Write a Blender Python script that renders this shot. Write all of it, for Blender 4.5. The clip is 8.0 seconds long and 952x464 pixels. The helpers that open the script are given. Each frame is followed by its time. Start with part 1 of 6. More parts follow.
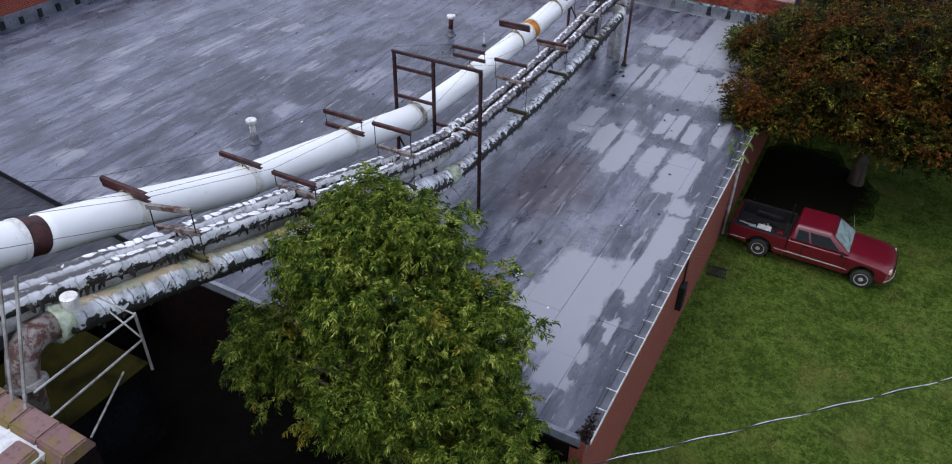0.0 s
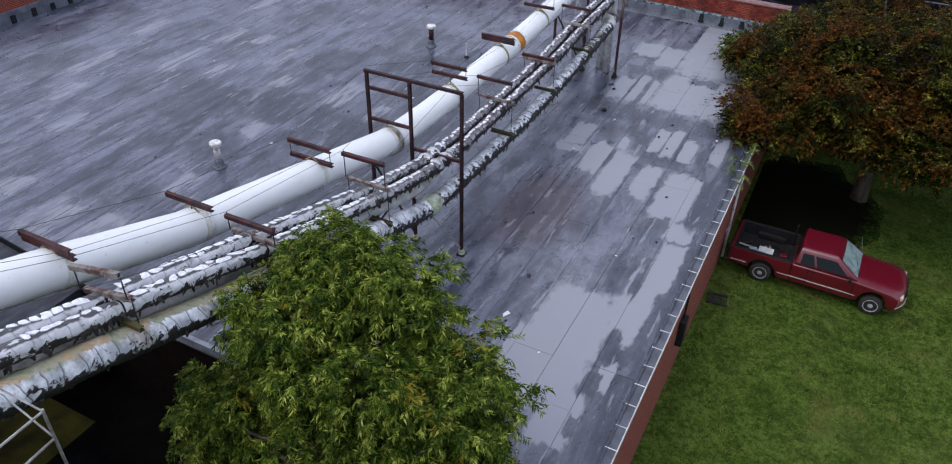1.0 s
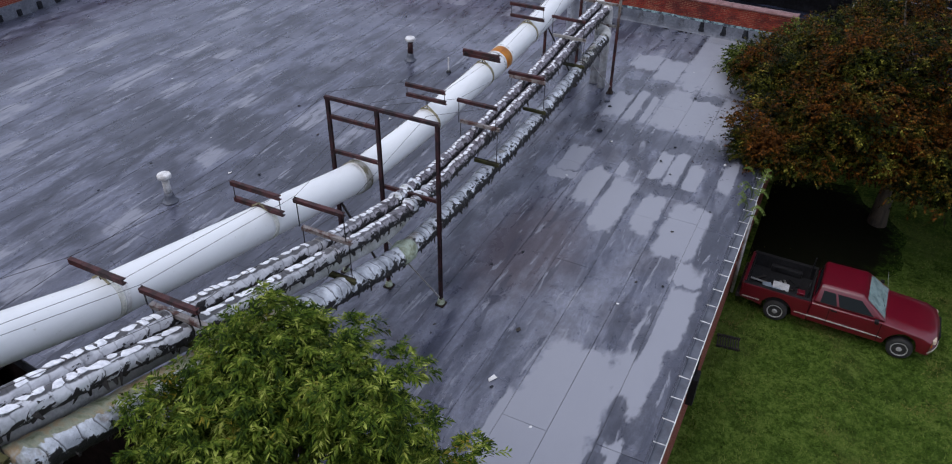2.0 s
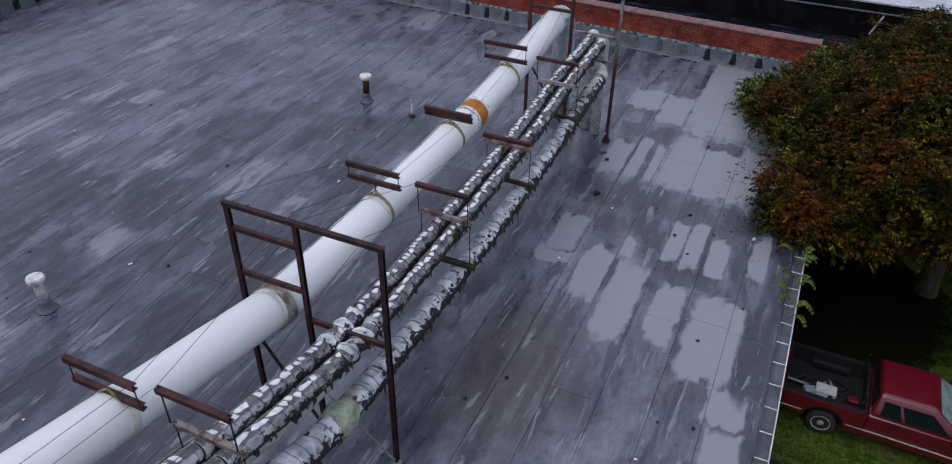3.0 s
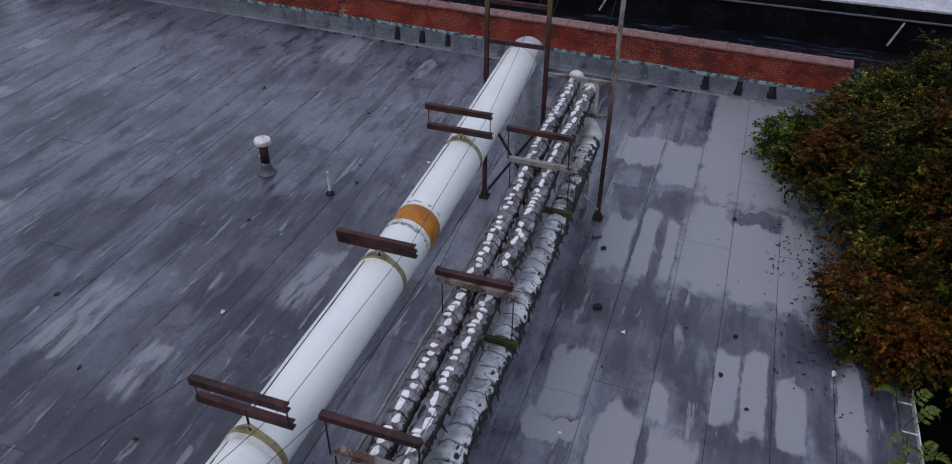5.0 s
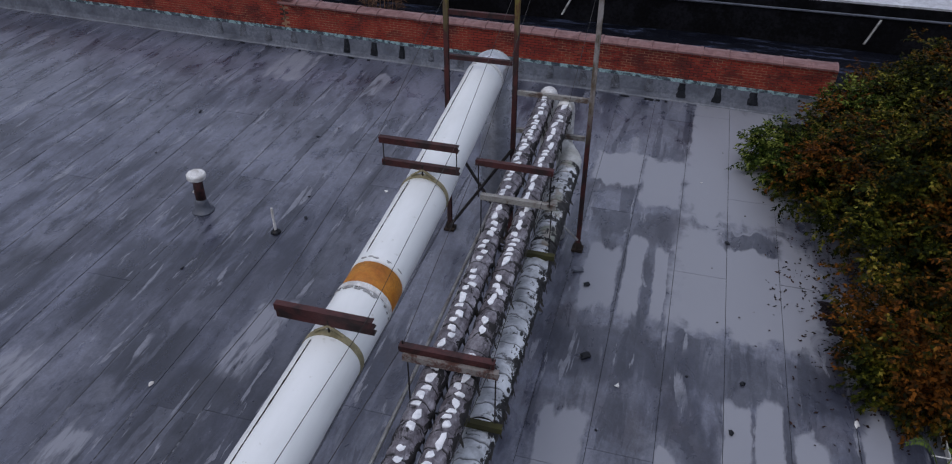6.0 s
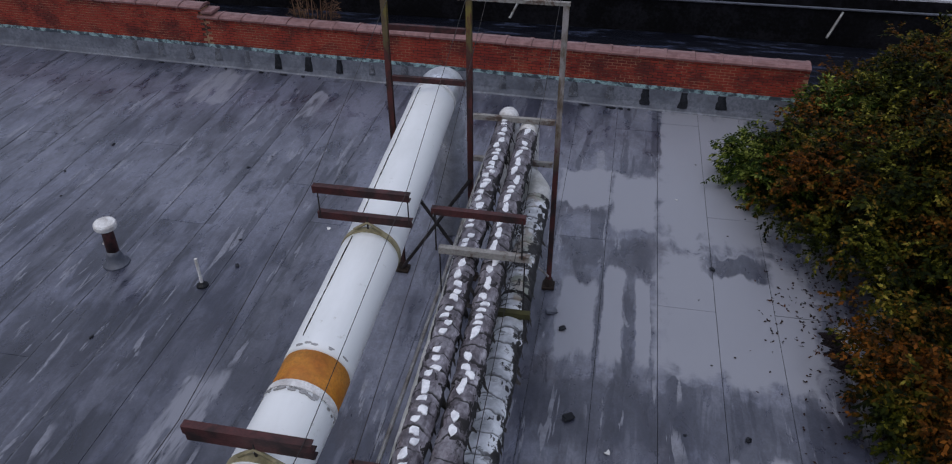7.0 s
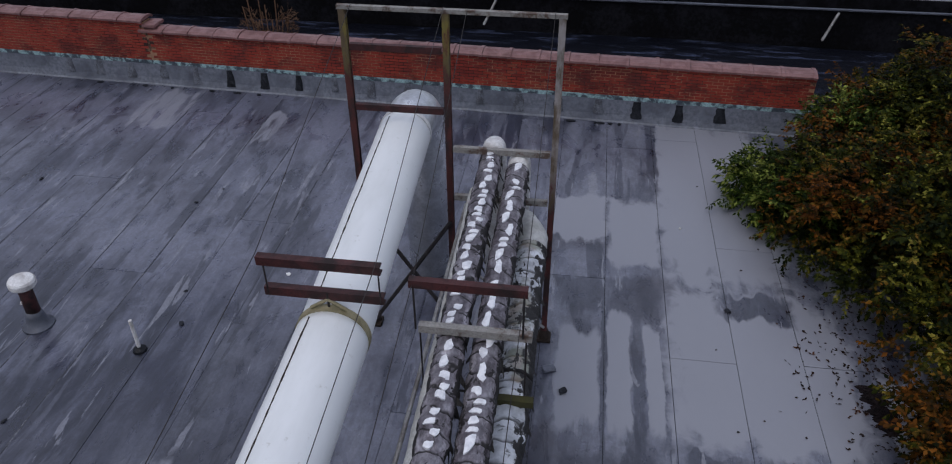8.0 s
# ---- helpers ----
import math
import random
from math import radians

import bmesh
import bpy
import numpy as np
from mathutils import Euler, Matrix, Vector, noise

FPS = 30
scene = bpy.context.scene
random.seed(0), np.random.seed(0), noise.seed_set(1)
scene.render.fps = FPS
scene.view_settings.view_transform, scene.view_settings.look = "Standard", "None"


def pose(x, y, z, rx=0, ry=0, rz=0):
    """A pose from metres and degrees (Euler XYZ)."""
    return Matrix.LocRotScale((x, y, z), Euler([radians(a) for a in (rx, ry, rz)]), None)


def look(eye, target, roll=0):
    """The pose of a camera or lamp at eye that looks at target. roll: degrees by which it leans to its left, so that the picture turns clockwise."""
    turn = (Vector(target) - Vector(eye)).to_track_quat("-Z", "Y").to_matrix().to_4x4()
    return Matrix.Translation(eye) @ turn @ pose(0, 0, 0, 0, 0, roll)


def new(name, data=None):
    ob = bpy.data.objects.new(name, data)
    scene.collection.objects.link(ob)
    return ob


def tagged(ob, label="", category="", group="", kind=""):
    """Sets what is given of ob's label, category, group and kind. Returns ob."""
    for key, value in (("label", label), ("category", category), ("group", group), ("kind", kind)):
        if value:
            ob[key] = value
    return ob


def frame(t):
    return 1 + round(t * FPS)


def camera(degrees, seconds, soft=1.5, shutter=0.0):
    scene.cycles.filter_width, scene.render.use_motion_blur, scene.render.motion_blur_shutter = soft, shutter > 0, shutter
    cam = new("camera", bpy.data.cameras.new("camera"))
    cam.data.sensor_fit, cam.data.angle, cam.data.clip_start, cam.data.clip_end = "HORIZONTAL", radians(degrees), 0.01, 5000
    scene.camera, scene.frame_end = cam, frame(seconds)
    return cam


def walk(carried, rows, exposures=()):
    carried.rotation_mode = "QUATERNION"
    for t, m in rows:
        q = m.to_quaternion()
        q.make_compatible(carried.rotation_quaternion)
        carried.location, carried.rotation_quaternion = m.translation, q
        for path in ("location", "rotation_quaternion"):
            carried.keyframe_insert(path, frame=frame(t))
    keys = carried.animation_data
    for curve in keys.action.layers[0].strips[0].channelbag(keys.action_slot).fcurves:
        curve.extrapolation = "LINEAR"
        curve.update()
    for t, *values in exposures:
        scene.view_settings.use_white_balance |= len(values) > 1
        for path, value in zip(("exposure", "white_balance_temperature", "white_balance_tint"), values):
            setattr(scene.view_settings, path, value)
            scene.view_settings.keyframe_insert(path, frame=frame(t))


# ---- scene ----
cam = camera(63.8, 8.0, soft=1.1)
PATH = [
    (0, (2.616, -9.488, 11.907), (1.852, -8.062, 10.732), 0.9),
    (0.5, (2.227, -8.676, 11.749), (1.48, -7.239, 10.575), 0.9),
    (1, (1.856, -7.882, 11.574), (1.121, -6.437, 10.402), 0.9),
    (2.3, (0.473, -4.561, 10.771), (-0.23, -3.095, 9.605), 0.8),
    (2.5, (0.105, -3.754, 10.662), (-0.584, -2.283, 9.494), 0.9),
    (3, (-1.008, -1.189, 10.19), (-1.676, 0.294, 9.025), 0.8),
    (3.5, (-2.232, 1.472, 9.606), (-2.861, 2.97, 8.44), 0.6),
    (4, (-2.849, 2.767, 9.253), (-3.44, 4.279, 8.085), 0.5),
    (4.5, (-3.233, 3.601, 9.019), (-3.796, 5.122, 7.85), 0.5),
    (6, (-4.222, 6.029, 8.309), (-4.657, 7.597, 7.147), 0.2),
    (6.5, (-4.482, 6.83, 8.116), (-4.857, 8.414, 6.953), -0.1),
    (7, (-4.733, 7.661, 7.9), (-5.045, 9.257, 6.735), -0.3),
    (7.5, (-4.978, 8.473, 7.694), (-5.25, 10.076, 6.529), -0.4),
    (8, (-5.179, 9.311, 7.453), (-5.42, 10.92, 6.29), -0.4),
]
EXPOSURES = [(0.0, 0.83), (1.2, 0.76), (2.5, 0.40), (4.0, 0.06), (6.0, 0.02), (8.0, 0.02)]
walk(cam, [(t, look(eye, target, roll)) for t, eye, target, roll in PATH], EXPOSURES)

# ---- light: an overcast afternoon ----
world = bpy.data.worlds.new("sky")
world.use_nodes = True
scene.world = world
wn = world.node_tree.nodes
wl = world.node_tree.links
sky = wn.new("ShaderNodeTexSky")
sky.sky_type, sky.sun_disc = "NISHITA", False
sky.sun_elevation, sky.sun_rotation = radians(62), radians(-150)
sky.air_density, sky.dust_density = 1.0, 4.0
# a layer of cloud, brightest overhead, over the clear sky
where = wn.new("ShaderNodeTexCoord")
axes = wn.new("ShaderNodeSeparateXYZ")
wl.new(where.outputs["Generated"], axes.inputs[0])
height = wn.new("ShaderNodeMapRange")
for s, v in zip(height.inputs[1:5], (0.0, 1.0, 1.5, 2.9)):
    s.default_value = v
wl.new(axes.outputs["Z"], height.inputs[0])
cloud = wn.new("ShaderNodeVectorMath")
cloud.operation = "SCALE"
cloud.inputs[0].default_value = (2.65, 2.85, 3.55)
wl.new(height.outputs[0], cloud.inputs["Scale"])
cover = wn.new("ShaderNodeMix")
cover.data_type = "RGBA"
cover.inputs[0].default_value = 0.7
wl.new(sky.outputs[0], cover.inputs[6])
wl.new(cloud.outputs[0], cover.inputs[7])
wl.new(cover.outputs[2], wn["Background"].inputs["Color"])
wn["Background"].inputs["Strength"].default_value = 0.10
sun_data = bpy.data.lights.new("sun", "SUN")
sun_data.energy, sun_data.angle, sun_data.color = 0.5, radians(40), (1.0, 0.98, 0.95)
sun = new("sun", sun_data)
sun.matrix_world = look((-7, -12, 26), (0, 0, 0))


# ---- materials ----
def material(name, build):
    m = bpy.data.materials.new(name)
    m.use_nodes = True
    build(m.node_tree, m.node_tree.nodes["Principled BSDF"])
    return m


class Net:
    """Short-hand for building a node tree."""

    def __init__(self, tree):
        self.t, self.n, self.l = tree, tree.nodes, tree.links

    def put(self, socket, value):
        if isinstance(value, bpy.types.NodeSocket):
            self.l.new(value, socket)
        else:
            socket.default_value = value

    def pos(self):
        return self.n.new("ShaderNodeNewGeometry").outputs["Position"]

    def island(self):
        return self.n.new("ShaderNodeNewGeometry").outputs["Random Per Island"]

    def normal_z(self):
        s = self.n.new("ShaderNodeSeparateXYZ")
        self.l.new(self.n.new("ShaderNodeNewGeometry").outputs["Normal"], s.inputs[0])
        return s.outputs[2]

    def rand(self):
        return self.n.new("ShaderNodeObjectInfo").outputs["Random"]

    def scaled(self, vec, s, off=(0, 0, 0)):
        m = self.n.new("ShaderNodeMapping")
        self.put(m.inputs["Vector"], vec)
        m.inputs["Scale"].default_value = s
        m.inputs["Location"].default_value = off
        return m.outputs[0]

    def noise(self, vec, scale, detail=4.0, rough=0.55, distort=0.0):
        k = self.n.new("ShaderNodeTexNoise")
        self.put(k.inputs["Vector"], vec)
        k.inputs["Scale"].default_value, k.inputs["Detail"].default_value = scale, detail
        k.inputs["Roughness"].default_value, k.inputs["Distortion"].default_value = rough, distort
        return k.outputs["Fac"]

    def voronoi(self, vec, scale, out="Distance", feature="F1"):
        k = self.n.new("ShaderNodeTexVoronoi")
        k.feature = feature
        self.put(k.inputs["Vector"], vec)
        k.inputs["Scale"].default_value = scale
        return k.outputs[out]

    def math(self, op, a, b=0.0, c=0.0):
        k = self.n.new("ShaderNodeMath")
        k.operation = op
        for s, v in zip(k.inputs, (a, b, c)):
            self.put(s, v)
        return k.outputs[0]

    def vmath(self, op, a, b=(0, 0, 0), out=0):
        k = self.n.new("ShaderNodeVectorMath")
        k.operation = op
        self.put(k.inputs[0], a)
        self.put(k.inputs[1], b)
        return k.outputs[out]

    def step(self, v, lo, hi, a=0.0, b=1.0):
        k = self.n.new("ShaderNodeMapRange")
        k.interpolation_type = "SMOOTHSTEP"
        for s, x in zip(k.inputs, (v, lo, hi, a, b)):
            self.put(s, x)
        return k.outputs[0]

    def mix(self, f, a, b):
        k = self.n.new("ShaderNodeMix")
        k.data_type = "RGBA"
        self.put(k.inputs[0], f)
        for s, v in ((k.inputs[6], a), (k.inputs[7], b)):
            self.put(s, (*v, 1.0) if isinstance(v, tuple) and len(v) == 3 else v)
        return k.outputs[2]

    def ramp(self, f, stops):
        k = self.n.new("ShaderNodeValToRGB")
        self.put(k.inputs[0], f)
        e = k.color_ramp.elements
        while len(e) < len(stops):
            e.new(0.5)
        for x, (p, c) in zip(e, stops):
            x.position, x.color = p, (*c, 1.0)
        return k.outputs[0]

    def bump(self, h, strength, dist):
        k = self.n.new("ShaderNodeBump")
        self.put(k.inputs["Height"], h)
        k.inputs["Strength"].default_value, k.inputs["Distance"].default_value = strength, dist
        return k.outputs[0]

    def split(self, vec):
        k = self.n.new("ShaderNodeSeparateXYZ")
        self.put(k.inputs[0], vec)
        return k.outputs


def worn(name, base, dark, scale, rough=0.7, metal=0.0, bump=0.3, dist=0.01, lo=0.42, hi=0.62, spread=0.25, stretch=(1, 1, 1), gloss=0.5):
    """A plain surface with stains at two scales and fine relief."""
    def build(tree, b):
        k = Net(tree)
        p = k.scaled(k.pos(), stretch)
        big = k.noise(p, scale, 5, 0.6, 0.4)
        fine = k.noise(p, scale * 9, 4, 0.6)
        f = k.step(k.math("ADD", k.math("MULTIPLY", big, 0.72), k.math("MULTIPLY", fine, 0.28)), lo, hi)
        c = k.mix(f, base, dark)
        grain = k.step(fine, 0.25, 0.75, 1.0 - spread, 1.0 + spread)
        h = k.n.new("ShaderNodeHueSaturation")
        k.put(h.inputs["Color"], c)
        k.put(h.inputs["Value"], grain)
        k.put(b.inputs["Base Color"], h.outputs[0])
        k.put(b.inputs["Roughness"], k.step(big, 0.2, 0.8, max(rough - 0.15, 0.05), min(rough + 0.15, 1.0)))
        b.inputs["Metallic"].default_value = metal
        b.inputs["Specular IOR Level"].default_value = gloss
        k.put(b.inputs["Normal"], k.bump(k.math("ADD", fine, k.math("MULTIPLY", big, 0.5)), bump, dist))
    return material(name, build)


# pale silt left by standing water: centre x, y and half sizes, in metres
SILT_FAR = [(-2.69, 21.42, 0.98, 2.66), (-2.51, 17.12, 1.21, 1.49), (-5.05, 20.35, 0.5, 0.67), (-4.11, 19.96, 0.42, 0.95), (-4.93, 16.64, 0.28, 0.91), (-4.37, 16.82, 0.15, 1.22), (-3.91, 16.74, 0.11, 1.03),
            (-4.97, 12.75, 0.31, 0.72), (-4.95, 11.76, 0.43, 0.24), (-4.04, 11.59, 0.32, 0.9), (-3.53, 12.67, 0.15, 0.4), (-2.63, 13.55, 0.18, 0.96), (-2.2, 13.52, 0.18, 0.97), (-1.65, 13.12, 0.21, 0.67), (-0.81, 13.64, 0.19, 0.87),
            (-0.85, 16.0, 0.22, 1.1)]
SILT_NEAR = [(-3.23, 10.95, 0.35, 1.29), (-2.27, 10.75, 0.24, 0.79), (-1.28, 10.5, 0.51, 1.18), (-0.73, 8.83, 0.33, 0.42), (-0.66, 7.26, 0.32, 1.03), (-2.29, 10.96, 0.29, 0.79),
             (-1.95, 3.62, 0.83, 1.98), (-0.89, 5.78, 0.37, 1.59), (-1.22, 1.67, 0.41, 0.73), (-0.74, 3.14, 0.16, 0.46), (-2.79, 2.85, 0.2, 1.07)]
SILT_EAST = SILT_FAR + SILT_NEAR
# thinner silt, and places where the felt shows dark between it, wet in the east
HAZE_EAST = [(-5.06, 22.4, 0.49, 1.18), (-5.0, 19.03, 0.45, 0.51), (-3.28, 19.78, 0.38, 1.11), (-1.98, 8.18, 0.2, 1.97), (-4.33, 6.29, 0.57, 0.96), (-3.63, 12.68, 0.46, 0.81), (-5.08, 12.2, 0.51, 2.06),
             (-3.26, 11.7, 0.28, 0.75), (-2.34, 6.17, 0.51, 1.12), (-4.55, 10.84, 0.47, 1.9), (-2.62, 6.12, 0.73, 1.52), (-4.15, 22.58, 0.3, 1.43), (-6.4, 14.5, 0.4, 1.4), (-3.9, 18.0, 1.2, 1.2), (-4.7, 21.2, 0.75, 1.7), (-5.4, 18.2, 0.8, 1.2), (-4.6, 15.6, 0.9, 0.5)]
WET_EAST = [(-2.42, 18.25, 0.53, 0.28), (-3.71, 22.83, 0.10, 1.52), (-3.21, 15.35, 0.42, 0.13), (-4.12, 16.71, 0.07, 1.43), (-0.94, 2.78, 0.17, 0.38), (-0.88, 1.61, 0.12, 0.28), (-0.92, 4.02, 0.15, 0.54), (-1.08, 6.58, 0.11, 0.8),
            (-3.66, 11.52, 0.06, 0.56), (-4.52, 18.31, 0.79, 0.38), (-4.58, 16.65, 0.04, 1.6), (-5.6, 17.39, 0.15, 1.74), (-3.2, 14.75, 2.3, 0.55), (-0.5, 10.6, 0.28, 1.5), (-2.1, 12.1, 0.5, 0.35)]
SILT_WEST = [(-13.05, 11.35, 0.36, 0.9), (-15.59, 10.97, 0.32, 0.65), (-18.74, 13.94, 0.3, 0.47), (-20.07, 13.64, 0.28, 0.81), (-14.1, 23.3, 0.55, 0.9), (-9.9, 13.52, 0.3, 0.89), (-11.31, 10.63, 0.24, 0.71), (-14.1, 8.01, 0.3, 0.48),
             (-22.96, 20.46, 0.3, 0.41), (-21.33, 17.13, 0.3, 0.76), (-22.72, 9.11, 0.3, 1.09), (-20.04, 10.92, 0.3, 1.16), (-18.16, 10.86, 0.3, 0.64), (-17.0, 12.9, 0.25, 0.8), (-15.63, 1.7, 0.5, 0.7), (-13.94, 1.86, 0.45, 0.74),
             (-17.81, 2.33, 0.45, 0.39), (-13.73, 4.45, 0.25, 0.56), (-19.54, 5.5, 0.25, 0.56), (-11.49, 22.73, 0.22, 0.57), (-23.5, 12.5, 0.3, 1.0), (-21.6, 7.0, 0.35, 0.7)]
# the wide ones far north put grazing sky sheen into the colour
HAZE_WEST = [(-12.31, 20.52, 0.4, 0.51), (-12.2, 16.46, 0.3, 0.7), (-11.46, 11.44, 0.3, 0.81), (-10.08, 11.65, 0.35, 0.63), (-8.85, 14.09, 0.5, 1.13), (-12.85, 12.14, 0.4, 0.52), (-9.6, 15.79, 0.35, 1.34), (-9.66, 19.7, 0.4, 1.15),
             (-13.75, 17.42, 0.35, 1.22), (-17.52, 15.92, 0.4, 1.08), (-12.4, 12.07, 0.5, 0.96), (-18.78, 6.61, 0.35, 1.44), (-14.68, 8.11, 0.3, 0.67), (-14.9, 15.29, 0.4, 1.21), (-16.4, 20.5, 0.9, 1.6), (-20.5, 16.0, 0.9, 1.2), (-10.6, 22.6, 2.2, 1.3), (-16.0, 22.9, 2.6, 1.3), (-20.5, 21.5, 2.0, 2.2), (-12.0, 19.6, 2.6, 2.0), (-9.2, 18.2, 0.9, 2.2)]
# darker felt; the last four darken the nearer western sheets
DARK_WEST = [(-11.2, 12.9, 0.5, 0.7), (-9.3, 10.6, 0.45, 0.9), (-14.6, 13.6, 0.5, 1.0), (-12.8, 14.6, 0.6, 0.8), (-11.6, 8.8, 1.5, 1.3), (-14.6, 9.6, 1.1, 1.2), (-10.2, 11.9, 0.5, 0.8), (-17.0, 8.6, 1.2, 1.4)]


def roofing(patches, hazes, wets, tones, pale_tones, soft, amount, shade, dirt, grain, streaks, dark_belt, stain=None):
    """Weathered roofing membrane: tones of the felt, the silt in its hollows, thin silt round it."""
    def build(tree, b):
        k = Net(tree)
        p = k.pos()
        r = k.rand()
        off = k.n.new("ShaderNodeCombineXYZ")
        k.put(off.inputs[1], k.math("MULTIPLY", r, 30.0))
        q = k.vmath("ADD", p, off.outputs[0])
        streak = k.noise(k.scaled(p, (1.0, 0.22, 1.0)), 1.9, 5, 0.62, 0.3)
        cloud = k.noise(p, 0.35, 4, 0.55)
        blotch = k.noise(k.scaled(p, (1.0, 0.55, 1.0)), 2.4, 5, 0.62, 0.6)
        fine = k.noise(p, 26.0, 4, 0.68)
        scuff = k.noise(k.scaled(p, (1.5, 0.32, 1.0)), 2.6, 6, 0.62, 0.8)
        wob = k.n.new("ShaderNodeCombineXYZ")
        k.put(wob.inputs[0], k.math("MULTIPLY", k.math("SUBTRACT", k.noise(k.scaled(p, (1.6, 0.5, 1.0)), 3.0, 5, 0.62, 0.4), 0.5), 0.17))
        k.put(wob.inputs[1], k.math("MULTIPLY", k.math("SUBTRACT", k.noise(k.scaled(q, (1.8, 0.40, 1.0)), 1.8, 3, 0.5, 0.3), 0.5), 0.9))
        bent = k.vmath("ADD", p, wob.outputs[0])
        rag = k.math("MULTIPLY", k.math("SUBTRACT", k.noise(k.scaled(p, (1.0, 0.7, 1.0)), 3.6, 4, 0.55, 0.6), 0.5), 0.62)

        def nearest(places):
            near = None
            for x, y, rx, ry in places:
                v = k.vmath("MULTIPLY", k.vmath("SUBTRACT", bent, (x, y, 0.0)), (1 / rx, 1 / ry, 0.0))
                v = k.vmath("MULTIPLY", v, v)
                d = k.vmath("LENGTH", k.vmath("MULTIPLY", v, v), out=1)
                near = d if near is None else k.math("MINIMUM", near, d)
            return k.math("ADD", k.math("POWER", near, 0.25), rag)
        wet = k.step(nearest(wets), 1.15, 0.85)
        lying = nearest(patches)
        silt = k.math("MULTIPLY", k.math("MULTIPLY", k.step(lying, 1.0 + soft, 1.0 - soft), amount), k.math("SUBTRACT", 1.0, k.math("MULTIPLY", wet, 0.92)))
        thin = k.math("MULTIPLY", k.step(nearest(hazes), 1.35, 0.55), k.step(blotch, 0.36, 0.60, 0.12, 0.85))
        film = k.step(k.math("ADD", streak, k.math("MULTIPLY", cloud, 0.55)), 0.64, 0.92, 0.0, 0.7)
        tone = k.math("ADD", k.math("ADD", 0.04, k.math("MULTIPLY", r, 0.12)), k.math("ADD", k.math("MULTIPLY", streak, 0.62), k.math("MULTIPLY", cloud, 0.20)))
        dark = k.ramp(tone, [(0.32, tones[0]), (0.5, tones[1]), (0.70, tones[2])])
        c = k.mix(film, dark, tones[3])
        c = k.mix(k.step(k.noise(p, 0.9, 5, 0.65, 0.8), 0.50, 0.72, 0.0, 0.6), c, tones[0])
        halo = k.math("MULTIPLY", k.step(lying, 1.9, 1.0), k.step(blotch, 0.40, 0.58, 0.0, 0.6))
        thin = k.math("MAXIMUM", thin, halo)
        c = k.mix(k.math("MULTIPLY", thin, 0.72), c, k.mix(0.5, tones[3], pale_tones[0]))
        c = k.mix(k.step(k.noise(p, 0.45, 4, 0.6, 0.5), 0.50, 0.66, 0.0, 0.55), c, dirt)
        c = k.mix(k.step(scuff, 0.54, 0.68, 0.0, 0.36), c, tones[3])
        if not stain:
            silt = k.math("MULTIPLY", silt, k.step(k.noise(k.scaled(p, (2.4, 0.45, 1.0)), 2.2, 5, 0.6, 0.6), 0.38, 0.56, 0.12, 1.0))
        if stain:
            d = k.vmath("LENGTH", k.vmath("MULTIPLY", k.vmath("SUBTRACT", bent, (stain[0], stain[1], 0.0)), (1 / stain[2], 1 / stain[3], 0.0)), out=1)
            c = k.mix(k.math("MULTIPLY", k.step(k.math("ADD", d, k.math("MULTIPLY", rag, 1.2)), 1.2, 0.4), 0.75), c, (0.058, 0.043, 0.052))
        if dark_belt:
            # a darker belt along the duct or the gutter
            sp = k.split(p)
            belt = k.step(k.math("ADD", sp[0], k.math("MULTIPLY", k.math("SUBTRACT", cloud, 0.5), dark_belt[2])), dark_belt[0], dark_belt[1])
            c = k.mix(k.math("MULTIPLY", k.step(sp[0], -14.0, -22.0), 0.15), c, tones[3])
            c = k.mix(k.math("MULTIPLY", belt, k.step(sp[1], 20.0, 13.0, 0.05, 0.55)), c, tones[0])
        c = k.mix(k.math("MULTIPLY", wet, 0.6), c, tones[0])
        run = k.noise(k.scaled(q, (1.8, 0.26, 1.0)), 1.6, 5, 0.58, 0.7)
        runs = k.math("MULTIPLY", k.step(run, 0.54, 0.59), k.step(k.noise(p, 0.55, 3, 0.5), 0.40, 0.58))
        c = k.mix(k.math("MULTIPLY", runs, streaks), c, k.mix(0.35, tones[3], pale_tones[0]))
        c = k.mix(k.math("MULTIPLY", k.step(run, 0.42, 0.39), 0.55), c, tones[0])
        c = k.mix(k.step(scuff, 0.44, 0.30, 0.0, 0.4), c, tones[0])
        nick = k.noise(k.scaled(p, (2.6, 0.30, 1.0)), 2.2, 5, 0.6, 0.5)
        nicks = k.math("MULTIPLY", k.step(nick, 0.60, 0.625), k.step(k.noise(p, 0.7, 3, 0.5), 0.44, 0.52))
        c = k.mix(k.math("MULTIPLY", nicks, 0.8), c, pale_tones[0])
        pale = k.mix(k.math("ADD", k.math("MULTIPLY", cloud, 0.5), k.math("MULTIPLY", blotch, 0.5)), pale_tones[0], pale_tones[1])
        h = k.n.new("ShaderNodeHueSaturation")
        k.put(h.inputs["Color"], c)
        k.put(h.inputs["Value"], k.math("MULTIPLY", k.math("MULTIPLY", k.step(fine, 0.28, 0.72, 1.0 - grain, 1.0 + grain), k.step(k.noise(k.scaled(p, (1.4, 0.8, 1.0)), 8.0, 5, 0.7, 0.5), 0.3, 0.7, 0.82, 1.18)), shade))
        b.inputs["Specular IOR Level"].default_value = 0.7
        c = k.mix(silt, h.outputs[0], pale)
        k.put(b.inputs["Base Color"], c)
        k.put(b.inputs["Roughness"], k.math("ADD", k.step(blotch, 0.3, 0.7, 0.24, 0.40), k.math("MULTIPLY", silt, 0.06)))
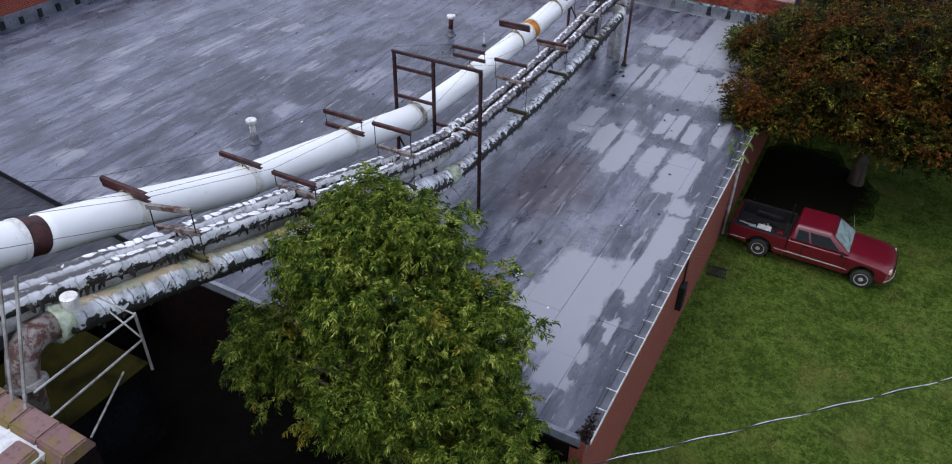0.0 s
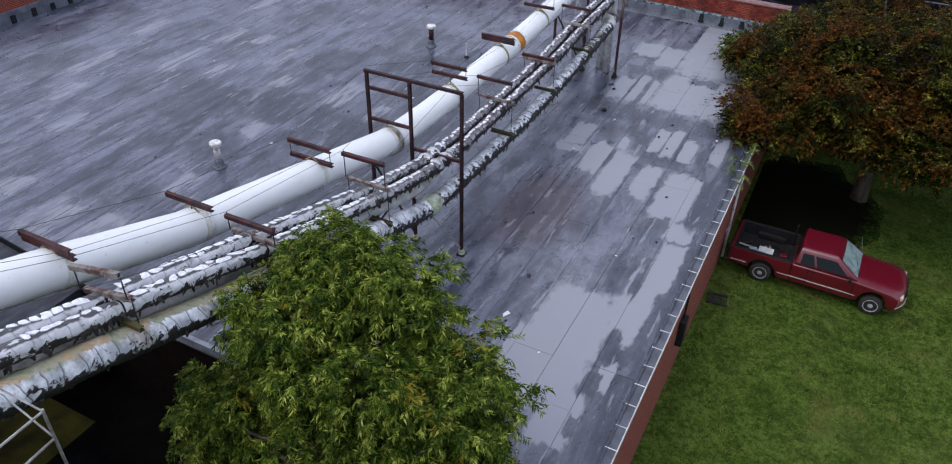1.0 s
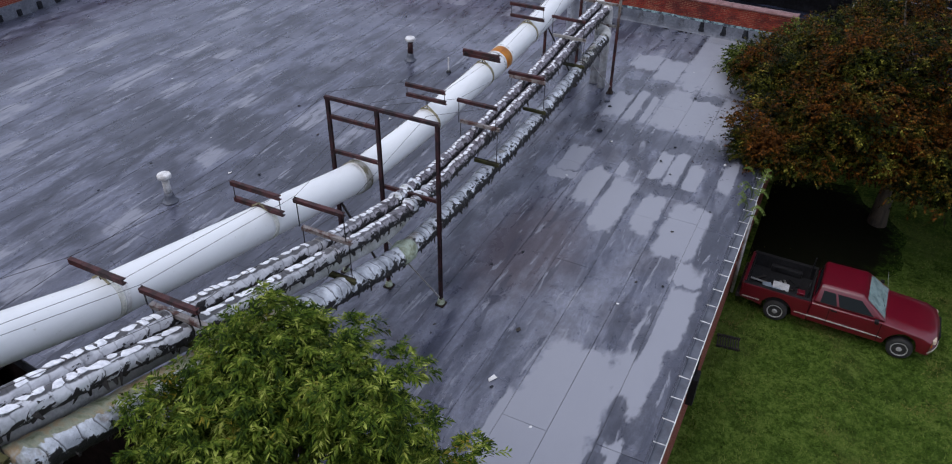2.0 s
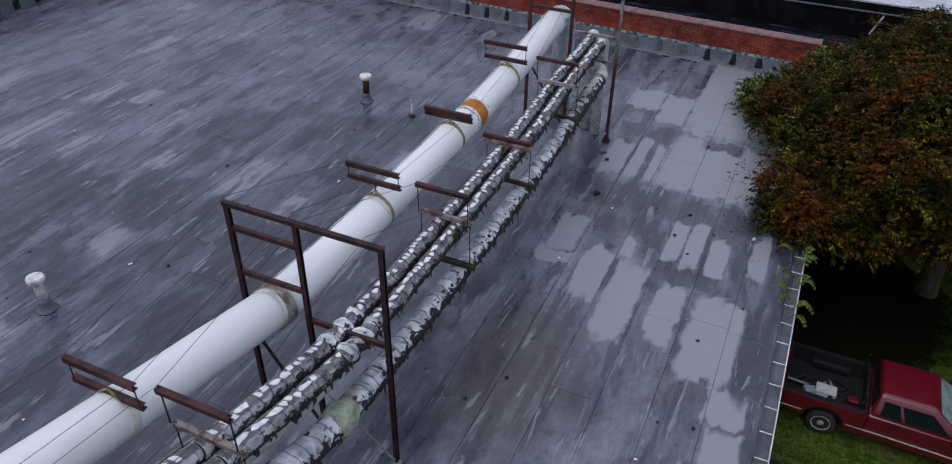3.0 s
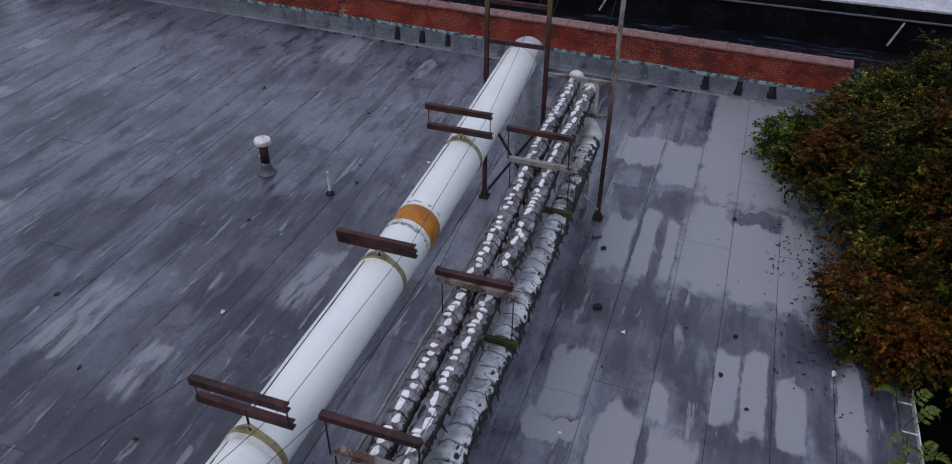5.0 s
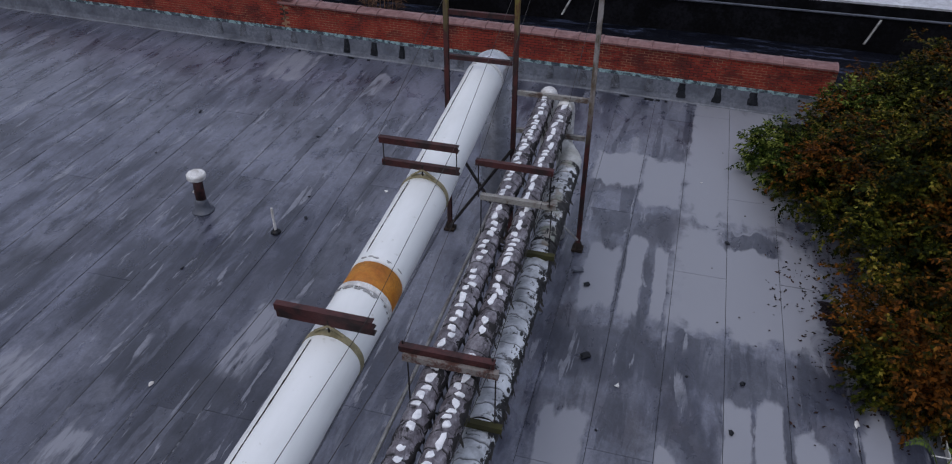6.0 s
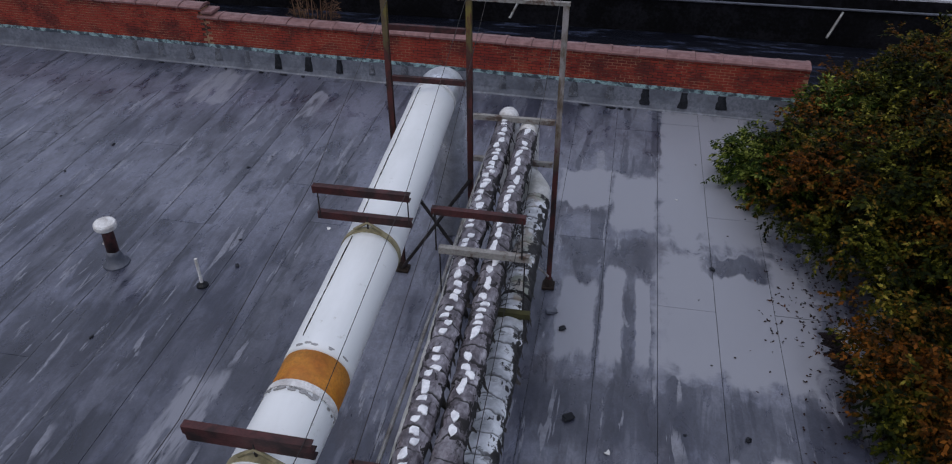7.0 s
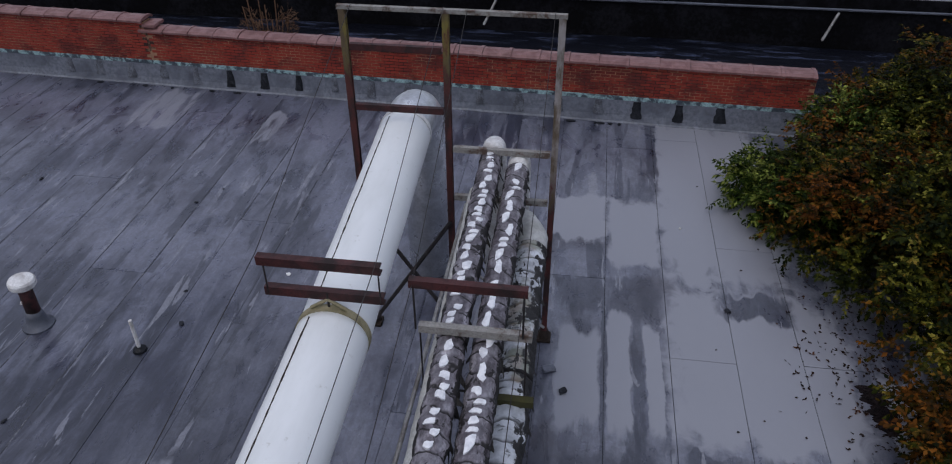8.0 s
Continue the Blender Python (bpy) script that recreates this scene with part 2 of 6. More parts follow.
        rough = k.math("MULTIPLY", k.math("ADD", k.math("MULTIPLY", fine, 0.5), streak), k.math("SUBTRACT", 1.0, k.math("MULTIPLY", silt, 0.85)))
        k.put(b.inputs["Normal"], k.bump(rough, 0.35, 0.012))
    return build


def brickwork(tree, b):
    k = Net(tree)
    p = k.pos()
    s = k.split(p)
    flat = k.n.new("ShaderNodeCombineXYZ")
    k.put(flat.inputs[0], k.math("ADD", s[0], s[1]))
    k.put(flat.inputs[1], s[2])
    t = k.n.new("ShaderNodeTexBrick")
    k.put(t.inputs["Vector"], flat.outputs[0])
    t.inputs["Scale"].default_value = 1.0
    t.inputs["Brick Width"].default_value, t.inputs["Row Height"].default_value = 0.203, 0.068
    t.inputs["Mortar Size"].default_value, t.inputs["Mortar Smooth"].default_value = 0.006, 0.2
    t.inputs["Color1"].default_value, t.inputs["Color2"].default_value = (0.24, 0.032, 0.019, 1), (0.18, 0.026, 0.016, 1)
    t.inputs["Mortar"].default_value = (0.30, 0.17, 0.11, 1)
    n = k.noise(p, 1.3, 5, 0.6)
    c = k.mix(k.step(n, 0.45, 0.75, 0.0, 0.55), t.outputs[0], (0.16, 0.055, 0.045))
    k.put(b.inputs["Base Color"], c)
    b.inputs["Roughness"].default_value = 0.85
    k.put(b.inputs["Normal"], k.bump(k.math("SUBTRACT", k.noise(p, 60, 3), t.outputs["Fac"]), 0.5, 0.006))


def single_brick(tree, b):
    k = Net(tree)
    p = k.pos()
    c = k.ramp(k.rand(), [(0.0, (0.15, 0.017, 0.011)), (0.4, (0.23, 0.026, 0.015)), (0.75, (0.28, 0.036, 0.018)), (1.0, (0.24, 0.055, 0.030))])
    c = k.mix(k.step(k.noise(p, 3.0, 5, 0.6), 0.5, 0.7, 0.0, 0.35), c, (0.12, 0.035, 0.03))
    c = k.mix(k.step(k.noise(k.scaled(p, (0.7, 0.7, 1.6)), 1.5, 5, 0.65, 0.6), 0.44, 0.62, 0.0, 0.75), c, (0.075, 0.012, 0.010))
    c = k.mix(k.step(k.noise(p, 5.0, 6, 0.75), 0.60, 0.72, 0.0, 0.5), c, (0.26, 0.13, 0.09))
    k.put(b.inputs["Base Color"], c)
    b.inputs["Roughness"].default_value = 0.85
    k.put(b.inputs["Normal"], k.bump(k.noise(p, 70, 3), 0.4, 0.004))


def grassy(tree, b):
    k = Net(tree)
    p = k.pos()
    big = k.noise(p, 0.35, 5, 0.6)
    mid = k.noise(p, 2.6, 5, 0.65, 0.5)
    fine = k.noise(p, 22.0, 5, 0.7)
    tuft = k.noise(k.scaled(p, (1.0, 1.0, 0.3)), 8.5, 5, 0.7, 0.6)
    c = k.ramp(k.math("ADD", k.math("MULTIPLY", k.math("ADD", k.math("MULTIPLY", mid, 0.3), k.math("MULTIPLY", tuft, 0.7)), 0.7), k.math("MULTIPLY", fine, 0.3)),
               [(0.38, (0.014, 0.031, 0.003)), (0.48, (0.064, 0.114, 0.014)), (0.59, (0.160, 0.225, 0.044))])
    c = k.mix(k.step(big, 0.47, 0.70, 0.0, 0.5), c, (0.150, 0.170, 0.050))
    c = k.mix(k.step(k.noise(p, 1.1, 5, 0.65, 0.8), 0.52, 0.68, 0.0, 0.65), c, (0.018, 0.040, 0.005))
    k.put(b.inputs["Base Color"], c)
    b.inputs["Roughness"].default_value = 0.9
    b.inputs["Specular IOR Level"].default_value = 0.08
    k.put(b.inputs["Normal"], k.bump(k.math("ADD", fine, k.math("MULTIPLY", tuft, 1.5)), 1.0, 0.09))


def leaf_colours(stops, patch=None, rough=0.65, through_light=0.12, grain=2.6):
    """Leaves that let some light through; each has its own tone."""
    def build(tree, b):
        k = Net(tree)
        i = k.island()
        p = k.pos()
        tone = k.math("ADD", k.math("MULTIPLY", i, 0.42), k.math("MULTIPLY", k.step(k.noise(p, grain, 4, 0.6), 0.28, 0.72), 0.58))
        c = k.ramp(tone, stops)
        if patch:
            col, lo, hi, sc = patch
            turn = k.step(k.math("ADD", k.noise(p, sc, 4, 0.6, 0.3), k.math("MULTIPLY", i, 0.12)), lo, hi)
            c = k.mix(turn, c, k.ramp(i, col))
        k.put(b.inputs["Base Color"], c)
        b.inputs["Roughness"].default_value = rough
        b.inputs["Specular IOR Level"].default_value = 0.08
        glow = k.n.new("ShaderNodeBsdfTranslucent")
        k.put(glow.inputs["Color"], c)
        both = k.n.new("ShaderNodeMixShader")
        both.inputs[0].default_value = through_light
        k.l.new(b.outputs[0], both.inputs[1])
        k.l.new(glow.outputs[0], both.inputs[2])
        k.l.new(both.outputs[0], k.n["Material Output"].inputs["Surface"])
    return build


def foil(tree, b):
    """Dented metal jacket in short wraps, black felt in the tears, flank reflections painted into the far grey."""
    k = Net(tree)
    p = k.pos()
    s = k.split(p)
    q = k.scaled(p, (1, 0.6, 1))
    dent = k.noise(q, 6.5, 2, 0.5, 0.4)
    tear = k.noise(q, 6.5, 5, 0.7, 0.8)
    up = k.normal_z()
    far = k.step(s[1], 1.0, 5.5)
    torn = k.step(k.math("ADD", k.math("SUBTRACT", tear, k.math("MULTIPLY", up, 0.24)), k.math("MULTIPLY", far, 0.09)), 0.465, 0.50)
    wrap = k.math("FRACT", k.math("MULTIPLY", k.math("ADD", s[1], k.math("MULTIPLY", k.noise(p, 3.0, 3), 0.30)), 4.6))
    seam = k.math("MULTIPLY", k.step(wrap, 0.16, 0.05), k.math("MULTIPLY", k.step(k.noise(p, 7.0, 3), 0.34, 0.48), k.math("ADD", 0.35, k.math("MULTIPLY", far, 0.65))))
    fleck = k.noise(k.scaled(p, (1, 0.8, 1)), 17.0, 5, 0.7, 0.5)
    near_c = k.ramp(k.noise(q, 4.0, 4, 0.65), [(0.34, (0.34, 0.345, 0.365)), (0.45, (0.52, 0.53, 0.56)), (0.58, (0.66, 0.67, 0.70))])
    # duller far base puts the flanks' dark reflections into the colour
    far_c = k.ramp(k.math("ADD", k.math("MULTIPLY", k.noise(q, 7.0, 4, 0.65), 0.6), k.math("MULTIPLY", fleck, 0.4)), [(0.38, (0.07, 0.058, 0.068)), (0.49, (0.21, 0.19, 0.215)), (0.64, (0.50, 0.48, 0.525))])
    c = k.mix(k.math("ADD", 0.1, k.math("MULTIPLY", far, 0.9)), near_c, far_c)
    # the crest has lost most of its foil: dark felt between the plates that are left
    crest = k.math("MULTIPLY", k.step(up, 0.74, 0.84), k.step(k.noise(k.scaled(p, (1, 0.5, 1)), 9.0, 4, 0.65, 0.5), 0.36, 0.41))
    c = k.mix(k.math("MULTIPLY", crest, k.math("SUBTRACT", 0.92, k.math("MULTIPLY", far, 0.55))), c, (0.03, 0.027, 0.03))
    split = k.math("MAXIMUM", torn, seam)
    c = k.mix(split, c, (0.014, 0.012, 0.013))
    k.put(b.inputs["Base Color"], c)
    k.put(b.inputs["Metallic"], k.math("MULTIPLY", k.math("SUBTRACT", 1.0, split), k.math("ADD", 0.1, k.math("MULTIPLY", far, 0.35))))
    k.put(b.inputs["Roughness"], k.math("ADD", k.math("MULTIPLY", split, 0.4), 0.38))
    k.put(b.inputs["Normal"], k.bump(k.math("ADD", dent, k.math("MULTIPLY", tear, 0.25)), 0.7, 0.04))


def crest_glint(tree, b):
    """White foil of the crest plates; further along it paints in sky glints."""
    k = Net(tree)
    p = k.pos()
    n = k.noise(p, 14.0, 4, 0.6)
    c = k.mix(k.step(n, 0.35, 0.7), (0.86, 0.87, 0.90), (0.62, 0.63, 0.67))
    k.put(b.inputs["Base Color"], c)
    b.inputs["Metallic"].default_value = 0.1
    b.inputs["Roughness"].default_value = 0.4
    k.put(b.inputs["Normal"], k.bump(n, 0.25, 0.01))


def canvas(tree, b):
    """Painted lagging cloth in bands, split along its flanks, mossy in places."""
    k = Net(tree)
    p = k.pos()
    up = k.normal_z()
    s = k.split(p)
    tear = k.noise(k.scaled(p, (1, 0.8, 1)), 9.0, 5, 0.65, 0.6)
    rag = k.voronoi(k.scaled(p, (1, 0.8, 1)), 6.0, "Distance")
    east = k.split(k.n.new("ShaderNodeNewGeometry").outputs["Normal"])[0]
    torn = k.step(k.math("ADD", k.math("SUBTRACT", k.math("ADD", tear, k.math("MULTIPLY", east, k.step(s[1], 5.0, 6.5, 0.0, 0.07))), k.math("MULTIPLY", up, 0.30)), k.math("ADD", k.math("MULTIPLY", rag, 0.14), k.math("ADD", k.step(s[1], 13.2, 14.4, 0.0, 0.09), k.step(s[1], 5.0, 1.0, 0.035, -0.06)))), 0.475, 0.51)
    c = k.mix(k.step(k.noise(p, 3.2, 5, 0.6), 0.35, 0.65), (0.76, 0.79, 0.84), (0.36, 0.38, 0.42))
    wrap = k.math("FRACT", k.math("MULTIPLY", k.math("ADD", s[1], k.math("MULTIPLY", k.noise(p, 3.0, 2), 0.25)), 4.2))
    c = k.mix(k.step(wrap, 0.16, 0.02, 0.0, 0.85), c, (0.055, 0.055, 0.06))
    wet = k.math("ADD", k.noise(p, 1.8, 5, 0.65), k.step(s[1], 2.0, -4.0, -0.06, 0.10))
    wet = k.math("ADD", wet, k.math("ADD", k.step(s[1], 13.6, 14.6, 0.0, 0.10), k.step(k.math("ABSOLUTE", k.math("SUBTRACT", s[1], 4.9)), 0.9, 0.2, 0.0, 0.16)))
    moss = k.step(k.math("ADD", wet, k.math("MULTIPLY", up, 0.12)), 0.62, 0.74, 0.0, 0.7)
    c = k.mix(moss, c, k.mix(k.step(k.noise(p, 5.0, 4), 0.4, 0.6), (0.13, 0.145, 0.075), (0.23, 0.17, 0.11)))
    bare = k.math("MULTIPLY", k.step(k.math("ADD", k.math("SUBTRACT", up, k.math("MULTIPLY", east, 0.75)), k.math("MULTIPLY", k.math("SUBTRACT", k.noise(k.scaled(p, (1, 2.2, 1)), 3.0, 5, 0.65), 0.5), 1.3)), 0.42, 0.50), k.step(s[1], 1.6, 0.4))
    under = k.ramp(k.noise(p, 2.6, 5, 0.62, 0.4), [(0.34, (0.10, 0.12, 0.045)), (0.46, (0.30, 0.31, 0.22)), (0.56, (0.36, 0.25, 0.13)), (0.68, (0.50, 0.48, 0.42))])
    c = k.mix(bare, c, under)
    smear = k.math("MULTIPLY", k.step(k.noise(k.scaled(p, (0.7, 1.6, 0.7)), 5.5, 5, 0.7, 0.9), 0.56, 0.64), k.step(s[1], 4.0, 6.0, 0.15, 0.8))
    c = k.mix(smear, c, (0.05, 0.05, 0.055))
    spot = k.math("MULTIPLY", k.step(k.math("ADD", rag, k.math("MULTIPLY", tear, 0.25)), 0.40, 0.34), k.math("MULTIPLY", k.step(k.math("SUBTRACT", east, k.math("MULTIPLY", up, 0.25)), 0.05, 0.20), k.step(s[1], 3.0, 5.0)))
    torn = k.math("MAXIMUM", torn, spot)
    c = k.mix(torn, c, (0.016, 0.015, 0.016))
    k.put(b.inputs["Base Color"], c)
    b.inputs["Roughness"].default_value = 0.6
    k.put(b.inputs["Normal"], k.bump(k.math("ADD", tear, k.noise(p, 9, 4)), 0.8, 0.035))


def duct_paint(tree, b):
    k = Net(tree)
    p = k.pos()
    streak = k.noise(k.scaled(p, (1, 0.25, 1)), 3.0, 5, 0.6)
    c = k.mix(k.step(streak, 0.45, 0.8, 0.0, 0.5), (0.76, 0.78, 0.795), (0.58, 0.60, 0.60))
    c = k.mix(k.step(k.noise(p, 9.0, 5, 0.7), 0.62, 0.75, 0.0, 0.6), c, (0.42, 0.42, 0.38))
    k.put(b.inputs["Base Color"], c)
    b.inputs["Roughness"].default_value = 0.42
    k.put(b.inputs["Normal"], k.bump(k.noise(p, 3.0, 3), 0.12, 0.02))


def car_paint(tree, b):
    k = Net(tree)
    p = k.pos()
    c = k.mix(k.noise(p, 3.0, 4), (0.130, 0.003, 0.013), (0.090, 0.0022, 0.009))
    k.put(b.inputs["Base Color"], c)
    b.inputs["Roughness"].default_value = 0.35
    b.inputs["Coat Weight"].default_value = 0.6
    b.inputs["Coat Roughness"].default_value = 0.12


def glassy(tree, b):
    b.inputs["Base Color"].default_value = (0.006, 0.010, 0.012, 1)
    b.inputs["Roughness"].default_value = 0.05
    b.inputs["Specular IOR Level"].default_value = 0.2


ROOF_EAST = material("roofing_membrane", roofing(SILT_EAST, HAZE_EAST, WET_EAST, ((0.018, 0.0205, 0.036), (0.040, 0.0445, 0.071), (0.080, 0.087, 0.126), (0.165, 0.174, 0.222)), ((0.210, 0.217, 0.252), (0.270, 0.277, 0.314)), 0.11, 1.0, 0.98, (0.042, 0.036, 0.046), 0.12, 0.40, (-1.5, -0.6, 1.4), (-4.5, 8.2, 1.5, 2.4)))
# darker copy of the membrane: weaker western sky reflection put into its tones
ROOF_WEST = material("roofing_membrane_dim", roofing(SILT_WEST, HAZE_WEST, DARK_WEST, ((0.012, 0.0140, 0.0255), (0.025, 0.0280, 0.049), (0.055, 0.061, 0.097), (0.150, 0.159, 0.215)), ((0.185, 0.191, 0.230), (0.24, 0.247, 0.288)), 0.14, 0.9, 1.0, (0.026, 0.026, 0.041), 0.14, 0.28, (-14.5, -9.0, 9.0)))
BRICK = material("brickwork", brickwork)
ONE_BRICK = material("brick", single_brick)
GRASS = material("lawn", grassy)
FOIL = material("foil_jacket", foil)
GLINT_FOIL = material("foil_and_glint", crest_glint)
CANVAS = material("lagging_cloth", canvas)
DUCT = material("duct_paint", duct_paint)
RED_PAINT = material("red_car_paint", car_paint)
GLASS = material("dark_glass", glassy)
WILLOW = material("willow_leaves", leaf_colours([(0.22, (0.010, 0.024, 0.003)), (0.47, (0.048, 0.083, 0.008)), (0.69, (0.140, 0.182, 0.022)), (0.90, (0.36, 0.40, 0.095))],
                                               ([(0.0, (0.08, 0.07, 0.008)), (0.6, (0.20, 0.16, 0.016)), (1.0, (0.26, 0.17, 0.02))], 0.69, 0.80, 0.9), grain=3.6))
AUTUMN = material("autumn_leaves", leaf_colours([(0.26, (0.003, 0.006, 0.001)), (0.54, (0.018, 0.024, 0.002)), (0.74, (0.066, 0.066, 0.005)), (0.92, (0.30, 0.28, 0.05))],
                                               ([(0.0, (0.016, 0.009, 0.002)), (0.6, (0.078, 0.026, 0.004)), (1.0, (0.18, 0.062, 0.008))], 0.51, 0.70, 0.8), grain=1.9))
FERN = material("fern_leaves", leaf_colours([(0.1, (0.06, 0.10, 0.02)), (0.9, (0.16, 0.20, 0.05))]))
DRY = material("dry_stalks", leaf_colours([(0.1, (0.07, 0.04, 0.025)), (0.9, (0.19, 0.11, 0.065))]))
FALLEN = material("fallen_leaves", leaf_colours([(0.1, (0.012, 0.008, 0.008)), (0.7, (0.030, 0.016, 0.013)), (0.98, (0.10, 0.04, 0.02))]))
BLADES = material("grass_blades", leaf_colours([(0.1, (0.027, 0.058, 0.007)), (0.5, (0.077, 0.138, 0.018)), (0.9, (0.235, 0.285, 0.068))], ([(0.0, (0.11, 0.09, 0.02)), (1.0, (0.26, 0.22, 0.07))], 0.58, 0.72, 0.7), grain=1.3))
HEDGE = material("fresh_leaves", leaf_colours([(0.25, (0.006, 0.014, 0.001)), (0.55, (0.026, 0.046, 0.004)), (0.88, (0.26, 0.29, 0.06))]))
BARK = worn("bark", (0.10, 0.075, 0.055), (0.045, 0.035, 0.028), 6.0, 0.9, bump=0.8, dist=0.02, stretch=(1, 1, 0.3))
RUST = worn("rusty_steel", (0.060, 0.013, 0.013), (0.015, 0.007, 0.007), 5.0, 0.65, 0.1, spread=0.4)
RUST_DARK = worn("dark_rust", (0.040, 0.010, 0.012), (0.010, 0.005, 0.006), 5.0, 0.7, 0.1, spread=0.4)
RUST_WHITE = worn("flaking_steel", (0.22, 0.20, 0.19), (0.075, 0.032, 0.025), 5.0, 0.75, 0.1, lo=0.45, hi=0.55)
RUST_PALE = worn("pale_flaking_steel", (0.26, 0.25, 0.235), (0.085, 0.055, 0.042), 5.0, 0.75, 0.1, lo=0.47, hi=0.60)
DARK_STEEL = worn("dark_steel", (0.030, 0.024, 0.024), (0.014, 0.012, 0.012), 6.0, 0.6, 0.3)
GALV = worn("galvanised_steel", (0.36, 0.36, 0.36), (0.18, 0.165, 0.155), 5.0, 0.55, 0.4)
SILVER = worn("bare_sheet_metal", (0.62, 0.64, 0.68), (0.42, 0.43, 0.46), 3.0, 0.35, 0.6)
OCHRE = worn("ochre_band", (0.46, 0.175, 0.012), (0.34, 0.11, 0.010), 4.0, 0.6)
JOINT = worn("stained_joint", (0.42, 0.41, 0.37), (0.16, 0.145, 0.09), 5.0, 0.6, lo=0.46, hi=0.58)
STRAP_PALE = worn("pale_strap", (0.62, 0.62, 0.57), (0.36, 0.34, 0.22), 3.0, 0.6, lo=0.50, hi=0.66)
STRAP = worn("stained_strap", (0.30, 0.265, 0.16), (0.17, 0.15, 0.085), 6.0, 0.65, 0.1)
MOULD = worn("mouldy_wrap", (0.46, 0.53, 0.42), (0.22, 0.24, 0.15), 6.0, 0.7, bump=0.6, dist=0.03)
WHITE_METAL = worn("white_trim", (0.70, 0.70, 0.70), (0.45, 0.43, 0.42), 6.0, 0.55)
SEAM = worn("lap_seam", (0.030, 0.032, 0.044), (0.15, 0.155, 0.18), 2.2, 0.5, lo=0.50, hi=0.60)
SMOOTH_LAG = worn("grey_lagging", (0.52, 0.53, 0.53), (0.36, 0.36, 0.34), 3.0, 0.65, bump=0.4)
FELT = worn("black_felt", (0.028, 0.026, 0.026), (0.05, 0.045, 0.04), 8.0, 0.9, gloss=0.15)
TILE = worn("coping_tile", (0.21, 0.105, 0.10), (0.14, 0.062, 0.058), 4.0, 0.5, spread=0.25)
def old_slab(tree, b):
    """Old clay slabs, some mauve, some brown, mossy yellow in patches."""
    k = Net(tree)
    p = k.pos()
    c = k.ramp(k.rand(), [(0.0, (0.16, 0.085, 0.085)), (0.5, (0.20, 0.12, 0.12)), (1.0, (0.17, 0.12, 0.07))])
    c = k.mix(k.step(k.noise(p, 2.2, 5, 0.6), 0.48, 0.62, 0.0, 0.8), c, (0.16, 0.12, 0.022))
    c = k.mix(k.step(k.noise(p, 11.0, 5, 0.7), 0.50, 0.70, 0.0, 0.6), c, (0.05, 0.035, 0.03))
    k.put(b.inputs["Base Color"], c)
    b.inputs["Roughness"].default_value = 0.8
    k.put(b.inputs["Normal"], k.bump(k.noise(p, 24, 5), 0.5, 0.01))


TILE_WARM = material("old_coping_tile", old_slab)
COPPER = worn("weathered_flashing", (0.30, 0.45, 0.46), (0.045, 0.06, 0.075), 5.5, 0.55, lo=0.44, hi=0.54, spread=0.5)
FLASH = worn("grey_flashing", (0.105, 0.115, 0.145), (0.060, 0.066, 0.086), 2.5, 0.45)
EDGE = worn("edge_strip", (0.20, 0.22, 0.26), (0.11, 0.12, 0.145), 2.5, 0.45)
UPSTAND = worn("felt_upstand", (0.135, 0.147, 0.178), (0.065, 0.072, 0.094), 1.6, 0.5, spread=0.35, lo=0.46, hi=0.66)
MORTAR = worn("sooted_mortar", (0.34, 0.19, 0.11), (0.035, 0.014, 0.012), 1.6, 0.9, lo=0.46, hi=0.56)
SMEAR = worn("mastic_smear", (0.055, 0.058, 0.070), (0.12, 0.13, 0.155), 5.0, 0.55, lo=0.4, hi=0.6)
TAR = worn("tar_patch", (0.008, 0.009, 0.012), (0.020, 0.022, 0.028), 6.0, 0.5, gloss=0.2)
# blue streaks paint the wet tar's sheen into the base colour
BLACK_ROOF = worn("tar_roof_sheen", (0.003, 0.0038, 0.008), (0.040, 0.050, 0.088), 1.9, 0.6, bump=0.8, dist=0.05, lo=0.52, hi=0.64, stretch=(0.5, 2.2, 1), gloss=0.08)
# near-black base holds the shade these walls stand in
DARK_WALL = worn("shade_dark_wall", (0.005, 0.005, 0.006), (0.011, 0.011, 0.014), 1.2, 0.8, gloss=0.05)
PALE_ROOF = worn("pale_metal_roof", (0.50, 0.51, 0.55), (0.40, 0.41, 0.45), 0.8, 0.5)
WHITE_ROOF = worn("white_coated_roof", (0.62, 0.64, 0.66), (0.52, 0.53, 0.55), 1.5, 0.6)
# soil colour lowered to near black to carry the alley's shade
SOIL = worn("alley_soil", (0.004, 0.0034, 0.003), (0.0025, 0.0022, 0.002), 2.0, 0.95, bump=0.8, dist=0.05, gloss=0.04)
LITTER_ROOF = worn("rotting_leaves", (0.020, 0.012, 0.014), (0.007, 0.005, 0.006), 14.0, 0.8, bump=1.0, dist=0.03, spread=0.5, gloss=0.2)

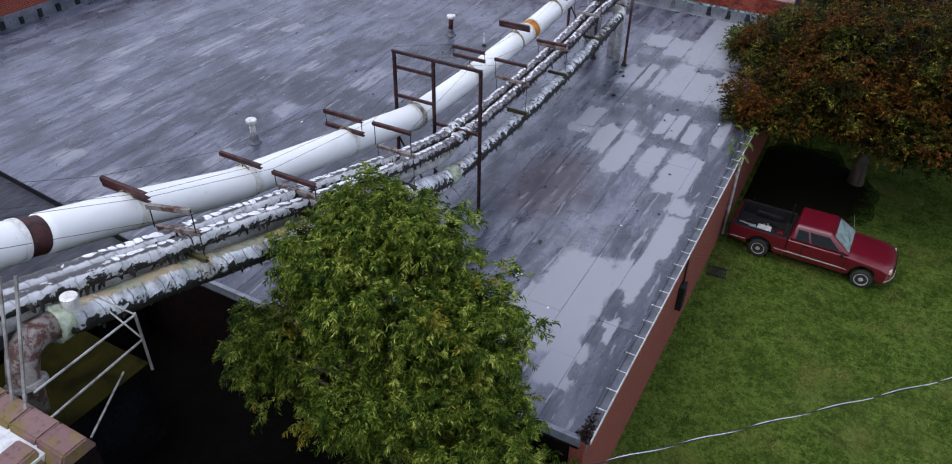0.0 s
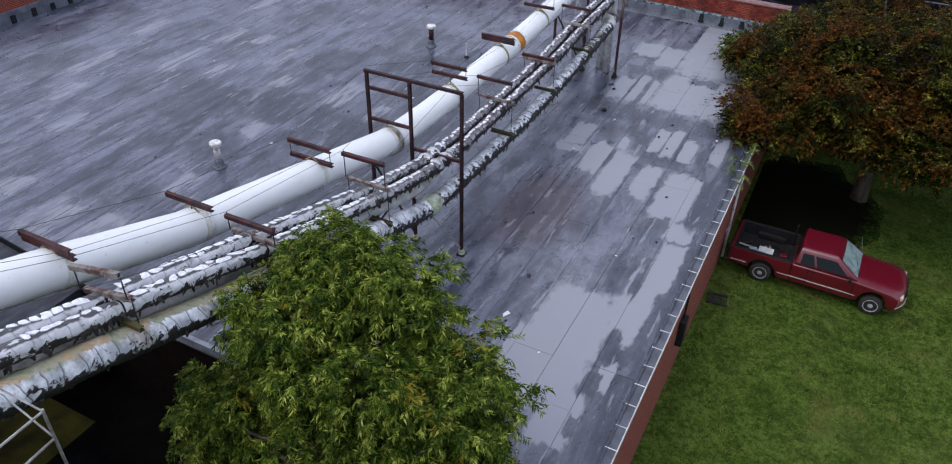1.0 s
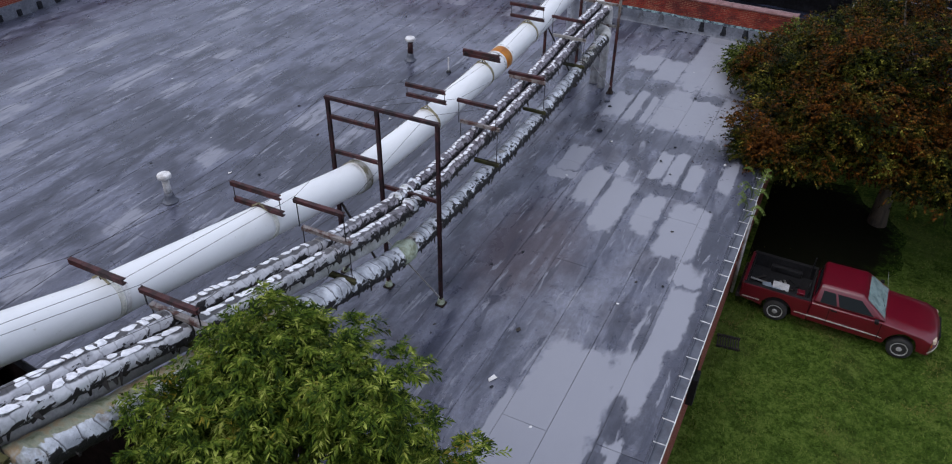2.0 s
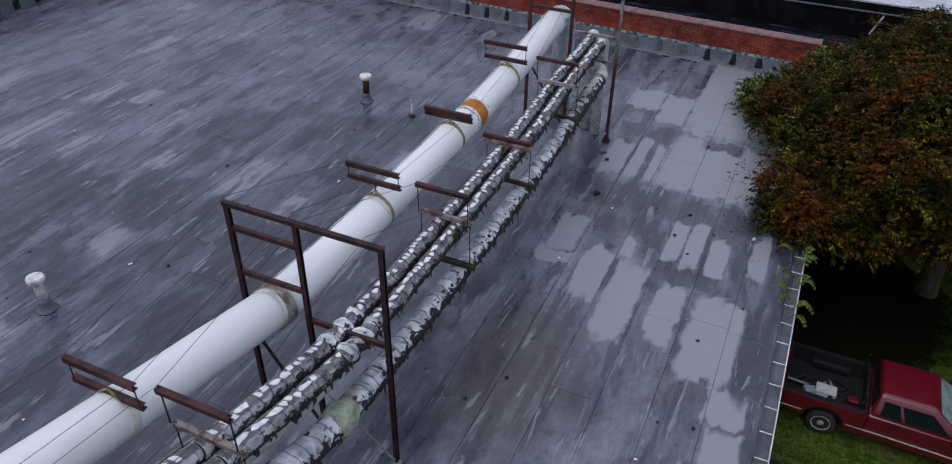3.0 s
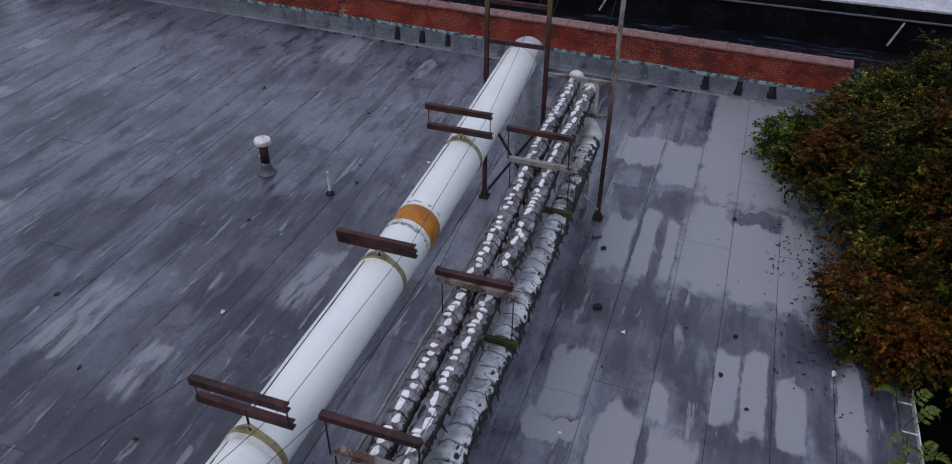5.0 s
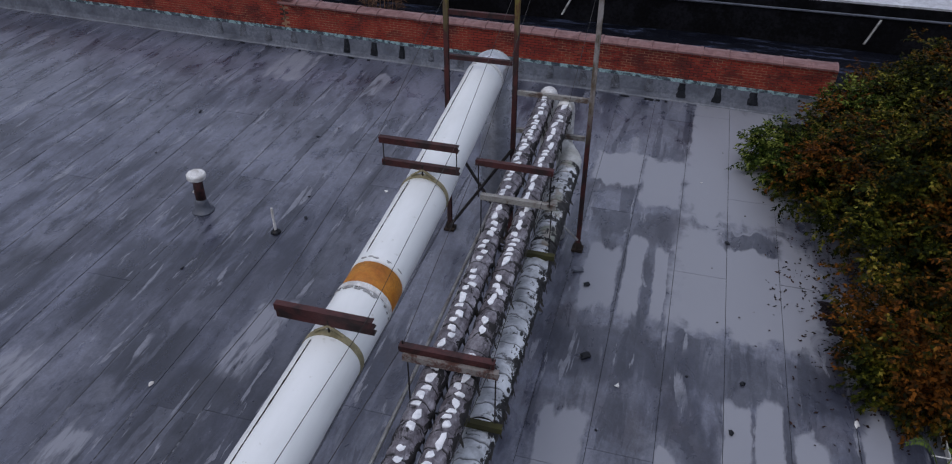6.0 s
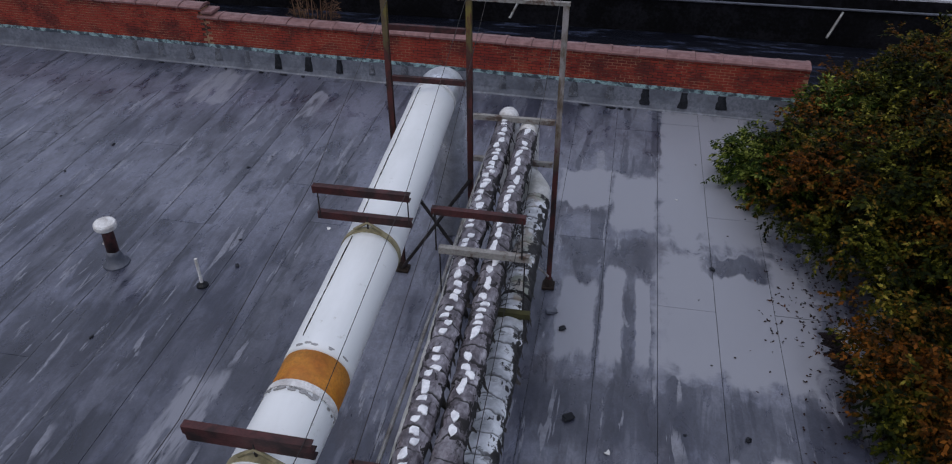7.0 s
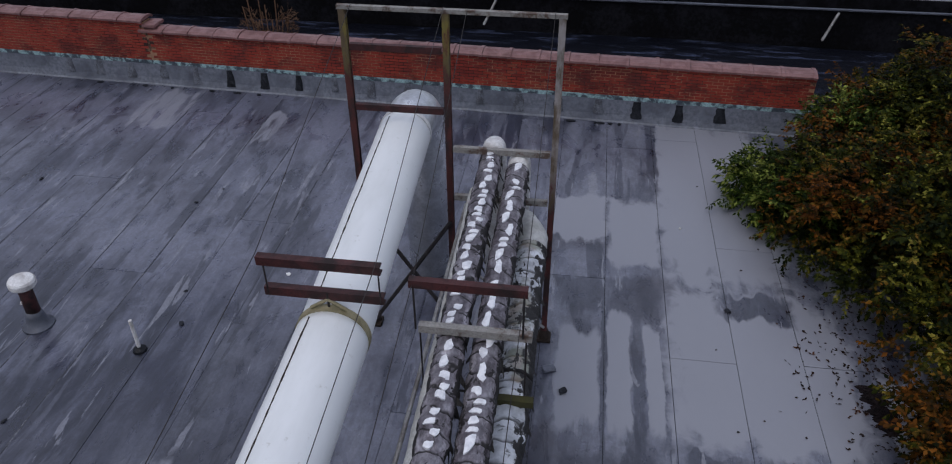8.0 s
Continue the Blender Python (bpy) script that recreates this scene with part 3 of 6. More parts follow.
def tree_shade_bed(tree, b):
    """Near-black ground that paints the tree's shade and gives way to thin grass towards its rim."""
    k = Net(tree)
    p = k.pos()
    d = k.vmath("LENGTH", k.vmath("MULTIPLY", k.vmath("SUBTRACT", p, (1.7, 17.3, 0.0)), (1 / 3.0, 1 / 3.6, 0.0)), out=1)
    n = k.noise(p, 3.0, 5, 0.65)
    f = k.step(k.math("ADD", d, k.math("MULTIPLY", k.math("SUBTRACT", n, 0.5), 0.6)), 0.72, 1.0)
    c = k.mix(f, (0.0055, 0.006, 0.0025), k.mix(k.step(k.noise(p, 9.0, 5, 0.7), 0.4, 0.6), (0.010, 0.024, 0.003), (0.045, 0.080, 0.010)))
    k.put(b.inputs["Base Color"], c)
    b.inputs["Roughness"].default_value = 0.95
    b.inputs["Specular IOR Level"].default_value = 0.05
    k.put(b.inputs["Normal"], k.bump(n, 0.8, 0.05))


TREE_SHADE = material("tree_shade", tree_shade_bed)
MOSSY = worn("mossy_sheet", (0.060, 0.056, 0.012), (0.030, 0.028, 0.012), 1.5, 0.85)
LOWER_ROOF = worn("lower_roof_felt", (0.040, 0.042, 0.054), (0.058, 0.060, 0.074), 0.7, 0.7, stretch=(1, 0.3, 1), gloss=0.15)
RUBBER = worn("tyre_rubber", (0.018, 0.018, 0.018), (0.030, 0.028, 0.026), 10.0, 0.85)
ALLOY = worn("alloy_wheel", (0.46, 0.455, 0.44), (0.30, 0.29, 0.28), 12.0, 0.4, 0.2)
# brick taken near black so that its colour holds the alley's shade
SHADE_BRICK = worn("shaded_brick", (0.010, 0.006, 0.006), (0.006, 0.0045, 0.0045), 3.0, 0.9, gloss=0.04)
# mossy olive, with the alley's shade darkened into it
MOSS_SHADED = worn("shaded_mossy_board", (0.017, 0.0155, 0.002), (0.006, 0.0055, 0.0015), 0.9, 0.9, gloss=0.04)
PLATE = worn("grimy_plate", (0.035, 0.025, 0.02), (0.014, 0.011, 0.010), 6.0, 0.8, gloss=0.2)
BLACK_PLASTIC = worn("black_plastic", (0.009, 0.009, 0.010), (0.018, 0.018, 0.020), 8.0, 0.6, gloss=0.2)
CHROME_TRIM = worn("pale_trim", (0.55, 0.53, 0.50), (0.42, 0.40, 0.38), 12.0, 0.4, 0.2)
LENS = worn("lamp_lens", (0.60, 0.50, 0.40), (0.50, 0.40, 0.30), 12.0, 0.15)
ORANGE_LENS = worn("orange_lens", (0.55, 0.16, 0.02), (0.45, 0.12, 0.02), 12.0, 0.2)


# ---- builders ----
def part(name, bm, mat, parent=None, label="", smooth=False):
    """Links a bmesh as one mesh object, under parent if one is given."""
    me = bpy.data.meshes.new(name)
    bm.to_mesh(me)
    bm.free()
    me.materials.append(mat)
    if smooth:
        me.shade_smooth()
    ob = new(name, me)
    if parent:
        ob.parent = parent
    if label:
        tagged(ob, label)
    return ob


def arrays(name, verts, faces, mat, parent=None, smooth=False):
    me = bpy.data.meshes.new(name)
    me.from_pydata(verts, [], faces)
    me.materials.append(mat)
    if smooth:
        me.shade_smooth()
    ob = new(name, me)
    if parent:
        ob.parent = parent
    return ob


def thing(name, label, category, at=(0, 0, 0), turn=0.0, group="", kind=""):
    ob = new(name)
    ob.matrix_world = pose(*at, 0, 0, turn)
    ob.empty_display_size = 0.1
    return tagged(ob, label, category, group, kind)


def box(lo, hi, bm=None, bevel=0.0):
    bm = bm or bmesh.new()
    made = bmesh.ops.create_cube(bm, size=1.0)["verts"]
    for v in made:
        v.co = Vector([l + (h - l) * (c + 0.5) for l, h, c in zip(lo, hi, v.co)])
    if bevel:
        edges = list({e for v in made for e in v.link_edges})
        bmesh.ops.bevel(bm, geom=edges, offset=bevel, segments=2, profile=0.6, affect="EDGES")
    return bm


def tube(points, radius, sides=16, bm=None, caps=True, wobble=None):
    """A tube along points; radius is a number or one number a point."""
    bm = bm or bmesh.new()
    pts = [Vector(p) for p in points]
    n = len(pts)
    radii = [radius] * n if isinstance(radius, (int, float)) else radius
    rings, u = [], None
    for i, p in enumerate(pts):
        d = (pts[min(i + 1, n - 1)] - pts[max(i - 1, 0)]).normalized()
        if u is None:
            u = d.orthogonal().normalized()
        u = (u - d * u.dot(d)).normalized()
        w = d.cross(u)
        ring = []
        for k in range(sides):
            a = 2 * math.pi * k / sides
            r = radii[i]
            q = u * math.cos(a) + w * math.sin(a)
            if wobble:
                r += wobble(p + q * r, i, k)
            ring.append(bm.verts.new(p + q * r))
        rings.append(ring)
    for a, b in zip(rings, rings[1:]):
        for k in range(sides):
            bm.faces.new((a[k], a[(k + 1) % sides], b[(k + 1) % sides], b[k]))
    if caps:
        bm.faces.new(rings[0][::-1])
        bm.faces.new(rings[-1])
    return bm


def channel(x0, x1, h, d, t=0.012):
    """A rolled C section from x0 to x1 along X, height h, depth d along Y, open to +Y."""
    bm = bmesh.new()
    box((x0, 0, 0), (x1, t, h), bm)
    box((x0, t, h - t), (x1, d, h), bm)
    box((x0, t, 0), (x1, d, t), bm)
    return bm


def angle_post(x, y, z0, z1, w=0.09, t=0.012):
    """An H section post."""
    bm = bmesh.new()
    box((x - w / 2, y - w / 2, z0), (x + w / 2, y - w / 2 + t, z1), bm)
    box((x - w / 2, y + w / 2 - t, z0), (x + w / 2, y + w / 2, z1), bm)
    box((x - t / 2, y - w / 2 + t, z0), (x + t / 2, y + w / 2 - t, z1), bm)
    return bm


def bar(a, b, r):
    return tube([a, b], r, 6)


def lathe(profile, sides=24):
    """Turns (radius, z) pairs round the z axis."""
    bm = bmesh.new()
    rings = [[bm.verts.new((r * math.cos(2 * math.pi * k / sides), r * math.sin(2 * math.pi * k / sides), z)) for k in range(sides)] for r, z in profile]
    for a, b in zip(rings, rings[1:]):
        for k in range(sides):
            bm.faces.new((a[k], a[(k + 1) % sides], b[(k + 1) % sides], b[k]))
    bm.faces.new(rings[0][::-1])
    bm.faces.new(rings[-1])
    return bm


def on_line(knots, y):
    for (y0, x0, z0), (y1, x1, z1) in zip(knots, knots[1:]):
        if y0 <= y <= y1:
            f = (y - y0) / (y1 - y0)
            return x0 + f * (x1 - x0), z0 + f * (z1 - z0)
    return knots[-1][1:] if y > knots[-1][0] else knots[0][1:]


# ---- the ground and the buildings ----
GROUND_Z = -3.25
PARAPET_Y = 23.90
bm = bmesh.new()
bmesh.ops.create_grid(bm, x_segments=60, y_segments=60, size=1.0)
for v in bm.verts:
    v.co.x = math.copysign(abs(v.co.x) ** 3, v.co.x) * 1500 + 6
    v.co.y = math.copysign(abs(v.co.y) ** 3, v.co.y) * 1500 + 6
    far = max(abs(v.co.x), abs(v.co.y))
    v.co.z = GROUND_Z + (0.05 * noise.noise((v.co.x * 0.4, v.co.y * 0.4, 0)) if 0.5 < v.co.x < 40 and far < 40 else 0.0)
tagged(part("ground", bm, GRASS), "mown green lawn with darker tufts and wear", "lawn", kind="structure")

def plan_slab(points, z0, z1):
    """A flat slab over a plan outline, given anticlockwise."""
    bm = bmesh.new()
    low = [bm.verts.new((x, y, z0)) for x, y in points]
    high = [bm.verts.new((x, y, z1)) for x, y in points]
    bm.faces.new(high)
    bm.faces.new(low[::-1])
    for i in range(len(points)):
        j = (i + 1) % len(points)
        bm.faces.new((low[i], low[j], high[j], high[i]))
    return bm


# the southern edge runs back westward from the bend
BEND_X, BACK = -10.6, -0.088


def south(x):
    return max(0.0, BACK * (x - BEND_X))


deck = part("roof", plan_slab([(-28.55, south(-28.55)), (BEND_X, 0.0), (-0.12, 0.0), (-0.12, PARAPET_Y + 2.2), (-28.55, PARAPET_Y + 2.2)], -0.35, -0.014), TAR)
tagged(deck, "flat grey membrane roof laid in long sheets, stained with pale silt", "roof", kind="structure")
tagged(part("wall_east", box((-0.30, 0.0, GROUND_Z - 0.2), (0.0, 26.0, -0.10)), BRICK), "red brick side wall of the flat-roofed building", "wall", kind="structure")
tagged(part("wall_south", plan_slab([(-28.5, south(-28.5) + 0.02), (BEND_X, 0.02), (-0.30, 0.02), (-0.30, 0.32), (BEND_X, 0.32), (-28.5, south(-28.5) + 0.32)], GROUND_Z - 0.2, -0.352), SHADE_BRICK), "brick end wall with deep shade put into its colour", "wall", kind="structure")
tagged(part("trim", plan_slab([(BEND_X, -0.05), (-0.10, -0.05), (-0.10, 0.06), (BEND_X, 0.06)], -0.22, 0.004), EDGE), "bent grey metal edge strip of the flat roof", "edge trim", kind="structure")
tagged(part("trim", box((0.002, 0.0, -0.34), (0.028, 23.3, -0.10), bevel=0.006), TILE), "red-brown fascia board along the top of the brick wall", "fascia", kind="structure")

# a lower, darker roof beside the alley
lower = part("lower_roof", plan_slab([(-28.5, -5.2), (-12.7, -5.2), (-12.7, south(-12.7) - 0.004), (-28.5, south(-28.5) - 0.004)], -0.62, -0.20), LOWER_ROOF)
tagged(lower, "dark felt roof of a lower lean-to", "roof", kind="structure")
tagged(part("wall_lower", box((-28.4, -5.1, GROUND_Z), (-12.8, 0.0, -0.622)), SHADE_BRICK), "brick wall under the lower roof, shade put into its colour", "wall", kind="structure")
tagged(part("alley_floor", box((-13.0, -6.5, GROUND_Z - 0.1), (-0.6, 0.28, GROUND_Z + 0.06)), SOIL), "bare soil of the alley, its shade put into the colour", "soil", kind="structure")

# a near-black ground patch that paints in the shade under the big tree
bm = bmesh.new()
ring = []
for i in range(64):
    a = 2 * math.pi * i / 64
    r = 1.0 + 0.22 * noise.noise((math.cos(a) * 2.5, math.sin(a) * 2.5, 3.0)) + 0.06 * noise.noise((math.cos(a) * 11, math.sin(a) * 11, 7.0))
    ring.append(bm.verts.new((max(0.02, 1.7 + 3.0 * r * math.cos(a)), 17.3 + 3.6 * r * math.sin(a), -0.09)))
mid = [bm.verts.new((1.7 + (v.co.x - 1.7) * 0.8, 17.3 + (v.co.y - 17.3) * 0.8, 0.0)) for v in ring]
hub = bm.verts.new((1.7, 17.3, 0.06))
for i in range(64):
    bm.faces.new((ring[i], ring[(i + 1) % 64], mid[(i + 1) % 64], mid[i]))
    bm.faces.new((mid[i], mid[(i + 1) % 64], hub))
litter = part("soil_bed", bm, TREE_SHADE)
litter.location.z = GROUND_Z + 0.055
tagged(litter, "near-black ground patch painting the shade under the tree", "soil", kind="structure")

# gutter along the eastern eave
gutter = thing("gutter", "grey metal box gutter with a white lip and white straps", "gutter")
bm = box((-0.115, 0.02, -0.105), (0.105, 23.2, -0.092))
box((-0.115, 0.02, -0.09), (-0.100, 23.2, 0.003), bm)
part("trough", bm, FLASH, gutter)
part("lip", box((0.092, 0.02, -0.09), (0.110, 23.2, 0.020), bevel=0.005), WHITE_METAL, gutter, "white painted gutter lip")
strap = box((-0.13, -0.010, 0.006), (0.10, 0.010, 0.014), bevel=0.002)
strap_me = part("strap", strap, WHITE_METAL, gutter)
strap_me.location.y = 0.28
for i in range(1, 39):
    o = new("strap", strap_me.data)
    o.parent = gutter
    o.location = (random.uniform(-0.01, 0.0), 0.28 + i * 0.595, random.uniform(0.0, 0.004))
    o.rotation_euler.z = random.uniform(-0.05, 0.05)

# downspout and a black box on the brick wall
spout = thing("downspout", "pale metal downspout fixed to the brick wall", "downspout")
part("pipe", tube([(0.06, 12.9, -0.1), (0.10, 12.9, -0.3), (0.07, 12.9, -0.6), (0.07, 12.9, -3.2)], 0.045, 10), WHITE_METAL, spout, smooth=True)
for z in (-0.9, -2.2):
    part("bracket", box((0.0, 12.84, z), (0.03, 12.96, z + 0.05)), WHITE_METAL, spout)
boxy = thing("meter_box", "black metal box and conduit on the brick wall", "meter box")
part("case", box((0.0, 6.9, -2.0), (0.16, 7.25, -1.2), bevel=0.02), BLACK_PLASTIC, boxy)
part("conduit", tube([(0.06, 7.08, -1.2), (0.06, 7.08, -0.36)], 0.025, 8), BLACK_PLASTIC, boxy)

# an iron drain grate in the lawn by the wall
grate = thing("drain_grate", "black iron drain grate set in the lawn", "drain grate", (0.42, 10.75, GROUND_Z + 0.05), 8)
part("frame", box((-0.30, -0.24, -0.06), (0.30, -0.20, 0.02)), DARK_STEEL, grate)
part("frame", box((-0.30, 0.20, -0.06), (0.30, 0.24, 0.02)), DARK_STEEL, grate)
for i in range(9):
    part("bar", box((-0.28 + 0.065 * i, -0.198, -0.03), (-0.25 + 0.065 * i, 0.198, 0.015)), DARK_STEEL, grate)

# far parapet: it turns a little away from the eave, its western stretch is taller
def par_y(x):
    return PARAPET_Y - 0.046 * (x + 1.0)


PX0, STEP_X = -0.65, -14.9
par_turn = math.degrees(math.atan(-0.046))
parapet = thing("wall_parapet", "red brick parapet wall with clay coping tiles", "parapet", (PX0, par_y(PX0), 0), par_turn, kind="structure")
LOW_TOP, HIGH_TOP, FOOT = 1.20, 1.42, 0.54
sx = (STEP_X - PX0) / math.cos(radians(par_turn))
part("core", box((sx, 0.008, -0.3), (0.0, 0.33, LOW_TOP)), MORTAR, parapet, "sandy mortar bed")
part("core", box((-27.55, 0.008, -0.3), (sx, 0.33, HIGH_TOP)), MORTAR, parapet, "sandy mortar bed")


def coping_tile(width, bm=None):
    """A saddle-backed clay coping tile with a raised socket at one end."""
    bm = bmesh.new()
    prof = [(-0.05, -0.03), (-0.05, 0.012), (0.02, 0.045), (0.18, 0.068), (0.34, 0.045), (0.41, 0.012), (0.41, -0.03), (0.36, -0.03), (0.36, 0.0), (0.0, 0.0), (0.0, -0.03)]
    def run(x0, x1, grow):
        a = [bm.verts.new((x0, y + (y - 0.18) * grow, z * (1 + grow) + (0.004 if grow else 0))) for y, z in prof]
        b = [bm.verts.new((x1, y + (y - 0.18) * grow, z * (1 + grow) + (0.004 if grow else 0))) for y, z in prof]
        for i in range(len(prof)):
            j = (i + 1) % len(prof)
            bm.faces.new((a[i], b[i], b[j], a[j]))
        bm.faces.new(a[::-1])
        bm.faces.new(b)
    run(0.0, width - 0.075, 0.0)
    run(width - 0.078, width - 0.008, 0.10)
    bmesh.ops.recalc_face_normals(bm, faces=bm.faces)
    return bm


tile_data = None
for top, a, b in ((LOW_TOP, 0.0, sx), (HIGH_TOP, sx + 0.02, -24.0)):
    x = a
    while x > b + 0.3:
        x -= 0.60
        if tile_data is None:
            o = part("coping_tile", coping_tile(0.60), TILE, parapet)
            tile_data = o.data
        else:
            o = new("coping_tile", tile_data)
            o.parent = parapet
        o.location = (x, random.uniform(-0.006, 0.006), top + 0.034 + random.uniform(-0.004, 0.004))
        o.rotation_euler = (0, 0, random.uniform(-0.008, 0.008))
part("end_tile", box((sx - 0.02, -0.03, LOW_TOP + 0.112), (sx + 0.28, 0.40, LOW_TOP + 0.19), bevel=0.02), TILE, parapet)

# bricks of the parapet, laid in stretcher bond: single pieces in the nearer stretch, the rest joined
brick_shape = box((-0.0945, -0.004, -0.0265), (0.0945, 0.05, 0.0265), bevel=0.004)
first = part("brick", brick_shape, ONE_BRICK, parapet)
vs, fs = [], []
tmpl_v = [tuple(v.co) for v in first.data.vertices]
tmpl_f = [tuple(p.vertices) for p in first.data.polygons]
count = 0
for top, a, b in ((LOW_TOP, 0.0, sx), (HIGH_TOP, sx, -22.0)):
    rows = int((top - FOOT + 0.20) / 0.068)
    for r in range(rows):
        z = top - 0.034 - 0.068 * r
        x = a - 0.10 - (0.1015 if r % 2 else 0.0)
        while x > b + 0.1:
            shift = (x, random.uniform(-0.003, 0.003), z)
            if -7.3 < x < -2.6 and top == LOW_TOP and count < 299:
                o = first if count == 0 else new("brick", first.data)
                o.parent = parapet
                o.location = shift
                count += 1
            else:
                n0 = len(vs)
                vs += [(u + shift[0], v + shift[1], w + shift[2]) for u, v, w in tmpl_v]
                fs += [tuple(i + n0 for i in f) for f in tmpl_f]
            x -= 0.203
tagged(arrays("brick_courses", vs, fs, ONE_BRICK, parapet), kind="stuff")

# metal flashing at the parapet's foot and the felt upstand with tar patches
part("flashing", box((-27.5, -0.035, FOOT - 0.075), (0.0, -0.018, FOOT + 0.015), bevel=0.004), COPPER, parapet, "verdigris-stained metal flashing")
bm = bmesh.new()
segs = 60
rings = []
for i in range(segs + 1):
    x = -27.5 * i / segs
    j = 0.02 * noise.noise((x * 1.7, 0, 0))
    rings.append([bm.verts.new((x, y + j, z)) for y, z in ((-0.15, 0.004), (-0.115, 0.03), (-0.075, 0.15), (-0.03, FOOT - 0.06), (0.02, FOOT - 0.06), (0.02, -0.1), (-0.15, -0.1))])
for a, b in zip(rings, rings[1:]):
    for i in range(7):
        bm.faces.new((a[i], b[i], b[(i + 1) % 7], a[(i + 1) % 7]))
bmesh.ops.recalc_face_normals(bm, faces=bm.faces)
part("upstand", bm, UPSTAND, parapet, "wrinkled grey felt upstand")
x = -1.68
while x > -17.0:
    bm = bmesh.new()
    w = random.uniform(0.075, 0.11)
    low = random.uniform(0.06, 0.16)
    rows = []
    for k in range(6):
        f = k / 5
        z = FOOT - 0.09 + (low - FOOT + 0.09) * f
        yy = -0.040 - 0.050 * (FOOT - 0.09 - z) / 0.30
        rows.append([(x + u * w * (0.70 + 0.45 * f + random.uniform(-0.16, 0.16)), yy - random.uniform(0.012, 0.03) * (1 - abs(u) ** 4), z) for u in (-1, -0.5, 0, 0.5, 1)])
    vv = [[bm.verts.new(c) for c in row] for row in rows]
    for r0, r1 in zip(vv, vv[1:]):
        for k in range(4):
            bm.faces.new((r0[k], r1[k], r1[k + 1], r0[k + 1]))
    back = bmesh.ops.extrude_face_region(bm, geom=bm.faces[:])["geom"]
    for v in back:
        if isinstance(v, bmesh.types.BMVert):
            v.co.y += 0.10
    bmesh.ops.recalc_face_normals(bm, faces=bm.faces)
    part("tar_patch", bm, TAR if x > -4.0 or random.random() < 0.25 else SMEAR, parapet, "black tar patch" if x > -4.0 else "grey smear of mastic")
    x -= random.uniform(0.77, 0.85)
for i in range(13):
    tx = -1.0 - 15.0 * random.random() ** 0.8
    bm = bmesh.new()
    bmesh.ops.create_icosphere(bm, subdivisions=1, radius=1.0)
    for v in bm.verts:
        v.co = Vector((tx + v.co.x * (0.04 + 0.09 * ((i * 7) % 5) / 4), -0.24 + v.co.y * 0.05, 0.012 + v.co.z * 0.022))
    part("tar_lump", bm, TAR, parapet, "black tar lump")

# the western parapet, square to the far one
west = thing("wall_west", "red brick western parapet with coping and tarred foot", "parapet", (-28.55, 0.0, 0.0), 0, kind="structure")
part("core", box((-0.30, 0.0, -0.3), (-0.02, 24.4, 1.20)), BRICK, west)
part("upstand", box((-0.018, 0.02, -0.1), (0.05, 24.2, FOOT), bevel=0.02), UPSTAND, west, "grey felt upstand")
y = 24.2
while y > 0.7:
    y -= 0.60
    o = new("coping_tile", tile_data)
    o.parent = west
    o.location = (0.02, y, 1.234)
    o.rotation_euler = (0, 0, radians(90))
y = 23.6
while y > 0.5:
    part("tar_patch", box((0.04, y - random.uniform(0.07, 0.13), 0.04), (0.11, y + random.uniform(0.07, 0.13), random.uniform(0.28, 0.42)), bevel=0.02), TAR, west, "black tar patch")
    y -= random.uniform(0.82, 0.94)

# beyond the parapet: a wet black roof, a dark building with a pale roof
beside = pose(PX0, par_y(PX0), 0, 0, 0, par_turn)
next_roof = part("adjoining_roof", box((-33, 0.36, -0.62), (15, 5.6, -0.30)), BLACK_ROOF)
next_roof.matrix_world = beside
tagged(next_roof, "wet black tar roof behind the parapet", "roof", kind="structure")
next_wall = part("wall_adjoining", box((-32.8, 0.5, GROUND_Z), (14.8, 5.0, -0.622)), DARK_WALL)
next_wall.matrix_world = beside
tagged(next_wall, "near-black wall below the black roof, shade put into its colour", "wall", kind="structure")
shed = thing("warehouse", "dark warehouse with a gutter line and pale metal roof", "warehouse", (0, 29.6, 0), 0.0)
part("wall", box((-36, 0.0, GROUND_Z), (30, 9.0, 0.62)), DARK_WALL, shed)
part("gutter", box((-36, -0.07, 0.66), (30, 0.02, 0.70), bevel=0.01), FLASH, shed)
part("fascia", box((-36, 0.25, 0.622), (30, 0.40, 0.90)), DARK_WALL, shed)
roof_bm = bmesh.new()
a = [roof_bm.verts.new(c) for c in ((-36, 0.30, 0.902), (30, 0.30, 0.902), (30, 9.0, 1.6), (-36, 9.0, 1.6), (-36, 0.30, 0.96), (30, 0.30, 0.96), (30, 9.0, 1.66), (-36, 9.0, 1.66))]
for f in ((3, 2, 1, 0), (4, 5, 6, 7), (0, 1, 5, 4), (1, 2, 6, 5), (2, 3, 7, 6), (3, 0, 4, 7)):
    roof_bm.faces.new([a[i] for i in f])
part("roof", roof_bm, PALE_ROOF, shed, "pale corrugated metal roof")
for x in (1.2, -7.6, 10.0):
    part("stay", tube([(x, -0.02, 0.60), (x - 0.32, -0.30, -0.05)], 0.035, 6), GALV, shed)

# the higher building from which the pipes come
annex = thing("brick_annex", "taller brick building with tiled parapet and white roof", "building")
part("wall", box((-24, -22, GROUND_Z), (-3.75, -6.62, 4.80)), SHADE_BRICK, annex)
part("roof", box((-23.7, -21.7, 4.802), (-4.05, -6.98, 4.93)), WHITE_ROOF, annex, "white coated flat roof")
slab = box((0.004, -0.06, -0.06), (0.456, 0.42, 0.15))
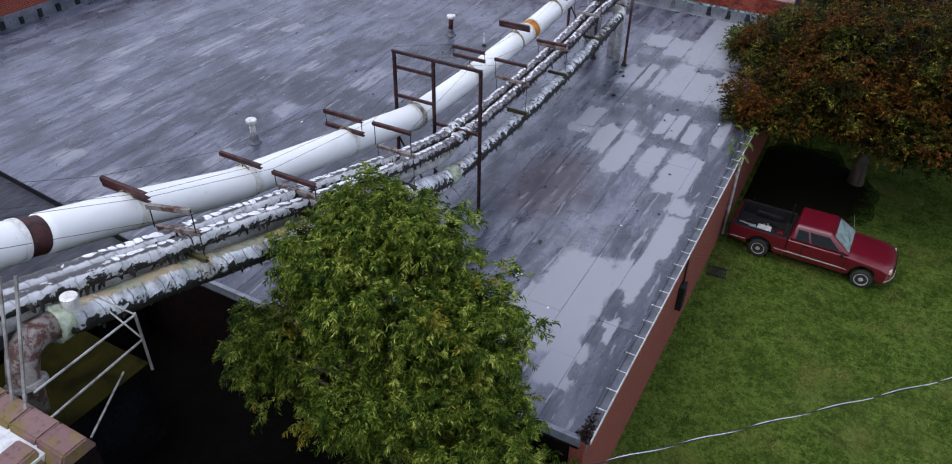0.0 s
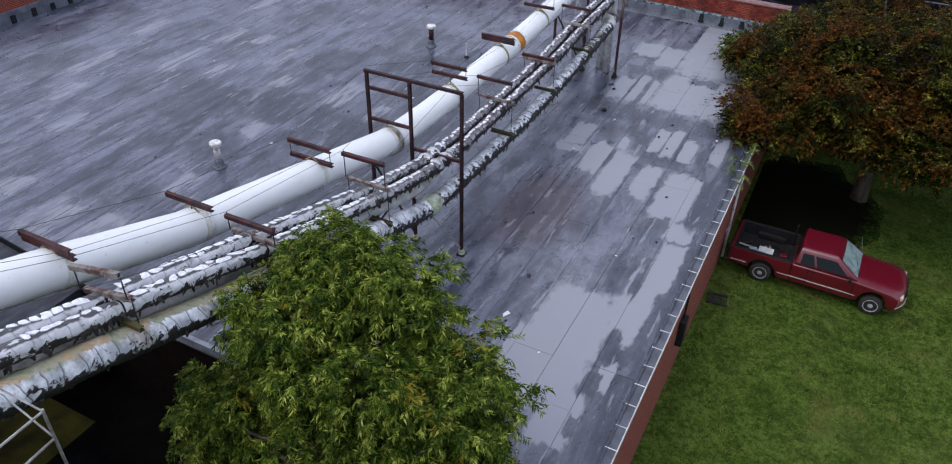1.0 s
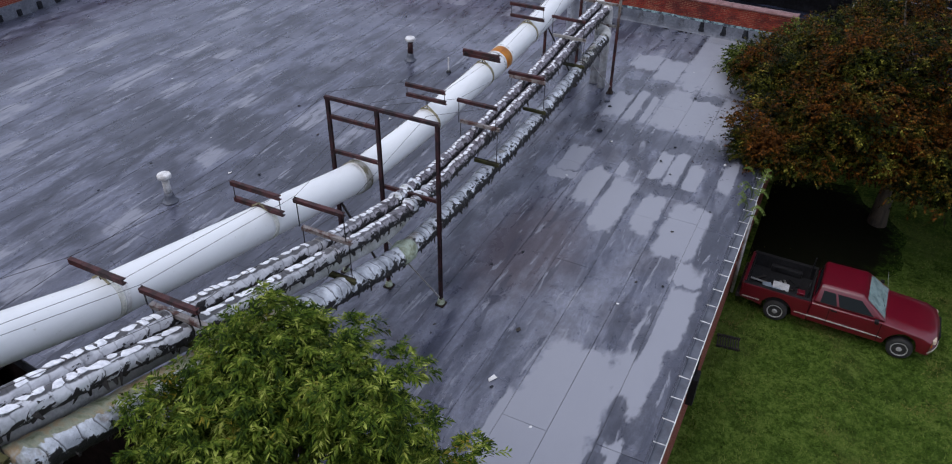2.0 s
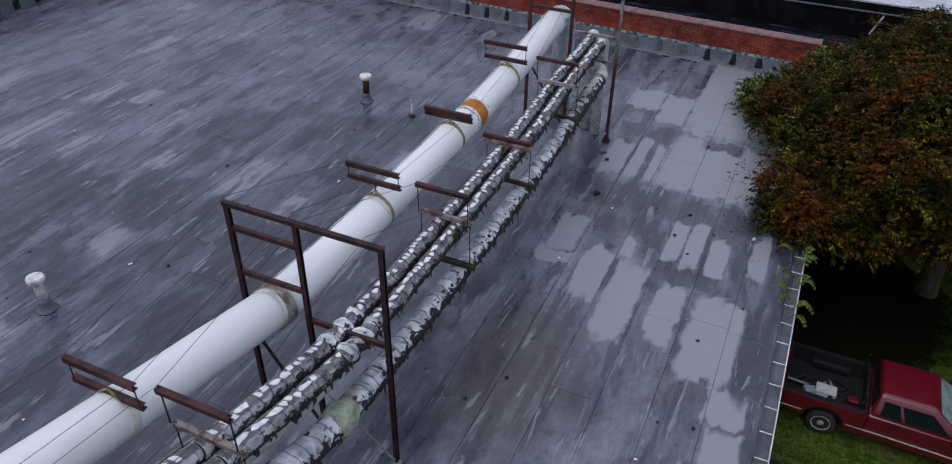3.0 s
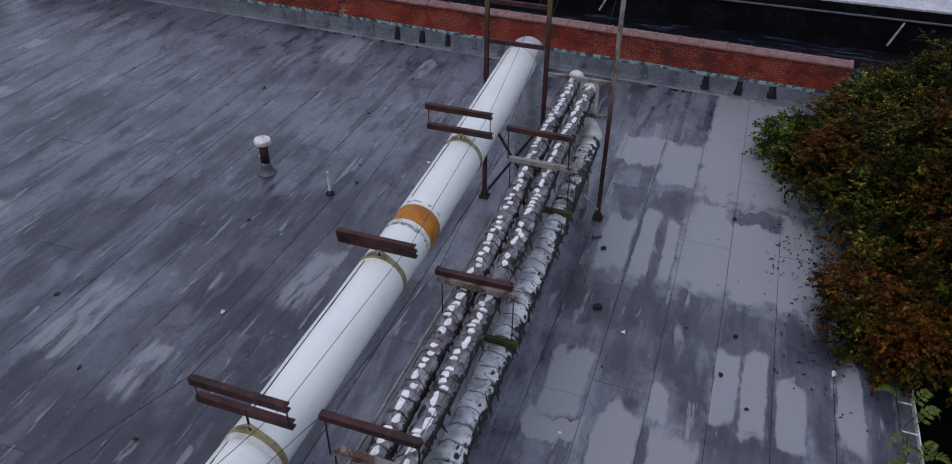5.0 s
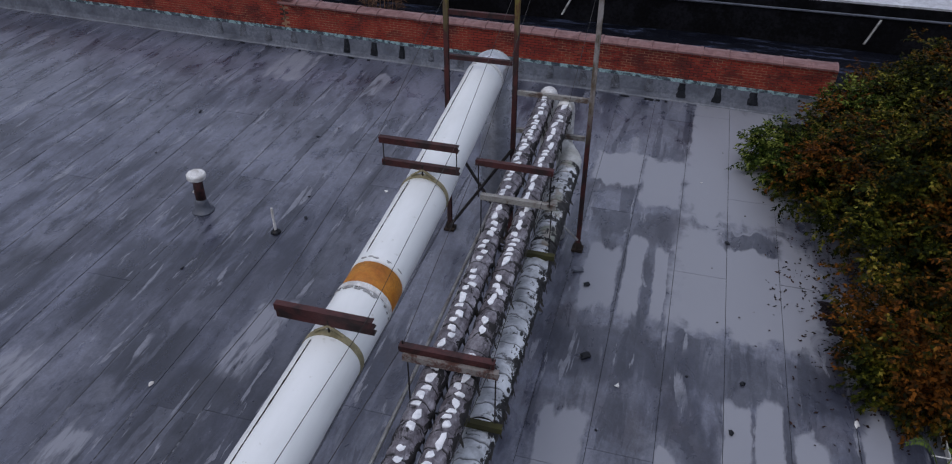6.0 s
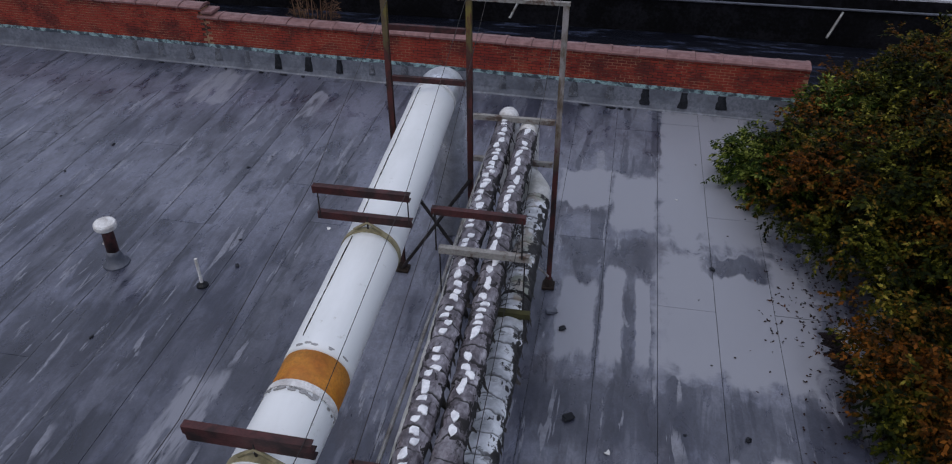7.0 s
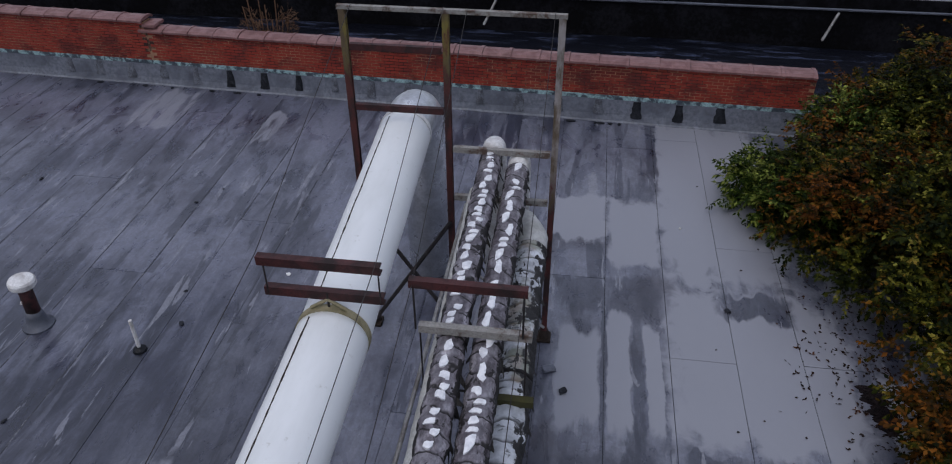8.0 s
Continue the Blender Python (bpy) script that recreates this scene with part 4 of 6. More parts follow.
for v in slab.verts:
    if v.co.z > 0:
        v.co.y = 0.18 + (v.co.y - 0.18) * 0.62
bmesh.ops.bevel(slab, geom=slab.edges[:], offset=0.02, segments=2, affect="EDGES")
o = part("coping_tile", slab, TILE_WARM, annex)
tile2 = o.data
for i in range(16):
    if i:
        o = new("coping_tile", tile2)
        o.parent = annex
    o.location = (-4.22 - 0.46 * i, -7.0, 4.86 + random.uniform(-0.012, 0.012))
    o.rotation_euler = (random.uniform(-0.03, 0.03), 0, random.uniform(-0.03, 0.03))
for i in range(16):
    o = new("coping_tile", tile2)
    o.parent = annex
    o.location = (-4.06, -7.5 - 0.46 * i, 4.86 + random.uniform(-0.012, 0.012))
    o.rotation_euler = (0, 0, radians(90) + random.uniform(-0.03, 0.03))


# ---- the towers that carry the pipe bridge ----
def aged_post(tint, lo, hi):
    """Rusted steel that keeps moss or old paint towards its upper end."""
    def build(tree, b):
        k = Net(tree)
        p = k.pos()
        n = k.noise(k.scaled(p, (1, 1, 0.35)), 9.0, 5, 0.65)
        c = k.mix(k.step(n, 0.4, 0.6), (0.075, 0.018, 0.016), (0.022, 0.010, 0.010))
        f = k.step(k.math("ADD", k.split(p)[2], k.math("MULTIPLY", k.math("SUBTRACT", n, 0.5), 3.0)), lo, hi)
        c = k.mix(k.math("MULTIPLY", f, 0.9), c, k.mix(k.step(n, 0.35, 0.65), tint, (0.10, 0.07, 0.04)))
        k.put(b.inputs["Base Color"], c)
        b.inputs["Roughness"].default_value = 0.75
        k.put(b.inputs["Normal"], k.bump(n, 0.4, 0.01))
    return build


MOSSED_POST = material("mossed_steel", aged_post((0.20, 0.17, 0.03), 3.7, 4.3))
FLAKED_POST = material("flaked_steel", aged_post((0.32, 0.30, 0.30), 2.1, 2.9))

def lathe_at(x, y, profile):
    bm = lathe(profile, 10)
    bm.transform(Matrix.Translation((x, y, 0.0)))
    return bm


def tower(y, xs, top, bars, brace_z, label):
    """A welded frame of three posts; bars are (from post, to post, height)."""
    t = thing("pipe_support_frame", label, "pipe support", group="pipe support frames")
    for x, base in xs:
        part("post", angle_post(x, y, base, top, 0.07 if y < 10 else 0.075), RUST_DARK if y < 10 else (FLAKED_POST if x > -6 else MOSSED_POST), t)
        part("base_plate", box((x - 0.10, y - 0.10, 0.0), (x + 0.10, y + 0.10, 0.05), bevel=0.015), PLATE, t)
        part("footing_wrap", lathe_at(x, y, [(0.085, 0.05), (0.075, 0.12), (0.06, 0.17)]), MOULD if y < 10 else PLATE, t, "stained wrap round the post foot")
    x0, x1, x2 = (x for x, _ in xs)
    bm = channel(x0 - 0.05, x2 + 0.05, 0.065 if y < 10 else 0.045, 0.075 if y < 10 else 0.06)
    bm.transform(Matrix.Translation((0, y - 0.045, top)))
    part("top_beam", bm, RUST_PALE if y > 10 else RUST_DARK, t)
    for a, b, z in bars:
        xa, xb = xs[a][0] + 0.05, xs[b][0] - 0.05
        bm = channel(xa, xb, 0.075, 0.06)
        bm.transform(Matrix.Translation((0, y - 0.03, z)))
        part("cross_bar", bm, RUST_PALE if y > 10 and a == 1 else RUST, t)
    part("brace", bar((x0, y - 0.06, 0.08), (x1, y - 0.06, brace_z), 0.028), DARK_STEEL, t)
    part("brace", bar((x0, y + 0.06, brace_z), (x1, y + 0.06, 0.08), 0.028), DARK_STEEL, t)
    part("brace", bar((x1, y - 0.06, 1.4), (x2, y - 0.06, 0.25), 0.018), GALV, t)
    return t


tower(5.37, [(-7.74, 0.0), (-6.60, 0.0), (-5.28, 0.0)], 4.33, [(0, 1, 3.92), (0, 1, 3.14), (1, 2, 2.62)], 1.9,
      "rusty red steel frame of three posts on the roof")
tower(17.22, [(-7.83, 0.0), (-6.68, 0.0), (-5.42, 0.0)], 4.60, [(0, 1, 4.13), (0, 1, 3.39), (1, 2, 2.90), (1, 2, 2.22)], 1.9,
      "rusty and moss-stained steel frame before the parapet")

# ---- pipes ----
BIG = [(-9.0, -7.2, 6.55), (-5.6, -7.2, 5.55), (-3.3, -7.2, 4.85), (-0.9, -7.19, 4.05), (2.1, -7.16, 3.42), (5.35, -7.2, 2.70), (8.0, -7.18, 2.63), (12.0, -7.12, 2.76), (14.0, -7.15, 2.83), (17.55, -7.29, 2.94)]
BIG_R = 0.322
duct = thing("insulated_duct", "large white painted duct hung from a cable bridge", "duct")


def duct_run(y0, y1, n, extra=None):
    pts = []
    for i in range(n + 1):
        y = y0 + (y1 - y0) * i / n
        x, z = on_line(BIG, y)
        pts.append((x, y, z))
    return pts


spans = [(-9.0, -4.95), (-4.62, -3.05), (-3.05, -0.52), (-0.52, 2.52), (2.52, 5.22), (5.48, 8.2), (8.2, 11.84), (12.24, 14.02), (14.02, 17.54)]
for a, b in spans:
    pts = duct_run(a + 0.008, b - 0.008, max(3, int((b - a) / 0.12)))
    part("section", tube(pts, BIG_R, 40, caps=True, wobble=lambda p, i, k: 0.006 * noise.noise(p * 1.6)), DUCT, duct, smooth=True)
    pts = duct_run(b - 0.045, b + 0.030, 1)
    part("seam_band", tube(pts, BIG_R + 0.008, 40), WHITE_METAL, duct, smooth=False)
x, z = on_line(BIG, 17.55)
elbow = [(x, 17.56, z)]
for i in range(9):
    a = math.pi / 2 * i / 8
    elbow.append((x, 17.86 + 0.72 * math.sin(a), z + 0.02 - 0.72 * (1 - math.cos(a))))
elbow.append((x, 18.58, 0.02))
part("elbow", tube(elbow, BIG_R * 0.97, 32), SILVER, duct, "bare metal elbow turning down into the roof", smooth=True)
part("bare_joint", tube(duct_run(-4.96, -4.61, 2), BIG_R - 0.03, 32), RUST, duct, "rust-red bare joint", smooth=True)
part("ochre_band", tube(duct_run(11.85, 12.23, 2), BIG_R - 0.004, 40), OCHRE, duct, "ochre yellow band", smooth=True)
for k_ in range(34):
    a_ = random.uniform(-0.2, math.pi + 0.2)
    yy = random.choice((11.74, 11.76, 11.78, 12.29)) + random.uniform(-0.012, 0.012)
    xx, zz = on_line(BIG, yy)
    w_, h_ = random.uniform(0.015, 0.04), random.uniform(0.006, 0.016)
    c_ = Vector((xx, yy, zz)) + Vector((math.cos(a_), 0, math.sin(a_))) * (BIG_R + 0.001)
    t_ = Vector((-math.sin(a_), 0, math.cos(a_)))
    bm = bmesh.new()
    ring_ = [bm.verts.new(c_ + t_ * (w_ * u) + Vector((0, h_ * v, 0)) + Vector((math.cos(a_), 0, math.sin(a_))) * 0.006) for u, v in ((-1, -0.3), (-0.2, -1), (0.9, -0.6), (1, 0.5), (0.1, 1), (-0.8, 0.6))]
    bm.faces.new(ring_)
    flake = bmesh.ops.extrude_face_region(bm, geom=bm.faces[:])["geom"]
    for v in flake:
        if isinstance(v, bmesh.types.BMVert):
            v.co -= Vector((math.cos(a_), 0, math.sin(a_))) * 0.012
    bmesh.ops.recalc_face_normals(bm, faces=bm.faces)
    part("paint_flake", bm, GALV, duct, "grey patch of flaking paint")
part("expansion_joint", tube(duct_run(5.22, 5.48, 8), [BIG_R + (0.03 if i % 2 else -0.02) for i in range(9)], 36), JOINT, duct, "ribbed stained expansion joint", smooth=True)


def duct_lap(y0, y1, seed):
    """A lap joint along the duct's upper flank, its sealant ragged and worn thin in places."""
    bm = bmesh.new()
    n = int((y1 - y0) / 0.025)
    rings = []
    for i in range(n + 1):
        yy = y0 + (y1 - y0) * i / n
        x, z = on_line(BIG, yy)
        a0 = 2.06 + 0.018 * noise.noise((yy * 3.0, seed, 0.0))
        w = max(0.0008, 0.0035 + 0.0075 * noise.noise((yy * 11.0, seed, 5.0))) / BIG_R
        rings.append([bm.verts.new((x + (BIG_R + h) * math.cos(a), yy, z + (BIG_R + h) * math.sin(a))) for a, h in ((a0 - w, -0.004), (a0 - w, 0.009), (a0 + w, 0.009), (a0 + w, -0.004))])
    for a, b in zip(rings, rings[1:]):
        for i in range(4):
            bm.faces.new((a[i], a[(i + 1) % 4], b[(i + 1) % 4], b[i]))
    bmesh.ops.recalc_face_normals(bm, faces=bm.faces)
    part("lap_joint", bm, PLATE, duct, "dark ragged sealant along the lap")


for n_, (a, b) in enumerate(((5.6, 8.1), (8.4, 10.95), (12.4, 13.9), (14.2, 17.4))):
    duct_lap(a, b, 70 + n_)


def hanger_big(y, z_up, gap, saddle=True):
    """Two channel beams, one above the other, on rods, with a strap round the duct."""
    t = thing("duct_hanger", "rust-red channel beams with a strap round the duct", "pipe hanger", group="duct hangers")
    x, zc = on_line(BIG, y)
    x0, x1 = x - 0.55, x + 0.49
    for name, z in (("upper_beam", z_up), ("lower_beam", z_up - gap)):
        if name == "lower_beam" and not gap:
            continue
        bm = channel(x0 + random.uniform(-0.02, 0.02), x1, 0.085, 0.07)
        bm.transform(pose(0, y - 0.035 + (0.03 if name == "lower_beam" else 0), z - 0.085, random.uniform(-3, 3), 0, 0))
        part(name, bm, RUST, t)
    low = z_up - gap - 0.085
    if gap > 0.15:
        for xx in (x0 + 0.03, x1 - 0.03):
            part("rod", bar((xx, y, low + 0.02), (xx, y, z_up), 0.008), DARK_STEEL, t)
    part("eye_rod", bar((x, y, zc + BIG_R - 0.01), (x, y, low + 0.08), 0.012), DARK_STEEL, t)
    part("yoke", tube([(x - 0.16, y, zc + BIG_R - 0.02), (x, y, zc + BIG_R + 0.09), (x + 0.16, y, zc + BIG_R - 0.02)], 0.018, 6), STRAP, t)
    pts = duct_run(y - 0.04, y + 0.04, 1)
    part("strap", tube(pts, BIG_R + 0.010, 40), STRAP if y > 6 else STRAP_PALE, t, "stained flat strap" if y > 6 else "pale flat strap")


for y, z, gap in ((-3.10, 5.27, 0.11), (-0.62, 4.50, 0.0), (2.50, 4.03, 0.34), (8.26, 3.51, 0.26), (11.06, 3.33, 0.11), (14.00, 3.66, 0.34)):
    hanger_big(y, z, gap)


def through_points(knots, n=10):
    out = []
    for i in range(len(knots) - 1):
        p0, p1, p2, p3 = (Vector(knots[max(0, min(len(knots) - 1, j))]) for j in (i - 1, i, i + 1, i + 2))
        for s in range(n):
            t = s / n
            out.append(0.5 * (2 * p1 + (p2 - p0) * t + (2 * p0 - 5 * p1 + 4 * p2 - p3) * t * t + (3 * p1 - p0 - 3 * p2 + p3) * t ** 3))
    out.append(Vector(knots[-1]))
    return out


def lumpy(seed, band, depth, rough):
    def f(p, i, k):
        y = p.y + seed + 0.10 * noise.noise((p.y * 2.3, seed, 0.0))
        ridge = -depth * min(1.0, max(0.25, (p.y - 1.0) / 4.5)) * abs(2 * ((y / band) % 1.0) - 1.0) ** 4 if band else 0.0
        return ridge + rough * noise.noise(Vector((p.x * 9 + seed, p.y * 6, p.z * 9))) + 0.5 * rough * noise.noise(p * 22)
    return f


A = [(-8.0, -6.12, 6.1), (-4.5, -6.10, 5.12), (-3.3, -6.09, 4.78), (-2.0, -6.09, 4.42), (-0.55, -6.09, 4.02), (2.9, -6.09, 3.05), (3.75, -6.09, 2.88), (4.95, -6.09, 2.62), (7.0, -6.09, 2.50), (9.15, -6.09, 2.50), (12.4, -6.09, 2.63), (14.6, -6.14, 2.74), (17.5, -6.18, 2.80)]
B = [(-8.0, -5.78, 6.1), (-4.65, -5.78, 5.18), (-3.8, -5.78, 4.90), (-2.2, -5.78, 4.45), (-0.7, -5.78, 3.95), (2.8, -5.78, 3.02), (3.5, -5.78, 2.85), (4.8, -5.78, 2.58), (6.5, -5.78, 2.46), (8.9, -5.78, 2.48), (12.6, -5.78, 2.57), (14.6, -5.82, 2.70), (17.3, -5.84, 2.76)]
C = [(-6.5, -6.00, 5.30), (-4.8, -6.00, 4.79), (-2.5, -6.00, 4.14), (2.97, -6.00, 2.54), (4.17, -6.00, 2.20), (5.0, -6.02, 2.08), (6.0, -6.16, 2.08), (8.0, -6.20, 2.14), (12.0, -6.24, 2.25), (17.2, -6.30, 2.50)]
D = [(-5.75, -5.58, 5.10), (-4.7, -5.60, 4.75), (-3.84, -5.61, 4.50), (-2.6, -5.62, 4.05), (2.8, -5.62, 2.33), (4.2, -5.64, 1.88), (5.4, -5.66, 1.72), (7.2, -5.68, 1.64), (8.7, -5.67, 1.62), (11.0, -5.63, 1.70), (14.0, -5.60, 1.90), (16.6, -5.60, 2.15)]


def run(knots, y0, y1, stepping):
    n = max(2, int((y1 - y0) / stepping))
    pts = []
    for i in range(n + 1):
        y = y0 + (y1 - y0) * i / n
        xs = [on_line(knots, y + d) for d in (-0.25, 0.0, 0.25)]
        pts.append((sum(c[0] for c in xs) / 3, y, sum(c[1] for c in xs) / 3))
    return pts


def flaps(knots, y0, y1, r, count, seed):
    """Torn strips of jacket that stand off the pipe."""
    rnd = random.Random(seed)
    vs, fs = [], []
    for _ in range(count):
        y = rnd.uniform(y0, y1)
        x, z = on_line(knots, y)
        side_on = rnd.random() < 0.75
        a = rnd.uniform(-1.2, 0.25) if side_on else rnd.uniform(-3.1, -1.6)
        w, l = rnd.uniform(0.02, 0.055), rnd.uniform(0.03, 0.13)
        u = Vector((math.cos(a), 0, math.sin(a)))
        v = Vector((-math.sin(a) * (-1 if side_on else 1), rnd.uniform(-0.7, 0.7), -abs(math.cos(a)))).normalized()
        p = Vector((x, y, z)) + u * (r - 0.006)
        q = p + v * l * 0.5 + u * rnd.uniform(0.005, 0.03)
        e = p + v * l + u * rnd.uniform(0.0, 0.06) - Vector((0, 0, rnd.uniform(0.01, 0.05)))
        side = Vector((0, 1, 0)) * w
        n0 = len(vs)
        vs += [tuple(c) for c in (p - side, p + side, q - side * 0.9, q + side * 0.7, e - side * 0.5, e + side * 0.2)]
        fs += [(n0, n0 + 1, n0 + 3, n0 + 2), (n0 + 2, n0 + 3, n0 + 5, n0 + 4)]
    return vs, fs


def lagged(name, label, knots, cuts, r, mat, band, depth, rough, seed, torn, swell=0.0):
    t = thing(name, label, "pipe")
    for a, b in zip(cuts, cuts[1:]):
        pts = run(knots, a + 0.02, b - 0.02, 0.024)
        part("lagging", tube(pts, [r + swell * min(1.0, max(0.0, (6.0 - q[1]) / 4.0)) for q in pts], 20, wobble=lumpy(seed, band, depth, rough)), mat, t, smooth=True)
        part("collar", tube(run(knots, b - 0.03, b + 0.03, 0.03), r * 0.86, 16), FELT, t, "black felt at a gap in the lagging", smooth=True)
    if torn:
        vs, fs = flaps(knots, cuts[0], cuts[-1], r, torn, seed)
        o = arrays("torn_felt", vs, fs, FELT, t)
        tagged(o, "frayed black strips of torn lagging", kind="stuff")
    return t


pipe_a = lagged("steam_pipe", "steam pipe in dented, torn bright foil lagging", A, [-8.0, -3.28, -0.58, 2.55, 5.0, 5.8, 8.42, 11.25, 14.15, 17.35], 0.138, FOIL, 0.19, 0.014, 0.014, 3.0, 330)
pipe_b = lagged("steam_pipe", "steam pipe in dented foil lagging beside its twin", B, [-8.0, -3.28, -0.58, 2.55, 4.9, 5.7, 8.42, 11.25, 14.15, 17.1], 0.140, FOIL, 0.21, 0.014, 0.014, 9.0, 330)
lagged("return_pipe", "smooth grey-white lagged pipe under the steam pipes", C, [-6.5, -3.28, 2.55, 5.0, 8.5, 14.5, 17.0], 0.110, SMOOTH_LAG, 0, 0, 0.006, 5.0, 0)
pipe_d = lagged("condensate_pipe", "thick white lagged pipe with black tears and moss", D, [-5.7, -3.28, -0.58, 2.55, 4.55, 5.6, 8.5, 11.4, 14.5, 16.4], 0.186, CANVAS, 0.24, 0.014, 0.018, 7.0, 420, 0.04)


def plate_shapes(r, seed):
    """Six irregular curved plates, for foil scales and added sky glints alike, for a pipe that runs along Y with its
    axis at the origin.
    """
    rnd = random.Random(seed)
    out = []
    for v in range(6):
        half_l = rnd.uniform(0.028, 0.062) if v < 4 else rnd.uniform(0.065, 0.11)
        half_a = rnd.uniform(0.20, 0.36)
        bm = bmesh.new()
        n = 9
        rim, low = [], []
        ph = [rnd.uniform(0, 6.28) for _ in range(3)]
        for i in range(n):
            a = 2 * math.pi * i / n
            wob = 1 + 0.20 * math.sin(2 * a + ph[0]) + 0.14 * math.sin(3 * a + ph[1]) + 0.10 * math.sin(5 * a + ph[2])
            y = half_l * math.copysign(abs(math.sin(a)) ** 0.8, math.sin(a)) * wob
            t = half_a * math.copysign(abs(math.cos(a)) ** 0.8, math.cos(a)) * wob
            rim.append(bm.verts.new(((r + 0.008) * math.sin(t), y, (r + 0.008) * math.cos(t))))
            low.append(bm.verts.new(((r - 0.02) * math.sin(t), y, (r - 0.02) * math.cos(t))))
        mid = [bm.verts.new((c.co.x * 0.5, c.co.y * 0.5, math.sqrt((r + 0.011) ** 2 - (c.co.x * 0.5) ** 2))) for c in rim]
        top = bm.verts.new((0, 0, r + 0.012))
        for i in range(n):
            j = (i + 1) % n
            bm.faces.new((low[i], low[j], rim[j], rim[i]))
            bm.faces.new((rim[i], rim[j], mid[j], mid[i]))
            bm.faces.new((mid[i], mid[j], top))
        bmesh.ops.recalc_face_normals(bm, faces=bm.faces)
        me = bpy.data.meshes.new("foil_plate")
        bm.to_mesh(me)
        bm.free()
        me.materials.append(GLINT_FOIL)
        out.append(me)
    return out


def lay_plates(t, knots, y0, y1, r, seed, long_share):
    """Plates one behind another along the crest of a pipe: foil scales nearby, white sky glints further on."""
    rnd = random.Random(seed)
    shapes = plate_shapes(r, seed)
    y = y0
    while y < y1:
        me = shapes[rnd.randrange(4)] if rnd.random() > long_share else shapes[4 + rnd.randrange(2)]
        half = max(v.co.y for v in me.vertices)
        y += half
        x, z = on_line(knots, y)
        x2, z2 = on_line(knots, y + 0.1)
        near = min(1.0, max(0.0, (5.0 - y) / 3.0))
        if rnd.random() < 0.90 and min(abs(y - c) for c in (5.4, -3.28, -0.58, 2.55)) > (0.45 if y > 4 else 0.2):
            o = new("foil_plate", me)
            o.parent = t
            o.matrix_local = pose(x, y, z, math.degrees(math.atan2(z2 - z, 0.1)), rnd.uniform(-14, 16), rnd.uniform(-9, 9)) @ Matrix.Diagonal((1.0 + 0.35 * near, 1.0 + 0.6 * near, 1.0, 1.0))
        y += half * (1.0 + 1.1 * near) + rnd.uniform(0.004, 0.05 - 0.035 * near)


# far plates are added shapes for sky highlights on the jacket
lay_plates(pipe_a, A, -4.9, 17.2, 0.138, 41, 0.08)
lay_plates(pipe_b, B, -4.9, 16.95, 0.140, 43, 0.35)
# end pieces
for t, knots, r, y0, mat in ((pipe_a, A, 0.15, 17.35, WHITE_METAL), (pipe_b, B, 0.14, 17.1, WHITE_METAL)):
    x, z = on_line(knots, y0)
    pts = [(x, y0 + 0.03, z)] + [(x, y0 + 0.12 + 0.28 * math.sin(a), z + 0.02 - 0.28 * (1 - math.cos(a))) for a in (i * math.pi / 12 for i in range(7))] + [(x, y0 + 0.40, 0.02)]
    part("elbow", tube(pts, r * 0.93, 20), mat, t, "white elbow turning down into the roof", smooth=True)
x, z = on_line(D, 16.4)
part("elbow", tube(through_points([(x, 16.38, z), (x - 0.02, 16.62, z + 0.03), (x - 0.12, 16.80, z + 0.06), (x - 0.34, 16.88, z + 0.08)], 5), 0.185, 18, wobble=lumpy(5.0, 0, 0, 0.02)), SMOOTH_LAG, pipe_d, "pale elbow turning under the steam pipes", smooth=True)
x, z = on_line(D, -5.7)
part("elbow", tube([(x, -5.68, z), (x + 0.02, -5.95, z + 0.05), (x + 0.10, -6.2, z - 0.02), (x + 0.2, -6.35, z - 0.25), (x + 0.25, -6.4, z - 0.8)], [0.20, 0.205, 0.2, 0.185, 0.17], 20, wobble=lumpy(2.0, 0, 0, 0.03)), RUST_WHITE, pipe_d, "rusty elbow with scabs of white paint", smooth=True)
part("torn_sleeve", tube(run(D, -5.72, -5.52, 0.05), [0.262, 0.25, 0.255, 0.245, 0.25], 22, wobble=lumpy(8.0, 0, 0, 0.045)), MOULD, pipe_d, "torn mouldy sleeve at the pipe's end", smooth=True)
part("flange", tube([(x + 0.21, -6.36, z - 0.32), (x + 0.23, -6.37, z - 0.38)], 0.26, 20), GALV, pipe_d, "grey flange")
part("stub", tube([(-5.52, -5.42, 5.0), (-5.49, -5.42, 5.40)], 0.11, 18), WHITE_METAL, pipe_d, "short white capped branch", smooth=False)
# knuckles where the pipes cross the nearer tower
for t, knots, r in ((pipe_a, A, 0.148), (pipe_b, B, 0.152)):
    part("knuckle", tube(run(knots, 5.0, 5.8, 0.05), [r * (1 + 0.18 * math.sin(i * 0.9)) for i in range(17)], 20, wobble=lumpy(4, 0.2, 0.02, 0.03)), CANVAS, t, "mouldy canvas-wrapped joint", smooth=True)


part("joint_wrap", tube(run(D, 4.30, 4.78, 0.04), [0.20 + 0.045 * math.sin(math.pi * i / 12) for i in range(13)], 20, wobble=lumpy(6.0, 0, 0, 0.03)), MOULD, pipe_d, "mouldy pale green wrapped joint", smooth=True)


